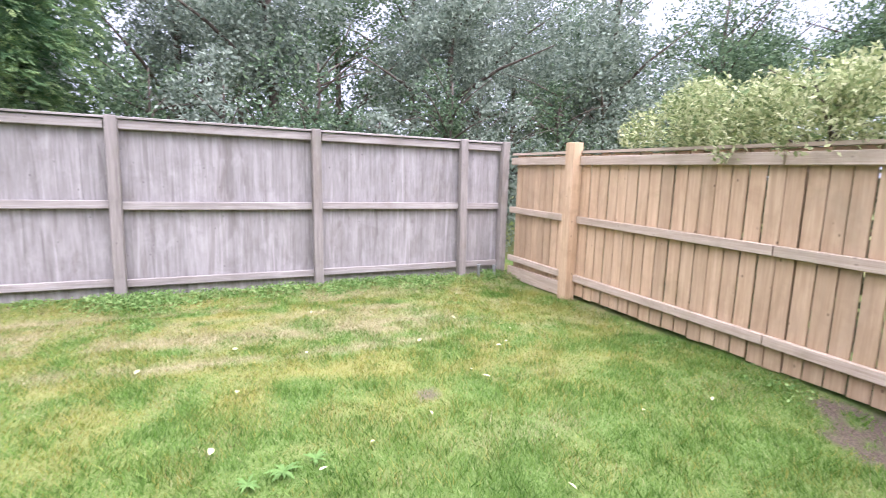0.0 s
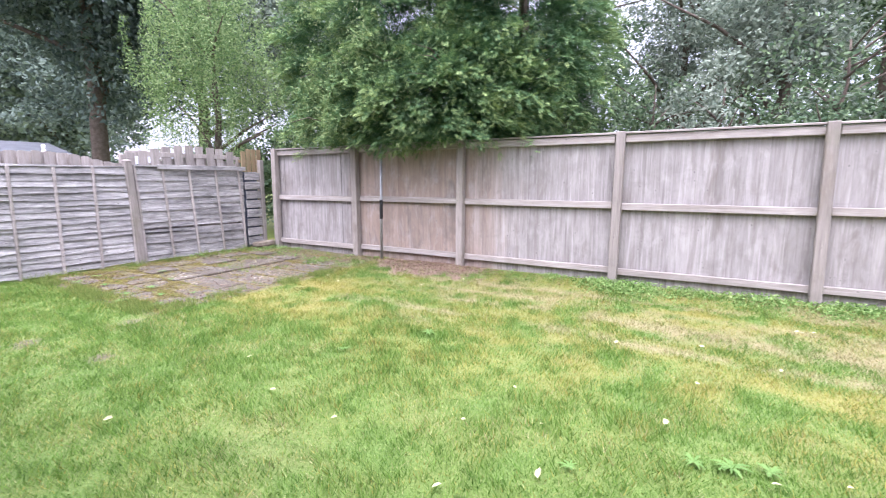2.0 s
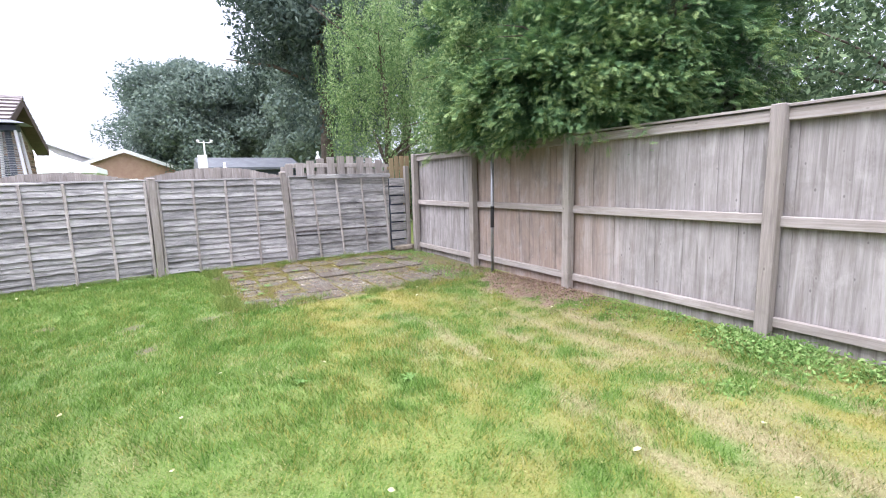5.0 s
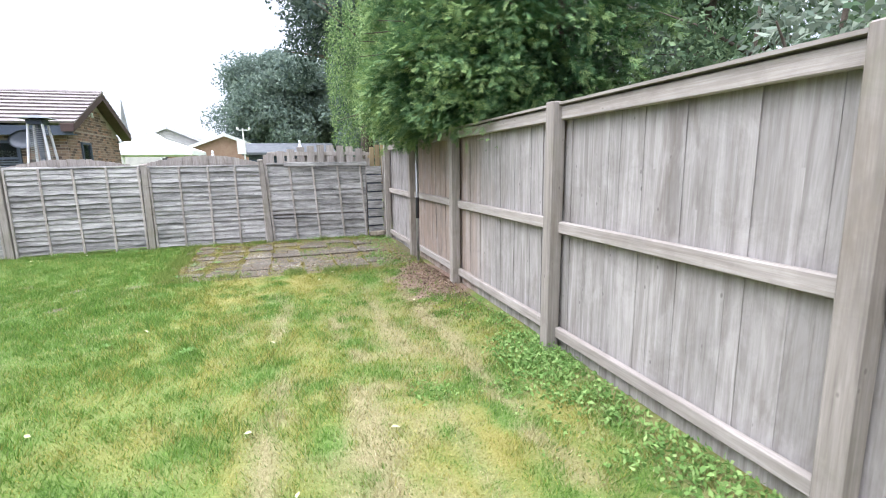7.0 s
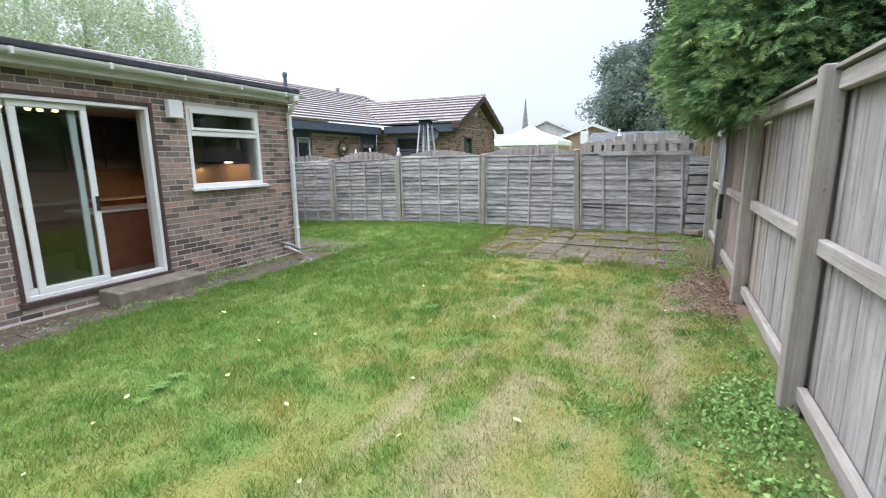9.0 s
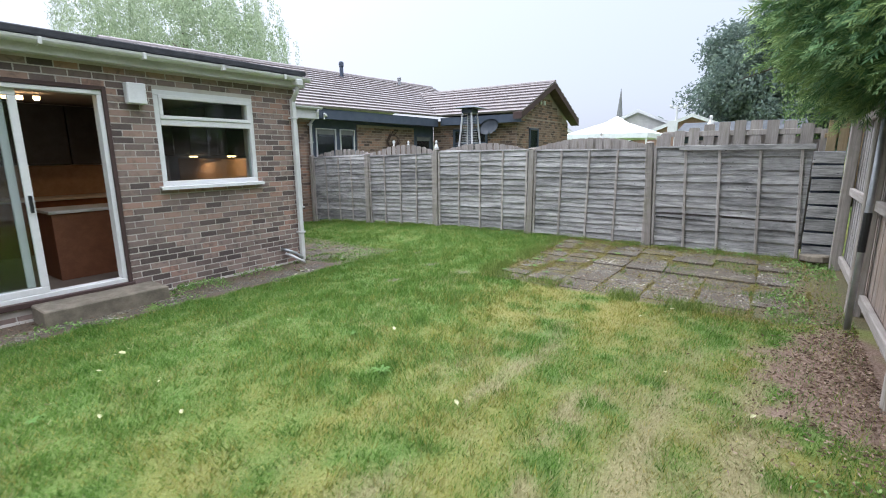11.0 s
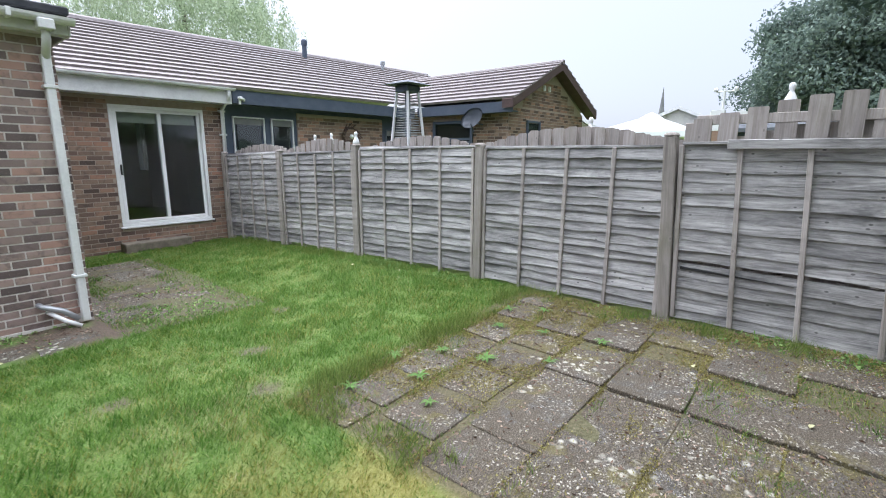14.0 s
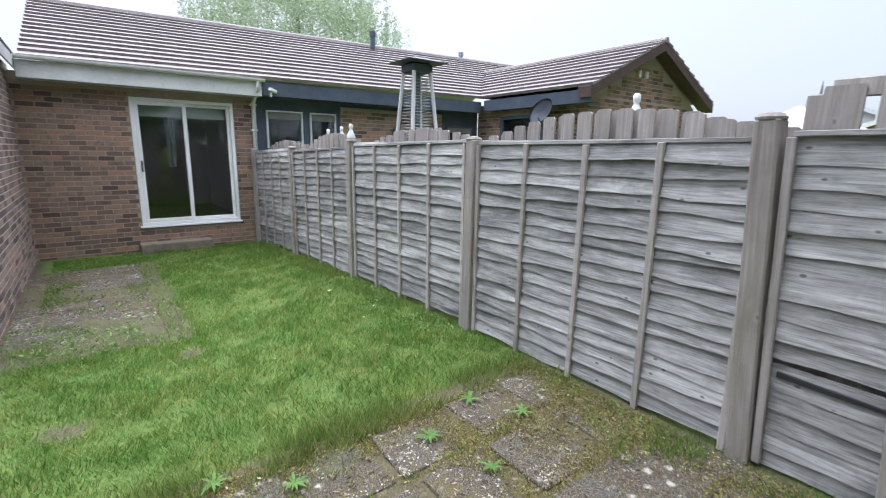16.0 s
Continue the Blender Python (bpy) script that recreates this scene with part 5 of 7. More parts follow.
# dark boards with depth added back to the wall, so the overhang's underside stays dark
for sx, ex in ((GX1 + 0.34, 1), (GX0 - 0.34, -1)):
    bm = bmesh.new()
    prism(bm, [(sx, EAVE_Z - 0.22), (sx, EAVE_Z - 0.02), (GR, 3.965), (GR, 3.77)], GY0 + 0.008, GY0 + 0.315, "y")
    part("barge_board", bm, M_BROWNTRIM, neigh)
boxed("fascia_board", (GX1 + 0.24, GX1 + 0.27, EAVE_Y + 0.1, GY0 + 0.26, 2.55, 2.80), M_DARKTRIM, neigh)
boxed("soffit_board", (GX1 + 0.02, GX1 + 0.238, EAVE_Y + 0.1, GY0 + 0.26, 2.56, 2.585), M_DARKTRIM, neigh)
for k, (a0, a1, b0, b1) in enumerate(((-15.15, -14.45, 1.5, 2.42),)):
    wd = boxed("window", (a0 + 0.07, a1 - 0.07, GY0 + 0.004, GY0 + 0.012, b0 + 0.07, b1 - 0.07), M_GLASS, neigh)
    # black sheet in place of the unlit room
    boxed("unlit_room_sheet", (a0 + 0.071, a1 - 0.071, GY0 + 0.001, GY0 + 0.003, b0 + 0.07, b1 - 0.07), M_BLACK, wd)
    frame_bars(wd, a0, a1, b0, b1, GY0 + 0.002, GY0 + 0.05, 0.06, M_DARKTRIM)
ew = boxed("window", (GX1 + 0.004, GX1 + 0.012, -4.2, -3.0, 1.45, 2.35), M_GLASS, neigh, "dark framed window with slatted blind")
# thin black sheet gives the darkness of the room, no room is modelled
boxed("unlit_room_sheet", (GX1 + 0.001, GX1 + 0.003, -4.2, -3.0, 1.45, 2.35), M_BLACK, ew)
for dims in ((GX1 + 0.002, GX1 + 0.05, -4.28, -4.2, 1.4, 2.42), (GX1 + 0.002, GX1 + 0.05, -3.0, -2.92, 1.4, 2.42), (GX1 + 0.002, GX1 + 0.05, -4.2, -3.0, 2.35, 2.42), (GX1 + 0.002, GX1 + 0.05, -4.2, -3.0, 1.92, 1.98)):
    boxed("frame_bar", dims, M_DARKTRIM, ew)
for k in range(7):
    boxed("slat", (GX1 + 0.014, GX1 + 0.03, -4.2, -3.0, 1.46 + k * 0.065, 1.50 + k * 0.065), M_DISH, ew)
for k in range(2):
    boxed("vent_pipe", (GR + 0.12 + k * 0.28, GR + 0.20 + k * 0.28, GY0 + 0.002, GY0 + 0.05, 3.22, 3.36), M_WHITE, neigh)
dish = empty("satellite_dish", "grey satellite dish on a wall arm", "satellite dish")
bm = bmesh.new()
ring = []
for i, r in enumerate((0.0, 0.15, 0.27, 0.37, 0.45)):
    ring.append([bm.verts.new((1.0 * r * math.cos(a), 0.58 * r * math.sin(a), 0.45 * r * r)) for a in np.linspace(0, 2 * math.pi, 20, endpoint=False)] if r else [bm.verts.new((0, 0, 0))])
for k in range(20):
    bm.faces.new((ring[0][0], ring[1][k], ring[1][(k + 1) % 20]))
for r0, r1 in zip(ring[1:], ring[2:]):
    for k in range(20):
        bm.faces.new((r0[k], r1[k], r1[(k + 1) % 20], r0[(k + 1) % 20]))
bmesh.ops.solidify(bm, geom=bm.faces[:], thickness=0.012)
dm = part("reflector", bm, M_DISH, dish, smooth=True)
dm.matrix_basis = pose(-13.15, -2.55, 2.40, 70, 0, 70)
bm = bmesh.new()
tube(bm, [(-13.61, -2.62, 2.3), (-13.3, -2.62, 2.32), (-13.18, -2.56, 2.40)], 0.02, 8)
part("wall_arm", bm, M_DARKTRIM, dish)
bm = bmesh.new()
tube(bm, [(-13.14, -2.55, 2.1), (-12.88, -2.46, 2.28)], 0.014, 8)
part("feed_arm", bm, M_DARKTRIM, dish)

wreath = empty("wreath", "dark twiggy wall wreath with a pale centre on the brick", "ornament")
rwt = random.Random(77)
bm = bmesh.new()
for k in range(40):
    a0 = rwt.uniform(0, 6.283)
    r0, r1 = rwt.uniform(0.18, 0.26), rwt.uniform(0.2, 0.34)
    a1 = a0 + rwt.uniform(0.3, 0.8)
    tube(bm, [(-11.35 + r0 * math.cos(a0), NWALL + 0.08, 1.98 + r0 * math.sin(a0)), (-11.35 + r1 * math.cos(a1), NWALL + 0.10 + rwt.uniform(0, 0.04), 1.98 + r1 * math.sin(a1))], 0.012, 4)
part("ring", bm, M_BROWNTRIM, wreath)
bm = bmesh.new()
lathe(bm, [(0.03, -0.05), (0.06, 0.0), (0.03, 0.05)], (-11.35, NWALL + 0.12, 1.98), 10)
part("centre", bm, M_WHITE, wreath)

# patio heater beyond the fence
heater = empty("patio_heater", "tall pyramid patio heater with steel legs and a flat reflector", "patio heater")
HX, HY = -8.68, -0.48
for sx in (-1, 1):
    for sy in (-1, 1):
        bm = bmesh.new()
        tube(bm, [(HX + sx * 0.27, HY + sy * 0.27, 0.0), (HX + sx * 0.235, HY + sy * 0.235, 0.9), (HX + sx * 0.105, HY + sy * 0.105, 2.50)], 0.022, 6)
        part("leg", bm, M_METAL, heater)
bm = bmesh.new()
lathe(bm, [(0.04, 0.9), (0.04, 2.44)], (HX, HY, 0), 12)
part("glass_tube", bm, M_DISH, heater)
for k in range(40):
    z = 1.0 + k * 0.035
    w = 0.225 - (z - 0.9) * 0.084 - 0.012
    bm = bmesh.new()
    for a, b in (((-w, -w), (w, -w)), ((w, -w), (w, w)), ((w, w), (-w, w)), ((-w, w), (-w, -w))):
        tube(bm, [(HX + a[0], HY + a[1], z), (HX + b[0], HY + b[1], z)], 0.0035, 4)
    part("guard_ring", bm, M_GALV, heater)
bm = bmesh.new()
prism(bm, [(HX - 0.30, HY - 0.30), (HX + 0.30, HY - 0.30), (HX + 0.30, HY + 0.30), (HX - 0.30, HY + 0.30)], 0.02, 0.85, "z")
part("base", bm, M_METAL, heater)
bm = bmesh.new()
bmesh.ops.create_cone(bm, cap_ends=True, segments=4, radius1=0.37, radius2=0.10, depth=0.06, matrix=pose(HX, HY, 2.575, 0, 0, 45))
part("reflector", bm, M_DISH, heater, "flat dark steel reflector")
boxed("burner", (HX - 0.13, HX + 0.13, HY - 0.13, HY + 0.13, 2.44, 2.53), M_DARKTRIM, heater, bevel=0.01)

# ------------------------------------------------------------------ trees


def trunk_mesh(name, base, top, r0, r1, limbs, seed, material=None):
    """A tapered trunk with limbs that fork away from it."""
    r = random.Random(seed)
    bm = bmesh.new()
    base, top = Vector(base), Vector(top)
    pts, rad = [], []
    for i in range(7):
        u = i / 6
        p = base.lerp(top, u) + Vector((r.uniform(-1, 1), r.uniform(-1, 1), 0)) * 0.12 * math.sin(math.pi * u)
        pts.append(p)
        rad.append(r0 * (1 - u) + r1 * u)
    tube(bm, pts, rad, 9)
    for k in range(limbs):
        u = r.uniform(0.25, 0.95)
        s = base.lerp(top, u)
        a = r.uniform(0, 6.28)
        ln = (top - base).length * r.uniform(0.22, 0.42)
        d = Vector((math.cos(a), math.sin(a), r.uniform(0.3, 0.9))).normalized()
        w = r0 * (1 - u) * 0.55 + 0.015
        tube(bm, [s, s + d * ln * 0.5 + Vector((0, 0, 0.05 * ln)), s + d * ln], [w, w * 0.6, w * 0.2], 6)
    return to_mesh(name, bm, M_BARK if material is None else material, smooth=True)


def tree(label, x, y, base_z, height, crown_r, crown_c, clumps, per, leaf, material, seed, trunk_r=0.16, limbs=9, droop=0.2, clump_r=0.55, shell=0.35, group=""):
    rng = np.random.default_rng(seed)
    t = empty("tree", label, "tree", group)
    part("trunk", trunk_mesh("trunk", (x, y, base_z), (crown_c[0] + 0.2, crown_c[1], height * 0.88), trunk_r, trunk_r * 0.25, limbs, seed), None, t)
    cs = crown_centres(rng, crown_c, crown_r, clumps, shell)
    rr = clump_r * rng.uniform(0.6, 1.35, clumps)
    pts = clump_points(rng, cs, rr[:, None] * np.array([1.1, 1.1, 0.8]), per)
    pts = pts[pts[:, 2] > base_z + 0.15]
    out = unit(pts - np.array(crown_c))
    part("crown", leaf_mesh("crown", pts, leaf, leaf * 0.48, material, rng, droop, out * 0.6), None, t)
    return t


# belt of trees and scrub behind the grey fence
rt = random.Random(21)
WOOD = [(-3.5, 9.6, 7.5), (-1.0, 11.2, 8.8), (0.6, 9.2, 7.0), (2.4, 11.6, 9.0), (4.2, 9.0, 7.2), (6.0, 11.0, 9.2), (8.3, 9.2, 7.6), (9.8, 12.5, 8.0), (12.5, 8.0, 6.4), (11.5, 5.0, 6.6), (-6.5, 11.5, 9.0), (7.2, 7.6, 6.6), (10.0, 7.2, 6.4), (8.6, 13.5, 10.0), (4.8, 13.0, 10.0), (0.2, 13.5, 10.0), (13.5, 9.5, 7.4)]
for i, (x, y, h) in enumerate(WOOD):
    tree("slender wild tree with silvery grey-green leaves behind the fence", x, y, 0.0, h, (1.75, 1.5, h * 0.40), (x, y, h * 0.56), 62, 230, 0.098, M_LEAF_WOOD if i % 3 else M_LEAF_DARK, 40 + i, 0.10 + 0.015 * (i % 3), 11, clump_r=0.52, shell=0.15, group="trees behind the fence")
for i in range(11):
    x, y = -3.6 + i * 1.15 + rt.uniform(-0.2, 0.2), 7.4 + rt.uniform(-0.3, 0.5)
    h = rt.uniform(2.7, 3.7)
    rng = np.random.default_rng(300 + i)
    s = empty("shrub", "dense grey-green scrub growing up behind the fence", "shrub", "scrub behind the fence")
    part("stem", trunk_mesh("stem", (x, y, 0), (x + 0.2, y, h * 0.9), 0.05, 0.012, 12, 70 + i), None, s)
    cs = crown_centres(rng, (x, y, h * 0.55), (0.85, 0.75, h * 0.42), 36, 0.2)
    pts = clump_points(rng, cs, 0.33 * rng.uniform(0.6, 1.4, (36, 1)) * np.ones((36, 3)), 130)
    pts = pts[pts[:, 2] > 0.1]
    part("foliage", leaf_mesh("foliage", pts, 0.085, 0.036, M_LEAF_WOOD if i % 2 else M_LEAF_DARK, rng, -0.35), None, s)
# dark backing growth far behind the belt
rng = np.random.default_rng(77)
n = 26000
px_, py_ = rng.uniform(-9, 24, n), rng.uniform(13.5, 17, n)
pz_ = rng.uniform(0.0, 1.0, n) ** 0.9 * (5.2 + 1.2 * np.sin(px_ * 1.3) + 0.8 * np.sin(px_ * 3.1))
ob = new("wood_edge", leaf_mesh("wood_edge", np.stack([px_, py_, pz_], axis=1), 0.30, 0.16, M_LEAF_DARK, rng, 0.2))
tagged(ob, "dark undergrowth of the wood beyond the fence", "undergrowth", kind="stuff")

# conifer leaning over the fence, with a flowering climber in it


def spray_mesh(name, pts, outward, length, material, rng, pairs=6, ends=0.5):
    """Feathery conifer sprays: a drooping stalk with narrow side shoots in pairs, in one plane."""
    n = len(pts)
    d = unit(outward + rng.normal(size=(n, 3)) * 0.42 + np.array([0, 0, -0.12]))
    s = unit(np.cross(d, np.array([0, 0, 1.0]) + rng.normal(size=(n, 3)) * 0.45))
    nrm = np.cross(s, d)
    ln = (length * rng.uniform(0.5, 1.4, n))[:, None]
    # inner sprays darker: crown shade put into tone; outer ends pale with fresh growth
    shaded_tone = np.clip(0.50 * rng.beta(1.6, 2.2, n) + 0.62 * (ends ** 2 - 0.40), 0, 1)
    vs, tone = [], []

    def shoot(start, direction, l, w, bump):
        sk = unit(np.cross(direction, nrm))
        vs.append(np.stack([start - sk * w * 0.5, start + direction * l * 0.5 + sk * w, start + direction * l, start + direction * l * 0.5 - sk * w], axis=1))
        tone.append(np.repeat(np.clip(shaded_tone + bump + rng.uniform(-0.1, 0.1, n), 0, 1), 4).reshape(n, 4))

    droop = np.array([0, 0, -0.18])
    shoot(pts, unit(d + droop * 0.5), ln, ln * 0.018 + 0.001, 0.0)
    for k in range(pairs):
        u = 0.08 + 0.85 * k / pairs
        start = pts + unit(d + droop * 0.5) * ln * u
        for sgn in (-1, 1):
            dk = unit(d * 0.8 + s * sgn * 0.62 + rng.normal(size=(n, 3)) * 0.10 + droop)
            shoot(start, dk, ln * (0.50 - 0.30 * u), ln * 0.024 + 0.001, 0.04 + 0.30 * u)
    v = np.concatenate(vs).reshape(-1, 3)
    f = np.arange(len(v)).reshape(-1, 4)
    return np_mesh(name, v, f, material, {"tone": np.concatenate(tone).ravel()})


conifer = empty("conifer", "dark green conifer hanging over the grey fence", "tree")
rng = np.random.default_rng(5)
for k, (tx, ty) in enumerate(((-3.0, 7.0), (-4.7, 7.2), (-6.2, 7.3))):
    part("trunk", trunk_mesh("trunk", (tx, ty, 0), (tx, ty, 7.2), 0.16, 0.03, 0, 500 + k), None, conifer)
    rl = random.Random(520 + k)
    for _ in range(12):
        bm = bmesh.new()
        zl, al, ll = rl.uniform(1.9, 6.0), rl.uniform(0, 6.28), rl.uniform(0.9, 1.5)
        p0 = Vector((tx, ty, zl))
        dl = Vector((math.cos(al), math.sin(al), rl.uniform(0.1, 0.4)))
        tube(bm, [p0, p0 + dl * ll * 0.5, p0 + dl * ll + Vector((0, 0, -0.12))], [0.045, 0.03, 0.008], 6)
        part("limb", bm, M_BARK, conifer)
# boughs that rise from the trunks, droop at the ends and carry the sprays
pts_l, out_l, end_l = [], [], []
for (cx, cy, cz), (ax, ay, az), boughs in (((-2.95, 6.6, 3.7), (1.5, 1.35, 2.5), 420), ((-4.6, 6.55, 3.9), (1.8, 1.62, 2.8), 560), ((-6.4, 6.8, 3.8), (1.65, 1.5, 2.7), 340), ((-4.3, 6.0, 2.85), (2.35, 1.12, 1.12), 430)):
    per = 105
    q = unit(rng.normal(size=(boughs, 3)))
    reach = rng.uniform(0.80, 1.10, boughs)
    u = rng.uniform(0.0, 1.0, (boughs, per)) ** 0.7
    along = 0.50 + 0.5 * u
    p = np.array([cx, cy, cz]) + q[:, None, :] * np.array([ax, ay, az]) * (along * reach[:, None])[:, :, None]
    side = unit(np.cross(q, np.array([0, 0, 1.0])))
    p = p + side[:, None, :] * (rng.normal(size=(boughs, per)) * (0.20 - 0.12 * u))[:, :, None]
    p[:, :, 2] += rng.normal(size=(boughs, per)) * 0.05 - 0.30 * u ** 2
    p, dq, uu = p.reshape(-1, 3), np.repeat(q, per, axis=0), u.ravel()
    keep = (p[:, 2] > 1.90 + 0.09 * np.sin(p[:, 0] * 3.1) + 0.45 * np.clip(5.50 - p[:, 1], 0, 2)) | (p[:, 1] > 6.0)
    keep &= (p[:, 2] > 1.80) & (p[:, 1] < 7.6)
    keep &= (p[:, 1] < NY - 0.10) | (p[:, 1] > NY + 0.12) | (p[:, 2] > 2.08)
    pts_l.append(p[keep])
    out_l.append(dq[keep])
    end_l.append(uu[keep])
pts_c, out_c, end_c = np.concatenate(pts_l), np.concatenate(out_l), np.concatenate(end_l)
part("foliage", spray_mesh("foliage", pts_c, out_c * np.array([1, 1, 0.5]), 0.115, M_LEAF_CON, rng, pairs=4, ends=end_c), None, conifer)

climber = empty("climber", "pale green climber with cream flowers hanging in the conifer", "climbing plant")
cov = smooth01(-pts_c[:, 0] + 0.35 * (pts_c[:, 2] - 3.2), 3.2, 5.8) * (out_c[:, 1] < 0.25) * (pts_c[:, 2] > 2.3) * 0.70
cov = cov * smooth01(wob(pts_c[:, 0] * 1.6, pts_c[:, 2] * 0.5, 2.6, 4.4), -0.7, 0.3)
pick = rng.uniform(0, 1, len(pts_c)) < cov
lp_ = pts_c[pick] + out_c[pick] * 0.13
lp_ = np.concatenate([lp_ + rng.normal(size=lp_.shape) * 0.03 - np.array([0, 0, dz]) for dz in (0.0, 0.08, 0.16)])
part("foliage", leaf_mesh("foliage", lp_, 0.055, 0.024, M_LEAF_VINE, rng, 0.9), None, climber)
fl = []
for k in range(46):
    c_ = lp_[int(rng.integers(0, len(lp_)))]
    if c_[2] < 2.9:
        continue
    fl.append(c_ + np.array([0, -0.08, 0]) + rng.normal(size=(80, 3)) * np.array([0.05, 0.04, 0.11]))
part("blossom", leaf_mesh("blossom", np.concatenate(fl), 0.035, 0.025, M_FLOWER, rng, 0.3), None, climber, "clusters of cream flowers")
rngs = random.Random(9)
for k in range(14):
    bm = bmesh.new()
    a = Vector((rngs.uniform(-6.5, -3.2), rngs.uniform(5.4, 6.4), rngs.uniform(2.3, 3.6)))
    d = Vector((rngs.uniform(-0.4, 0.4), rngs.uniform(-1.0, -0.5), rngs.uniform(-0.15, 0.3)))
    tube(bm, [a, a + d * 0.4 + Vector((0, 0, 0.08)), a + d * 0.8], [0.012, 0.008, 0.003], 5)
    part("twig", bm, M_BARK, conifer)

# variegated shrub leaning over the newer fence
shrub = empty("shrub", "pale yellow-green variegated shrub spilling over the tan fence", "shrub")
rng = np.random.default_rng(15)
part("stem", trunk_mesh("stem", (4.5, 2.0, 0), (4.45, 2.0, 2.2), 0.05, 0.015, 14, 91), None, shrub)
cs = crown_centres(rng, (4.20, 1.95, 1.98), (0.70, 1.95, 0.42), 190, 0.55)
cs = cs[(cs[:, 2] > 1.72)]
pts = clump_points(rng, cs, 0.19 * rng.uniform(0.6, 1.4, (len(cs), 1)) * np.ones((len(cs), 3)), 150)
pts = pts[(pts[:, 2] > 1.62) & ((pts[:, 0] < EX - 0.02) | (pts[:, 2] > 1.86) | (pts[:, 0] > EX + 0.13))]
part("foliage", leaf_mesh("foliage", pts, 0.060, 0.022, M_LEAF_SHRUB, rng, -0.25, unit(pts - np.array((4.45, 1.85, 1.7))) * 0.9), None, shrub)

rng = np.random.default_rng(19)
n = 5200
ob = new("ivy", leaf_mesh("ivy", np.stack([rng.uniform(EX + 0.2, EX + 0.7, n), rng.uniform(-1.2, 5.7, n), rng.uniform(0.0, 1.72, n)], axis=1), 0.16, 0.11, M_LEAF_DARK, rng, 0.1))
tagged(ob, "dark green growth close behind the tan fence", "undergrowth", kind="stuff")

# tall dark trees past the corner, round trees further off, willow behind the houses
tree("tall dark broadleaf tree beyond the neighbouring gardens", -17.0, 6.9, 0.0, 14.5, (4.2, 3.4, 5.4), (-17.0, 6.9, 8.2), 150, 420, 0.19, M_LEAF_TALL, 61, 0.28, 14, clump_r=1.05, shell=0.2)
tree("tall dark broadleaf tree beyond the neighbouring gardens", -15.8, 9.6, 0.0, 12.5, (3.4, 3.0, 4.8), (-15.8, 9.6, 7.3), 110, 400, 0.18, M_LEAF_TALL, 62, 0.24, 12, clump_r=0.95, shell=0.2)
tree("leafy tree beside the gardens", -13.0, 12.0, 0.0, 9.5, (3.2, 2.8, 3.9), (-13.0, 12.0, 5.4), 90, 380, 0.17, M_LEAF_WOOD, 63, 0.2, 12, clump_r=0.9, shell=0.2)
tree("large round-headed tree in the distance", -44.0, 4.4, 0.0, 12.0, (5.6, 5.6, 5.6), (-44.0, 4.4, 6.2), 200, 640, 0.31, M_LEAF_FAR_HAZE, 64, 0.4, 12, clump_r=1.6, shell=0.45)
tree("large round-headed tree in the distance", -41.0, 12.0, 0.0, 13.5, (6.0, 5.0, 6.0), (-41.0, 12.0, 7.2), 150, 560, 0.31, M_LEAF_FAR_HAZE, 65, 0.4, 12, clump_r=1.5, shell=0.4)
tree("broadleaf tree in the distance with haze put into its green", -30.0, 11.0, 0.0, 11.5, (4.5, 4.0, 4.6), (-30.0, 11.0, 6.4), 110, 300, 0.30, M_LEAF_FAR_HAZE, 66, 0.3, 12, clump_r=1.2, shell=0.4)
wl_t = tree("weeping willow behind the houses, its hanging pale foliage lightened for haze", -19.5, -33.0, 0.0, 15.0, (8.0, 7.0, 5.2), (-19.5, -33.0, 10.2), 130, 80, 0.30, M_LEAF_WILLOW_HAZE, 67, 0.4, 14, clump_r=1.5, shell=0.4)
rng = np.random.default_rng(68)
tops = crown_centres(rng, (-19.5, -33.0, 11.0), (8.6, 7.5, 4.8), 520, 0.6)
strands = []
for c in tops:
    m_ = 95
    t_ = rng.uniform(0, 1, m_)
    strands.append(c + np.stack([rng.normal(size=m_) * 0.14, rng.normal(size=m_) * 0.14, -t_ * rng.uniform(1.5, 3.6)], axis=1))
part("hanging_foliage", leaf_mesh("hanging_foliage", np.concatenate(strands), 0.28, 0.055, M_LEAF_WILLOW_HAZE, rng, 1.6), None, wl_t)

weep = tree("pale green weeping tree beside the conifer", -10.3, 6.3, 0.0, 6.6, (1.5, 1.3, 2.0), (-10.3, 6.3, 4.4), 50, 200, 0.075, M_LEAF_VINE, 69, 0.11, 9, clump_r=0.5, shell=0.3)
rng = np.random.default_rng(70)
tops = crown_centres(rng, (-10.2, 6.2, 4.6), (1.75, 1.5, 1.9), 150, 0.6)
strands = []
for cc in tops:
    t_ = rng.uniform(0, 1, 150)
    strands.append(cc + np.stack([rng.normal(size=150) * 0.06, rng.normal(size=150) * 0.06, -t_ * rng.uniform(0.8, 2.2)], axis=1))
sp = np.concatenate(strands)
part("hanging_foliage", leaf_mesh("hanging_foliage", sp[sp[:, 2] > 1.4], 0.062, 0.026, M_LEAF_VINE, rng, 1.3), None, weep)
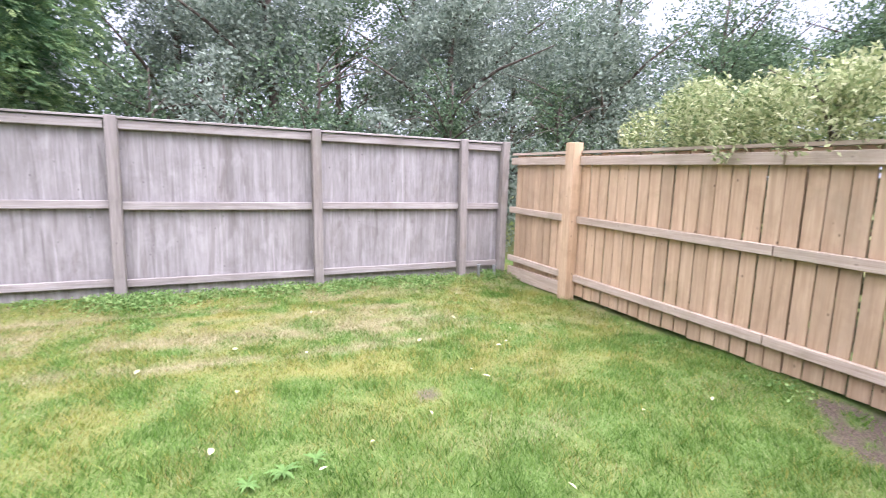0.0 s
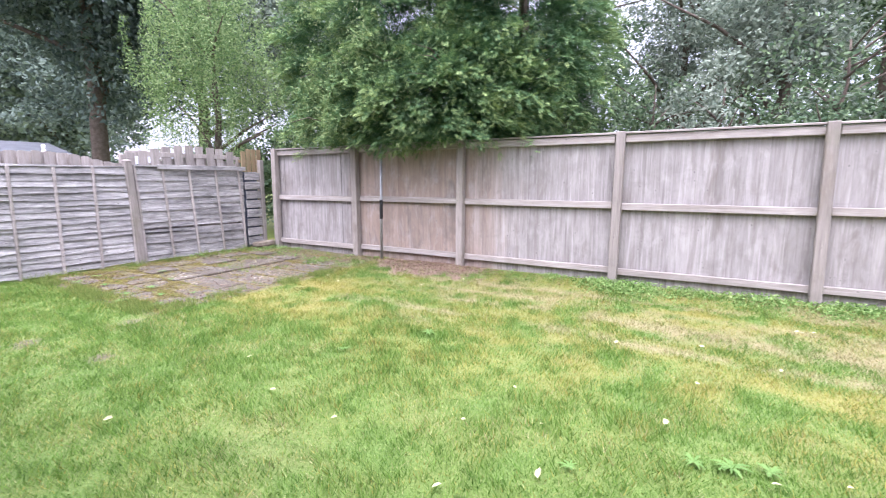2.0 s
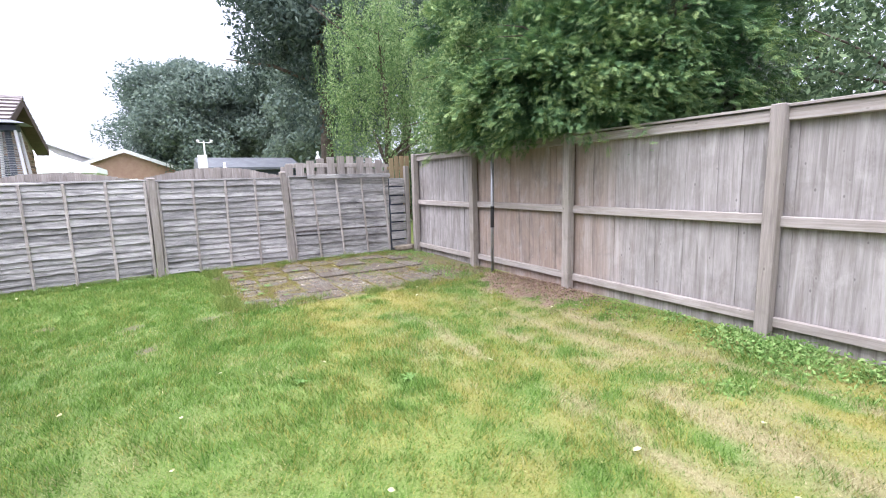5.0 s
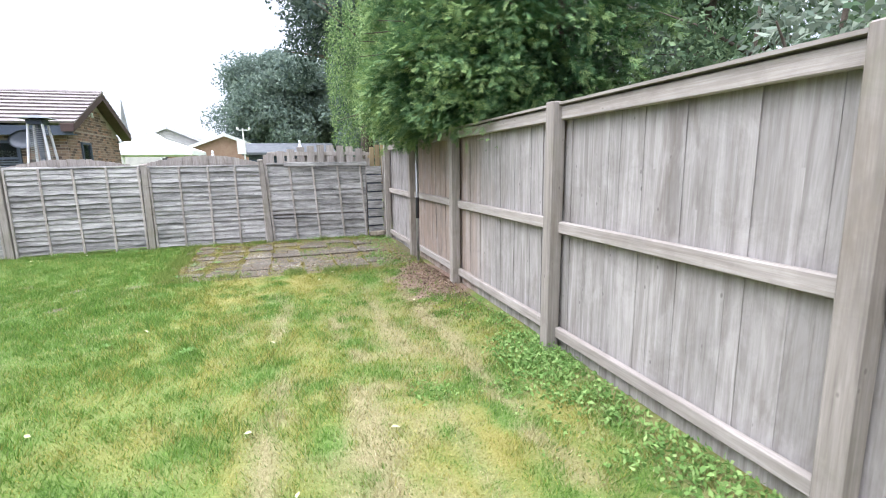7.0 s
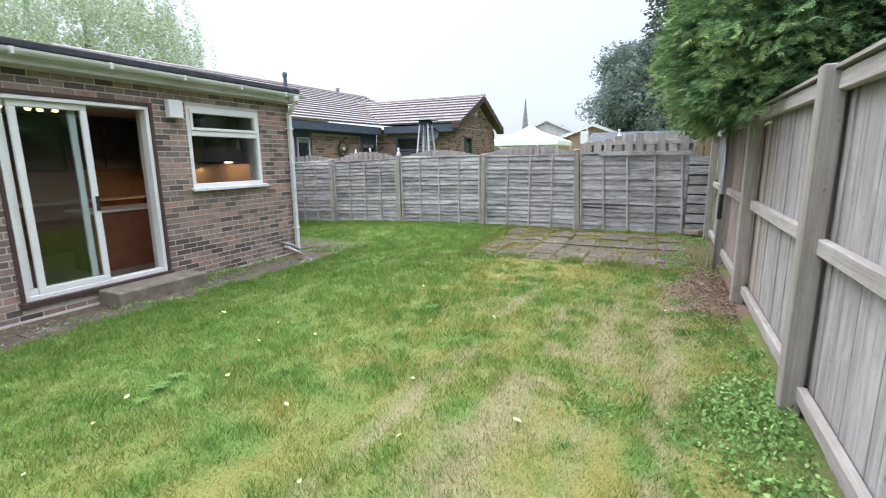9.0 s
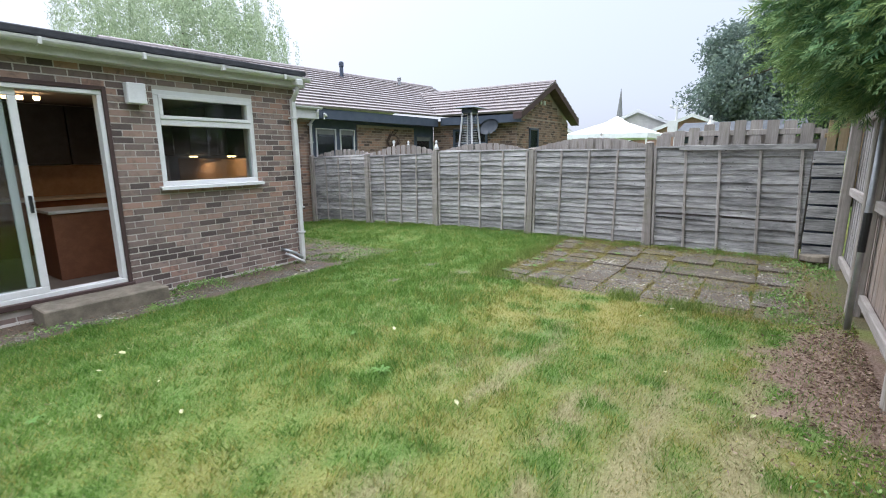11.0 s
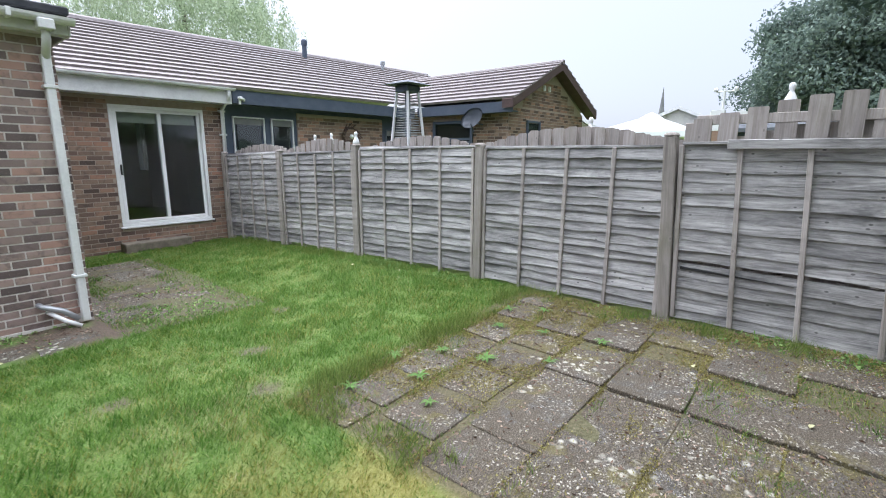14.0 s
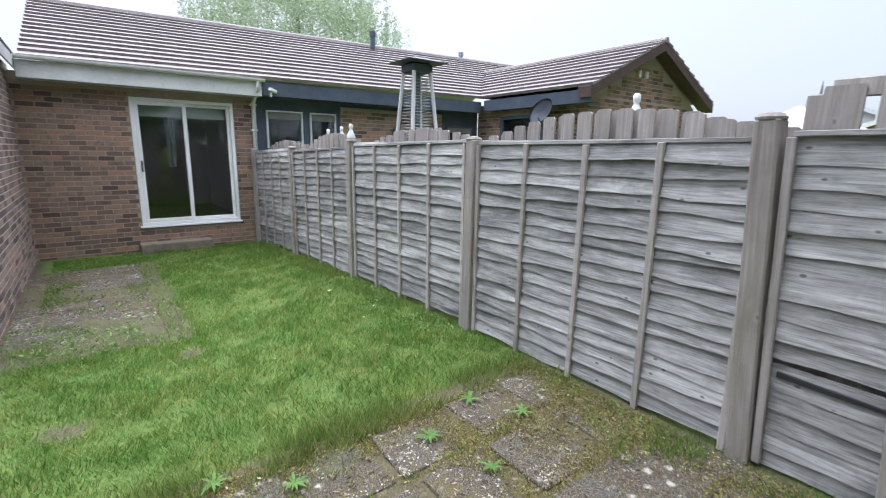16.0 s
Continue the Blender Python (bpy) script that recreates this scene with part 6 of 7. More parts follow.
for i in range(7):
    x, y = -14.6 + 0.95 * i, 9.2 - 0.25 * i + rt.uniform(-0.3, 0.3)
    rng = np.random.default_rng(350 + i)
    s = empty("shrub", "leafy green garden shrub beyond the fence corner", "shrub", "shrubs beyond the corner")
    part("stem", trunk_mesh("stem", (x, y, 0), (x + 0.1, y, 2.2), 0.05, 0.012, 10, 170 + i), None, s)
    cs = crown_centres(rng, (x, y, 1.45), (0.9, 0.8, 1.3), 36, 0.2)
    pts = clump_points(rng, cs, 0.36 * rng.uniform(0.6, 1.4, (36, 1)) * np.ones((36, 3)), 90)
    part("foliage", leaf_mesh("foliage", pts[pts[:, 2] > 0.1], 0.12, 0.06, M_LEAF_DARK, rng, 0.0), None, s)

# low wooded skyline
rng = np.random.default_rng(90)
n = 9000
ang = rng.uniform(math.radians(120), math.radians(262), n)
rad = rng.uniform(190, 240, n)
zz = rng.uniform(0, 1, n) * (9 + 4 * np.sin(ang * 23) + 2 * np.sin(ang * 61))
ob = new("distant_woods", leaf_mesh("distant_woods", np.stack([rad * np.cos(ang), rad * np.sin(ang), zz], axis=1), 4.0, 2.6, M_LEAF_FAR_HAZE, rng, 0.0))
tagged(ob, "low wooded hills on the skyline", "woods", kind="stuff")

# ------------------------------------------------------------------ far houses and garden buildings


def gable_house(label, cx, cy, w, d, eave, peak, wall_m, turn, roof_m):
    """A small house whose gable faces along its own +x."""
    h = empty("house", label, "house")
    bm = bmesh.new()
    prism(bm, [(-w / 2, 0), (w / 2, 0), (w / 2, eave), (0, peak - 0.12), (-w / 2, eave)], -d, 0.0, "x")
    part("wall", bm, wall_m, h)
    for s in (-1, 1):
        bm = bmesh.new()
        prism(bm, [(s * (w / 2 + 0.35), eave - 0.15), (s * (w / 2 + 0.35), eave + 0.0), (0, peak + 0.05), (0, peak - 0.1)], -d, 0.25, "x")
        part("roof", bm, roof_m, h)
        bm = bmesh.new()
        prism(bm, [(s * (w / 2 + 0.37), eave - 0.26), (s * (w / 2 + 0.37), eave + 0.0), (0, peak + 0.05), (0, peak - 0.22)], 0.26, 0.32, "x")
        part("barge_board", bm, M_WHITE, h, "white barge board")
    bm = bmesh.new()
    box(bm, 0.005, 0.06, -0.7, 0.7, eave - 1.5, eave - 0.4, 0.01)
    wdw = part("window", bm, M_WHITE, h)
    bm = bmesh.new()
    box(bm, 0.061, 0.07, -0.6, 0.6, eave - 1.4, eave - 0.5, 0)
    # solid black instead of glass, the dark interior painted on
    part("pane", bm, M_BLACK, wdw)
    h.matrix_basis = pose(cx, cy, 0, 0, 0, turn)
    return h


gable_house("distant brick bungalow with a white-trimmed gable", -40.5, -0.9, 8.2, 9.0, 2.7, 4.4, M_FARBRICK, 8, M_SHEDFELT)
gable_house("distant pale rendered bungalow with a grey roof", -45.0, -5.9, 8.6, 10.0, 3.3, 5.3, M_RENDER, 8, M_SHEDFELT)
gable_house("distant bungalow with a grey tiled roof", -34.0, -9.5, 9.0, 10.0, 2.6, 4.1, M_RENDER, 80, M_TILE)
shed = empty("shed", "garden shed with a low grey felt roof", "shed")
boxed("wall", (-18.2, -15.4, 2.6, 5.3, 0.0, 2.03), M_DARKTRIM, shed)
bm = bmesh.new()
prism(bm, [(-18.4, 2.12), (-16.8, 2.50), (-15.2, 2.12), (-15.2, 2.04), (-18.4, 2.04)], 2.4, 5.5, "y")
part("roof", bm, M_SHEDFELT, shed)
gaz = empty("gazebo", "white canvas garden gazebo with a pointed roof", "gazebo")
ZX, ZY, ZR, ZE = -32.0, -4.0, 2.5, 2.75
bm = bmesh.new()
bmesh.ops.create_cone(bm, cap_ends=False, segments=4, radius1=ZR * 1.414, radius2=0.5, depth=0.85, matrix=pose(ZX, ZY, ZE + 0.425, 0, 0, 45))
part("canopy", bm, M_CANVAS, gaz)
bm = bmesh.new()
bmesh.ops.create_cone(bm, cap_ends=True, segments=4, radius1=0.75, radius2=0.05, depth=0.35, matrix=pose(ZX, ZY, ZE + 0.98, 0, 0, 45))
part("crown_vent", bm, M_CANVAS, gaz)
for dims in ((ZX - ZR, ZX + ZR, ZY - ZR - 0.02, ZY - ZR, ZE - 0.3, ZE), (ZX - ZR, ZX + ZR, ZY + ZR, ZY + ZR + 0.02, ZE - 0.3, ZE), (ZX - ZR - 0.02, ZX - ZR, ZY - ZR, ZY + ZR, ZE - 0.3, ZE), (ZX + ZR, ZX + ZR + 0.02, ZY - ZR, ZY + ZR, ZE - 0.3, ZE)):
    boxed("valance", dims, M_CANVAS, gaz, bevel=0)
for sx in (-1, 1):
    for sy in (-1, 1):
        boxed("leg", (ZX + sx * (ZR - 0.08) - 0.05, ZX + sx * (ZR - 0.08) + 0.05, ZY + sy * (ZR - 0.08) - 0.05, ZY + sy * (ZR - 0.08) + 0.05, 0, ZE), M_WHITE, gaz)
mast = empty("weather_mast", "white weather vane mast with small instruments", "mast")
bm = bmesh.new()
tube(bm, [(-14.5, 2.55, 0), (-14.5, 2.55, 2.85)], 0.025, 8)
part("pole", bm, M_WHITE, mast)
bm = bmesh.new()
tube(bm, [(-14.5, 2.40, 2.80), (-14.5, 2.75, 2.80)], 0.015, 6)
part("arm", bm, M_WHITE, mast)
for yy in (2.40, 2.75):
    bm = bmesh.new()
    lathe(bm, [(0.03, 0), (0.045, 0.04), (0.03, 0.08)], (-14.5, yy, 2.80), 10)
    part("cup", bm, M_WHITE, mast)
boxed("box", (-14.55, -14.45, 2.35, 2.6, 2.05, 2.45), M_WHITE, mast)
spire = empty("church_spire", "slender dark church spire on the skyline", "spire")
bm = bmesh.new()
bmesh.ops.create_cone(bm, cap_ends=True, segments=8, radius1=2.6, radius2=0.1, depth=24, matrix=pose(-290, -76, 26))
part("steeple", bm, M_STONE, spire)
boxed("tower", (-293, -287, -79, -73, 0, 14), M_STONE, spire)

# ------------------------------------------------------------------ small things in the garden
pole = empty("metal_pole", "grey galvanised pole standing against the fence", "pole")
bm = bmesh.new()
tube(bm, [(-4.90, 5.67, 0.06), (-4.885, 5.685, 2.05)], 0.024, 10)
part("tube", bm, M_GALV, pole, smooth=True)
bm = bmesh.new()
tube(bm, [(-4.895, 5.675, 0.80), (-4.892, 5.678, 1.12)], 0.028, 10)
part("sleeve", bm, M_BLACK, pole, "black plastic sleeve")
for x, h in ((3.22, 0.22), (3.48, 0.20)):
    bm = bmesh.new()
    lathe(bm, [(0.02, 0), (0.02, h - 0.06), (0.027, h - 0.06), (0.027, h)], (x, 5.62, 0.06), 10)
    tagged(part("pipe_stub", bm, M_GALV), "short pale grey pipe standing out of the ground", "pipe", "pipe stubs by the corner")

bm = bmesh.new()
prism(bm, [(0, 0), (0.32, 0.04), (0.42, 0.16), (0.30, 0.30), (0.05, 0.26), (-0.05, 0.1)], 0.0, 0.09, "z")
bmesh.ops.bevel(bm, geom=bm.edges[:], offset=0.015, segments=1, affect="EDGES")
rub = part("rubble_slab", bm, M_CONC)
rub.matrix_basis = pose(-7.9, 5.40, float(gz(-7.7, 5.5)) + 0.02, 4, -6, 12)
tagged(rub, "broken piece of concrete by the fence corner", "rubble")

# fallen leaves
bm = bmesh.new()
for sgn in (-1, 1):
    a = [bm.verts.new(v) for v in ((0, -0.032, 0.002), (0, 0.0, 0.0), (0, 0.036, 0.004), (sgn * 0.019, 0.012, 0.010), (sgn * 0.017, -0.014, 0.009))]
    bm.faces.new(a if sgn > 0 else a[::-1])
fl_mesh = to_mesh("fallen_leaf", bm, M_FALLEN)
rf = random.Random(33)
for k in range(64):
    x, y = rf.uniform(-3.4, 3.4), rf.uniform(0.6, 5.2)
    if rf.random() < 0.25:
        x, y = rf.uniform(-7.8, -3.4), rf.uniform(-0.5, 4.6)
    lf = part("fallen_leaf", fl_mesh, None)
    sc = rf.uniform(0.45, 0.95)
    lf.matrix_basis = pose(x, y, float(gz(x, y)) + 0.035, rf.uniform(-25, 25), rf.uniform(-25, 25), rf.uniform(0, 360)) @ Matrix.Scale(sc, 4)
    tagged(lf, "small pale yellow fallen leaf on the grass", "leaf", "fallen leaves on the lawn")


def rosette(name, label, x, y, n, ln, seed):
    """A flat weed with long toothed leaves round its heart."""
    r = random.Random(seed)
    w = empty(name, label, "weed", "weeds in the lawn")
    for k in range(n):
        a = 6.283 * k / n + r.uniform(-0.25, 0.25)
        l = ln * r.uniform(0.35, 1.0)
        bm = bmesh.new()
        lft, rgt = [], []
        for i in range(8):
            u = i / 7
            wd = 0.105 * l * math.sin(math.pi * min(1, u * 0.92 + 0.05)) * (0.7 if i % 2 else 1.15)
            z = 0.012 + 0.25 * l * math.sin(math.pi * u * 0.8) * 0.6
            lft.append(bm.verts.new((u * l, wd, z + wd * 0.3)))
            rgt.append(bm.verts.new((u * l, -wd, z + wd * 0.3)))
        for i in range(7):
            bm.faces.new((lft[i], rgt[i], rgt[i + 1], lft[i + 1]))
        ob = part("leaf", bm, M_WEED, w)
        tn = ob.data.attributes.new("tone", "FLOAT", "POINT")
        tn.data.foreach_set("value", [0.0 + 0.25 * r.random()] * len(ob.data.vertices))
        ob.matrix_basis = pose(x, y, float(gz(x, y)) + 0.01, 0, 0, math.degrees(a))


for k, (x, y, n, ln) in enumerate(((0.14, 1.95, 14, 0.13), (-0.02, 1.90, 9, 0.10), (0.30, 2.00, 9, 0.10), (-0.55, 1.6, 9, 0.09), (-6.3, 2.62, 10, 0.13), (-5.75, 2.45, 9, 0.12), (-7.1, 3.2, 8, 0.12), (-6.9, 2.35, 9, 0.13), (-2.2, 2.9, 8, 0.12), (-2.6, 2.2, 8, 0.11), (-6.2, 2.27, 8, 0.11), (-5.55, 2.72, 8, 0.10), (-7.0, 2.74, 8, 0.11), (-6.55, 3.02, 7, 0.10), (-7.45, 2.5, 8, 0.11), (-5.35, 2.2, 7, 0.11), (-7.3, 2.2, 7, 0.12), (-5.9, 2.06, 8, 0.12))):
    rosette("weed", "green dandelion-like weed with toothed leaves", x, y, n + 5, ln * 0.8, 700 + k)

# weeds along the fences and the house, and between the slabs
rng = np.random.default_rng(123)


def scatter(n, x0, x1, y0, y1):
    return np.stack([rng.uniform(x0, x1, n), rng.uniform(y0, y1, n)], axis=1)


wp = np.concatenate([scatter(30000, -2.6, 3.6, 4.5, 5.78), scatter(2600, -7.7, -5.0, 5.1, 5.75), scatter(1800, 3.3, 3.72, -0.5, 5.7), scatter(2200, -8.0, -7.7, -0.5, 5.4), scatter(1500, -4.6, -2.2, -1.25, -0.95), scatter(2600, -4.6, 1.0, -0.95, -0.34), scatter(1500, -6.2, -4.8, -1.9, -0.3)])
den = wob(wp[:, 0], wp[:, 1] * 1.5, 2.3, 0.7) + 0.6 * wob(wp[:, 0], wp[:, 1], 7.0, 1.9)
edge = np.where((wp[:, 1] > 4.4) & (wp[:, 0] > -3), smooth01(wp[:, 1], 4.95, 5.70) * 1.6 - 1.0, 0.0)
mk = (den * 0.8 + edge + rng.normal(size=len(wp)) * 0.35) > 0.36
wp = wp[mk]
tall = np.clip(den[mk] * 0.6 + edge[mk] + 0.4, 0.15, 1.2)
wz = gz(wp[:, 0], wp[:, 1]) + rng.uniform(0.010, 0.058, len(wp)) * tall
P3 = np.stack([wp[:, 0], wp[:, 1], wz], axis=1)
ob = new("weeds", leaf_mesh("weeds", P3, 0.040, 0.019, M_WEED, rng, 0.1, np.array([[0, 0, 0.5]])))
tagged(ob, "low leafy weeds growing along fences and walls", "weeds", kind="stuff")

rng = np.random.default_rng(321)
lp = np.concatenate([np.stack([rng.normal(-3.9, 0.75, 4200), 5.75 - np.abs(rng.normal(0, 0.30, 4200))], axis=1), scatter(3400, -8.0, -5.1, 2.1, 5.6), scatter(900, -6.0, -4.8, -4.0, -0.8), scatter(1500, -4.7, 1.0, -1.22, -0.6)])
lp = lp[(lp[:, 1] < 5.74)]
lz = gz(lp[:, 0], lp[:, 1]) + rng.uniform(0.012, 0.028, len(lp))
ob = new("litter", leaf_mesh("litter", np.stack([lp[:, 0], lp[:, 1], lz], axis=1), 0.030, 0.011, M_LITTER, rng, 0.0, spread=np.array([1.0, 1.0, 0.22])))
tagged(ob, "reddish bark chips and dead leaf litter on bare ground", "litter", kind="stuff")

# ------------------------------------------------------------------ paving
patio = tagged(new("patio"), "worn concrete paving slabs with lichen and moss", "paving", kind="structure")


def slab(x0, x1, y0, y1, z, seed, owner):
    r = random.Random(seed)
    bm = bmesh.new()
    j = lambda: r.uniform(-0.012, 0.012)
    prism(bm, [(x0 + j(), y0 + j()), (x1 + j(), y0 + j()), (x1 + j(), y1 + j()), (x0 + j(), y1 + j())], -0.05, 0.0, "z")
    bmesh.ops.bevel(bm, geom=[e for e in bm.edges if abs(e.verts[0].co.z - e.verts[1].co.z) > 0.01], offset=r.uniform(0.005, 0.022), segments=1, affect="EDGES")
    bmesh.ops.bevel(bm, geom=[e for e in bm.edges if all(v.co.z > -0.01 for v in e.verts)], offset=0.005, segments=1, affect="EDGES")
    ob = part("slab", bm, M_SLAB, owner)
    cx, cy = (x0 + x1) / 2, (y0 + y1) / 2
    ob.matrix_basis = Matrix.Translation((cx, cy, z)) @ pose(0, 0, 0, r.uniform(-0.18, 0.18), r.uniform(-0.18, 0.18), r.uniform(-0.4, 0.4)) @ Matrix.Translation((-cx, -cy, 0))


YS = (2.12, 2.55, 3.02, 3.46, 3.95, 4.46, 4.97, 5.46)
for i, (y0, y1) in enumerate(zip(YS, YS[1:])):
    x = -8.0
    k = 0
    stop = (-5.0, -5.05, -5.1, -5.15, -5.2, -5.35, -5.3)[i]
    widths = (0.62, 0.92, 0.62, 0.92) if i % 2 else (0.92, 0.62, 0.92, 0.62)
    gap = 0.002
    if i < 2:
        widths, gap = ((0.44, 0.50, 0.40, 0.48) if i else (0.46, 0.41, 0.52, 0.43)), 0.032
    while x < stop - 0.25:
        w = min(widths[k % 4], stop - x)
        slab(x + gap, x + w - gap, y0 + gap, y1 - gap, float(gz((x + x + w) / 2, (y0 + y1) / 2)) + 0.007 + 0.002 * (k % 2), 40 * i + k, patio)
        x += w
        k += 1
# moss and small dry growth that fills the joints and creeps over the slabs
rng = np.random.default_rng(808)
mx_, my_ = rng.uniform(-8.0, -4.95, 260000), rng.uniform(2.02, 5.5, 260000)
near_y = np.min(np.abs(my_[:, None] - np.array(YS)[None, :]), axis=1)
first = smooth01(-my_, -3.15, -2.7)
creep = wob(mx_, my_, 3.4, 12.0) + 0.5 * wob(mx_, my_, 11.0, 13.0)
band = np.where(my_ < 3.05, 0.075, 0.026) * (1.0 + 0.9 * np.clip(creep, -0.8, 1.2))
edge_m = smooth01(mx_, -5.25, -5.0) + smooth01(-mx_, 7.6, 7.9) + smooth01(-my_, -2.25, -2.1)
chance_m = np.clip(np.where(near_y < band, 0.8, 0.0) + 0.75 * edge_m * (creep > -0.3) + 0.60 * first * (creep > 0.30) + 0.45 * (creep > 0.85) + 0.07, 0, 1)
mk = rng.uniform(0, 1, len(mx_)) < chance_m * smooth01(wob(mx_, my_, 6.0, 14.0), -1.0, 0.2)
mp = np.stack([mx_[mk], my_[mk], gz(mx_[mk], my_[mk]) + 0.006 + rng.uniform(0.0, 0.012, mk.sum())], axis=1)
ob = new("moss", leaf_mesh("moss", mp, 0.013, 0.006, M_MOSS, rng, 0.0, np.array([[0, 0, 0.5]])))
tagged(ob, "golden green moss and dry growth between the paving slabs", "moss", kind="stuff")
patio_2 = tagged(new("patio_strip"), "small area of sunken paving slabs beside the house", "paving", kind="structure")
for i in range(5):
    for k in range(2):
        if (i, k) in ((4, 1),):
            continue
        slab(-4.80 - 0.6 * (k + 1) + 0.01, -4.80 - 0.6 * k - 0.01, -4.0 + 0.68 * i, -4.0 + 0.68 * (i + 1) - 0.02, float(gz(-5.4, -3.6 + 0.68 * i)) + 0.002, 900 + 10 * i + k, patio_2)

path_h = tagged(new("house_path"), "narrow path of dirty sunken slabs along the house wall", "path", kind="structure")
for k in range(12):
    xk = -4.7 + 0.5 * k
    slab(xk + 0.012, xk + 0.488, -0.835, -0.42, float(gz(xk + 0.25, -0.62)) + 0.003, 1200 + k, path_h)

# ------------------------------------------------------------------ grass
rng = np.random.default_rng(2024)
N = 880000
bx_, by_ = rng.uniform(-8.05, 3.75, N), rng.uniform(-4.95, 5.72, N)
keep = (by_ > -0.43 + 0.09 * wob(bx_, by_, 6.0, 3.0)) | (bx_ < WING_X)
keep &= ~((bx_ < WING_X) & (by_ < -1.2) & (bx_ > -5.0))
straw, soil, bark, moss = lawn_masks(bx_, by_)
on_slab = ((bx_ < -5.1) & (by_ > 2.08) & (by_ < 5.45) & (bx_ > -8.0)) | ((bx_ < -4.8) & (bx_ > -6.0) & (by_ < -0.62) & (by_ > -4.0))
chance = (1 - 0.93 * np.clip(soil + 0.85 * bark, 0, 1)) * np.where(on_slab, 0.0, 1.0) * (1 - 0.12 * straw)
gappy = on_slab & (by_ > 2) & (by_ < 2.99) & (np.abs(((by_ - 2.05) % 0.47) - 0.235) > 0.19)
seam = gappy & (rng.uniform(0, 1, N) < 0.6) & (wob(bx_, by_, 5.0, 7.0) > -0.1) | on_slab & ((np.abs(((by_ - 2.05) % 0.49) - 0.245) > 0.225) & (wob(bx_, by_, 4.0, 5.0) > 0.15) | (wob(bx_, by_, 3.3, 9.0) > 0.70) & (rng.uniform(0, 1, N) < 0.7))
rag = on_slab & (bx_ > -5.1 - 0.35 * np.clip(wob(bx_, by_, 5.0, 4.0), 0, 1)) | on_slab & (by_ < 2.12 + 0.45 * np.clip(wob(bx_, by_, 4.2, 2.5), 0, 1)) & (by_ > 2.0)
rag = rag | on_slab & (bx_ < -7.75 + 0.2 * wob(bx_, by_, 6.0, 1.0)) & (by_ > 2)
chance = np.where(seam | rag, 0.6, chance)
keep &= rng.uniform(0, 1, N) < chance
bx_, by_, straw, soil, bark, moss = (a[keep] for a in (bx_, by_, straw, soil, bark, moss))
N = len(bx_)
lush = np.clip(0.45 + 0.12 * wob(bx_, by_, 2.4, 6.0) + 0.32 * wob(bx_, by_, 8.5, 1.0) + 0.35 * wob(bx_, by_, 19.0, 4.0), 0, 1.4) * (1 - 0.6 * straw)
hgt = (0.02 + 0.05 * lush * rng.uniform(0.4, 1.3, N)) * (1 - 0.4 * moss)
hgt = np.where(rng.uniform(0, 1, N) < 0.02, hgt * 1.8, hgt)
az = rng.uniform(0, 2 * np.pi, N) * 0.85 + 2.0 * wob(bx_, by_, 1.7, 2.2)
lean = rng.uniform(0.2, 1.1, N)
wd = rng.uniform(0.0016, 0.0036, N)
side = rng.uniform(0, 2 * np.pi, N)
b0 = np.stack([bx_, by_, gz(bx_, by_) - 0.004], axis=1)
sv = np.stack([np.cos(side), np.sin(side), np.zeros(N)], axis=1) * wd[:, None]
tip = b0 + np.stack([np.cos(az) * lean * hgt, np.sin(az) * lean * hgt, hgt], axis=1)
gv = np.stack([b0 - sv, b0 + sv, tip], axis=1).reshape(-1, 3)
gf = np.arange(N * 3).reshape(N, 3)
r3 = lambda a: np.repeat(a, 3)
tone = np.clip(rng.uniform(0, 1, N) * 0.85 + 0.14 * (0.7 - lush) + 0.08, 0, 1)
straw = np.where(rng.uniform(0, 1, N) < straw * 1.05, rng.uniform(0.6, 0.95, N), 0.15 * straw)
moss = np.where(rng.uniform(0, 1, N) < moss * 1.1, rng.uniform(0.5, 0.9, N), 0.15 * moss)
n2 = 26000
ex = np.concatenate([rng.uniform(-8.0, -7.72, n2 // 2), rng.uniform(-5.25, -4.95, n2 // 4), rng.uniform(-7.9, -5.0, n2 // 4)])
ey = np.concatenate([rng.uniform(-4.6, 5.3, n2 // 2), rng.uniform(2.0, 5.3, n2 // 4), rng.uniform(1.88, 2.15, n2 // 4)])
kk = wob(ex, ey, 6.5, 8.0) + rng.normal(size=n2) * 0.3 > 0.25
ex, ey = ex[kk], ey[kk]
n2 = len(ex)
eh = rng.uniform(0.04, 0.13, n2)
ea, es = rng.uniform(0, 6.283, n2), rng.uniform(0, 6.283, n2)
e0 = np.stack([ex, ey, gz(ex, ey) - 0.004], axis=1)
ew = np.stack([np.cos(es), np.sin(es), np.zeros(n2)], axis=1) * rng.uniform(0.0018, 0.0036, n2)[:, None]
el = rng.uniform(0.15, 0.9, n2)
et = e0 + np.stack([np.cos(ea) * el * eh, np.sin(ea) * el * eh, eh], axis=1)
gv = np.concatenate([gv, np.stack([e0 - ew, e0 + ew, et], axis=1).reshape(-1, 3)])
gf = np.arange(len(gv)).reshape(-1, 3)
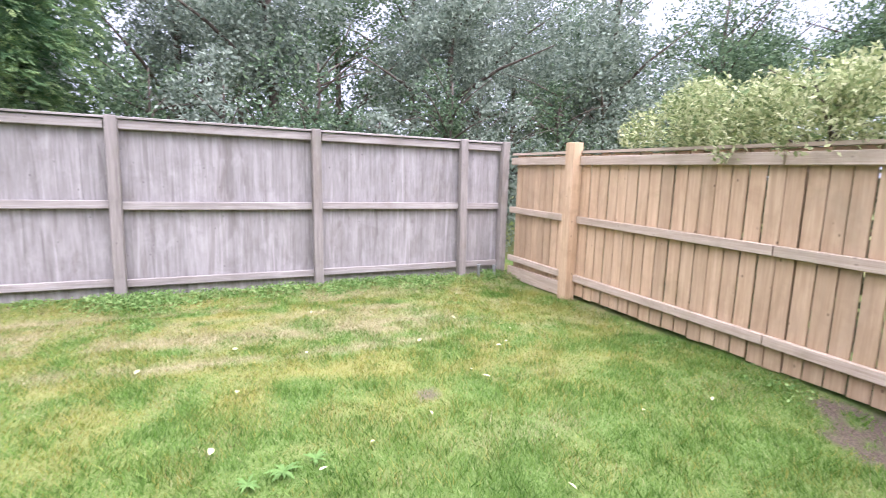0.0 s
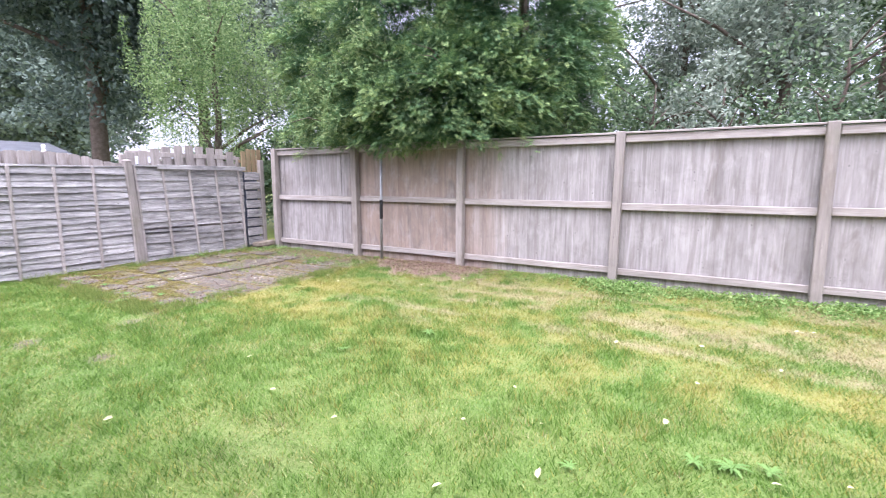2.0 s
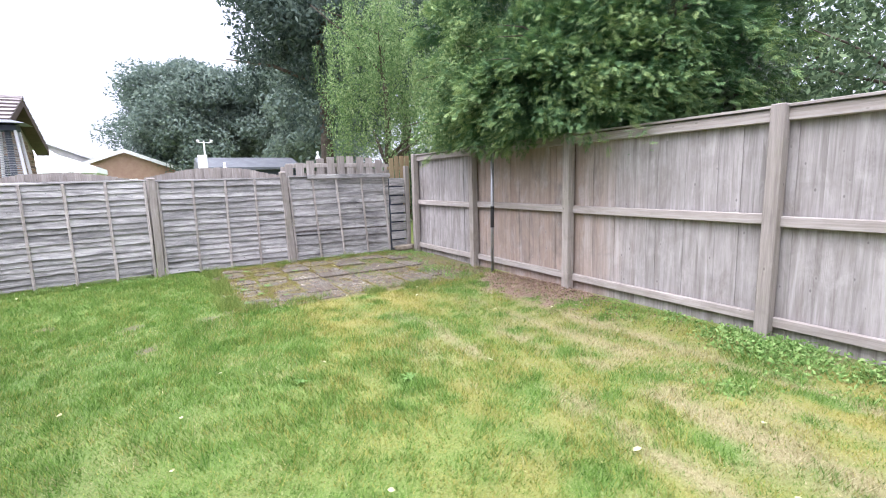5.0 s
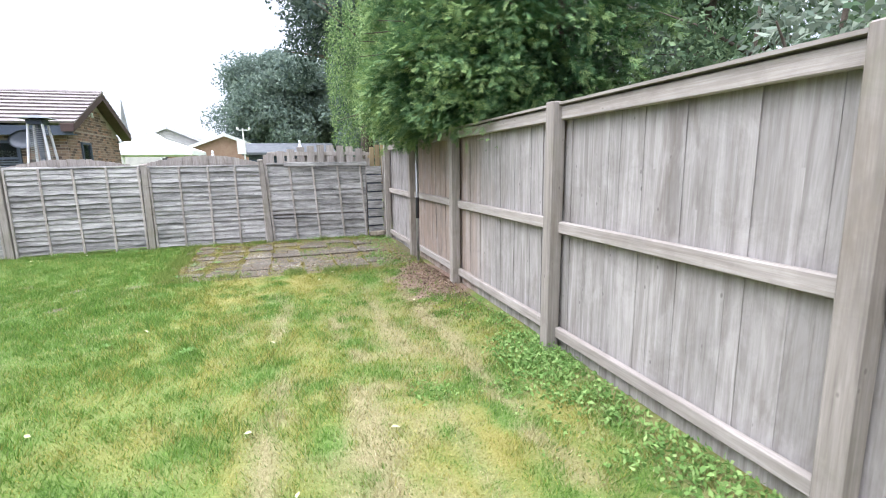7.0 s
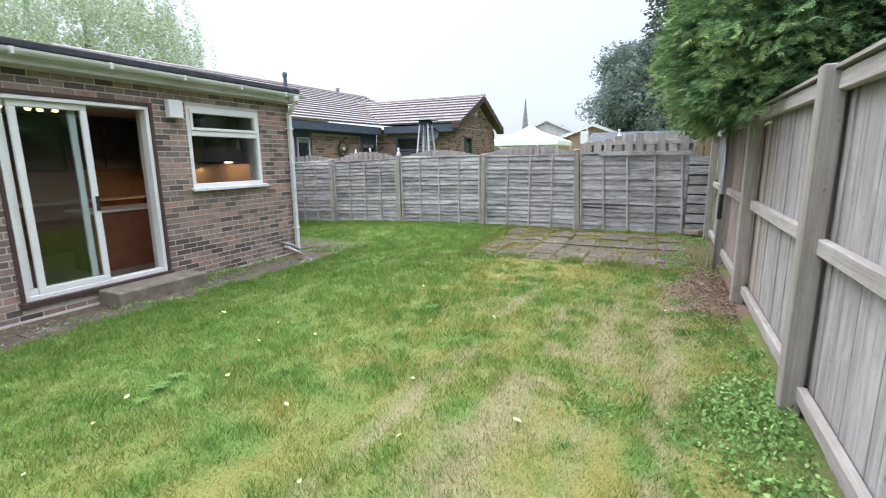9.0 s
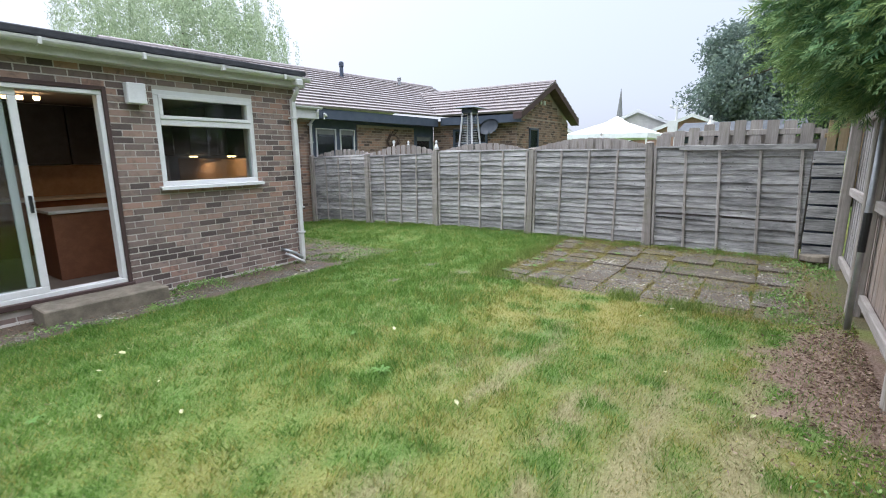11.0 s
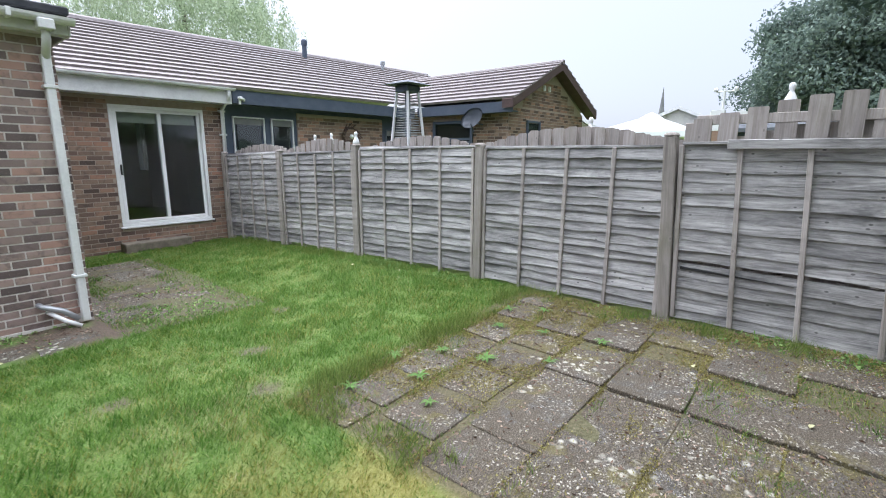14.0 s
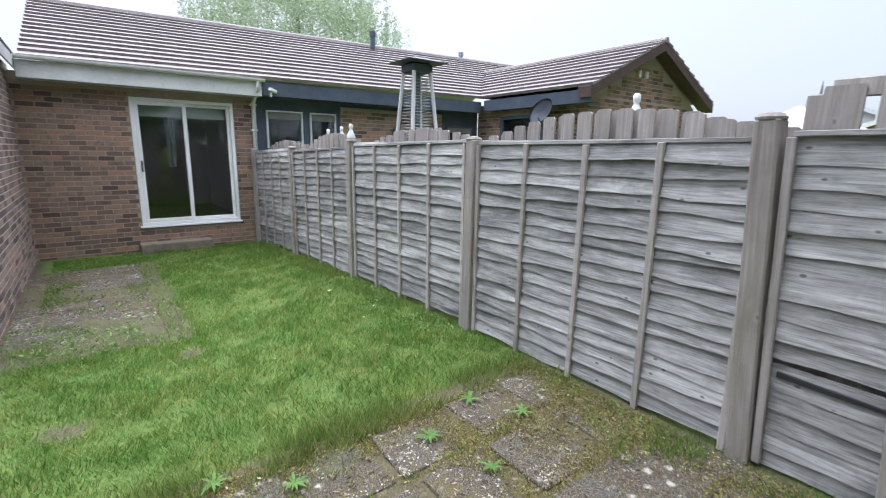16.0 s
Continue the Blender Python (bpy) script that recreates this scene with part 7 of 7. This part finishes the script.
zer = np.zeros(n2)
tone = np.concatenate([tone, rng.uniform(0.1, 0.9, n2)])
straw, soil, bark, moss = (np.concatenate([arr, zer + v]) for arr, v in ((straw, 0.12), (soil, 0), (bark, 0), (moss, 0.15)))
ob = new("grass", np_mesh("grass", gv, gf, M_BLADE, {"tone": r3(tone), "straw": r3(np.clip(straw + (tone > 0.93) * 0.5, 0, 1)), "soil": r3(soil * 0), "bark": r3(bark * 0), "moss": r3(moss)}))
tagged(ob, "short uneven lawn grass with straw-coloured blades", "grass", kind="stuff")

# ------------------------------------------------------------------ brick pieces
brick_wall(wall_wing, WALL_Y, WING_X, 1.6, -0.35, 2.62, [(DOOR1[0] - 0.045, DOOR1[1] + 0.045, -0.02, DOOR1[3] + 0.04), (WIN1[0] - 0.002, WIN1[1] + 0.002, WIN1[2] - 0.02, WIN1[3] + 0.01)], M_BRICK, "x", 1, 290)
brick_wall(wall_side, WING_X, SET_Y, WALL_Y, -0.35, 2.62, [], M_BRICK, "y", -1, 60)
brick_wall(wall_back, SET_Y, -8.16, WING_X - 0.01, -0.35, 2.5, [(DOOR2[0] - 0.01, DOOR2[1] + 0.01, DOOR2[2] - 0.03, DOOR2[3] + 0.01)], M_BRICK_OR, "x", 1, 290)
brick_wall(neigh, GX1, NWALL, GY0 - 0.02, 1.0, 2.72, [(-4.28, -2.92, 1.4, 2.42)], M_BRICK_OR, "y", 1, 0)
brick_wall(neigh, NWALL + 0.05, -12.45, -9.85, 1.3, 2.45, [], M_BRICK_OR, "x", 1, 0)
brick_wall(neigh, GY0, GX0, GX1, 1.3, 2.72, [(-15.15, -14.45, 1.5, 2.42)], M_BRICK_OR, "x", 1, 0)
for z in np.arange(2.74, 3.72, PITCH_Z * 3):
    half_w = (GPK - 0.06 - z - PITCH_Z * 3) / (GPK - 2.72) * (GX1 - GX0) / 2
    if half_w > 0.2:
        brick_wall(neigh, GY0, GR - half_w, GR + half_w, z, z + PITCH_Z * 3, [], M_BRICK_OR, "x", 1, 0)
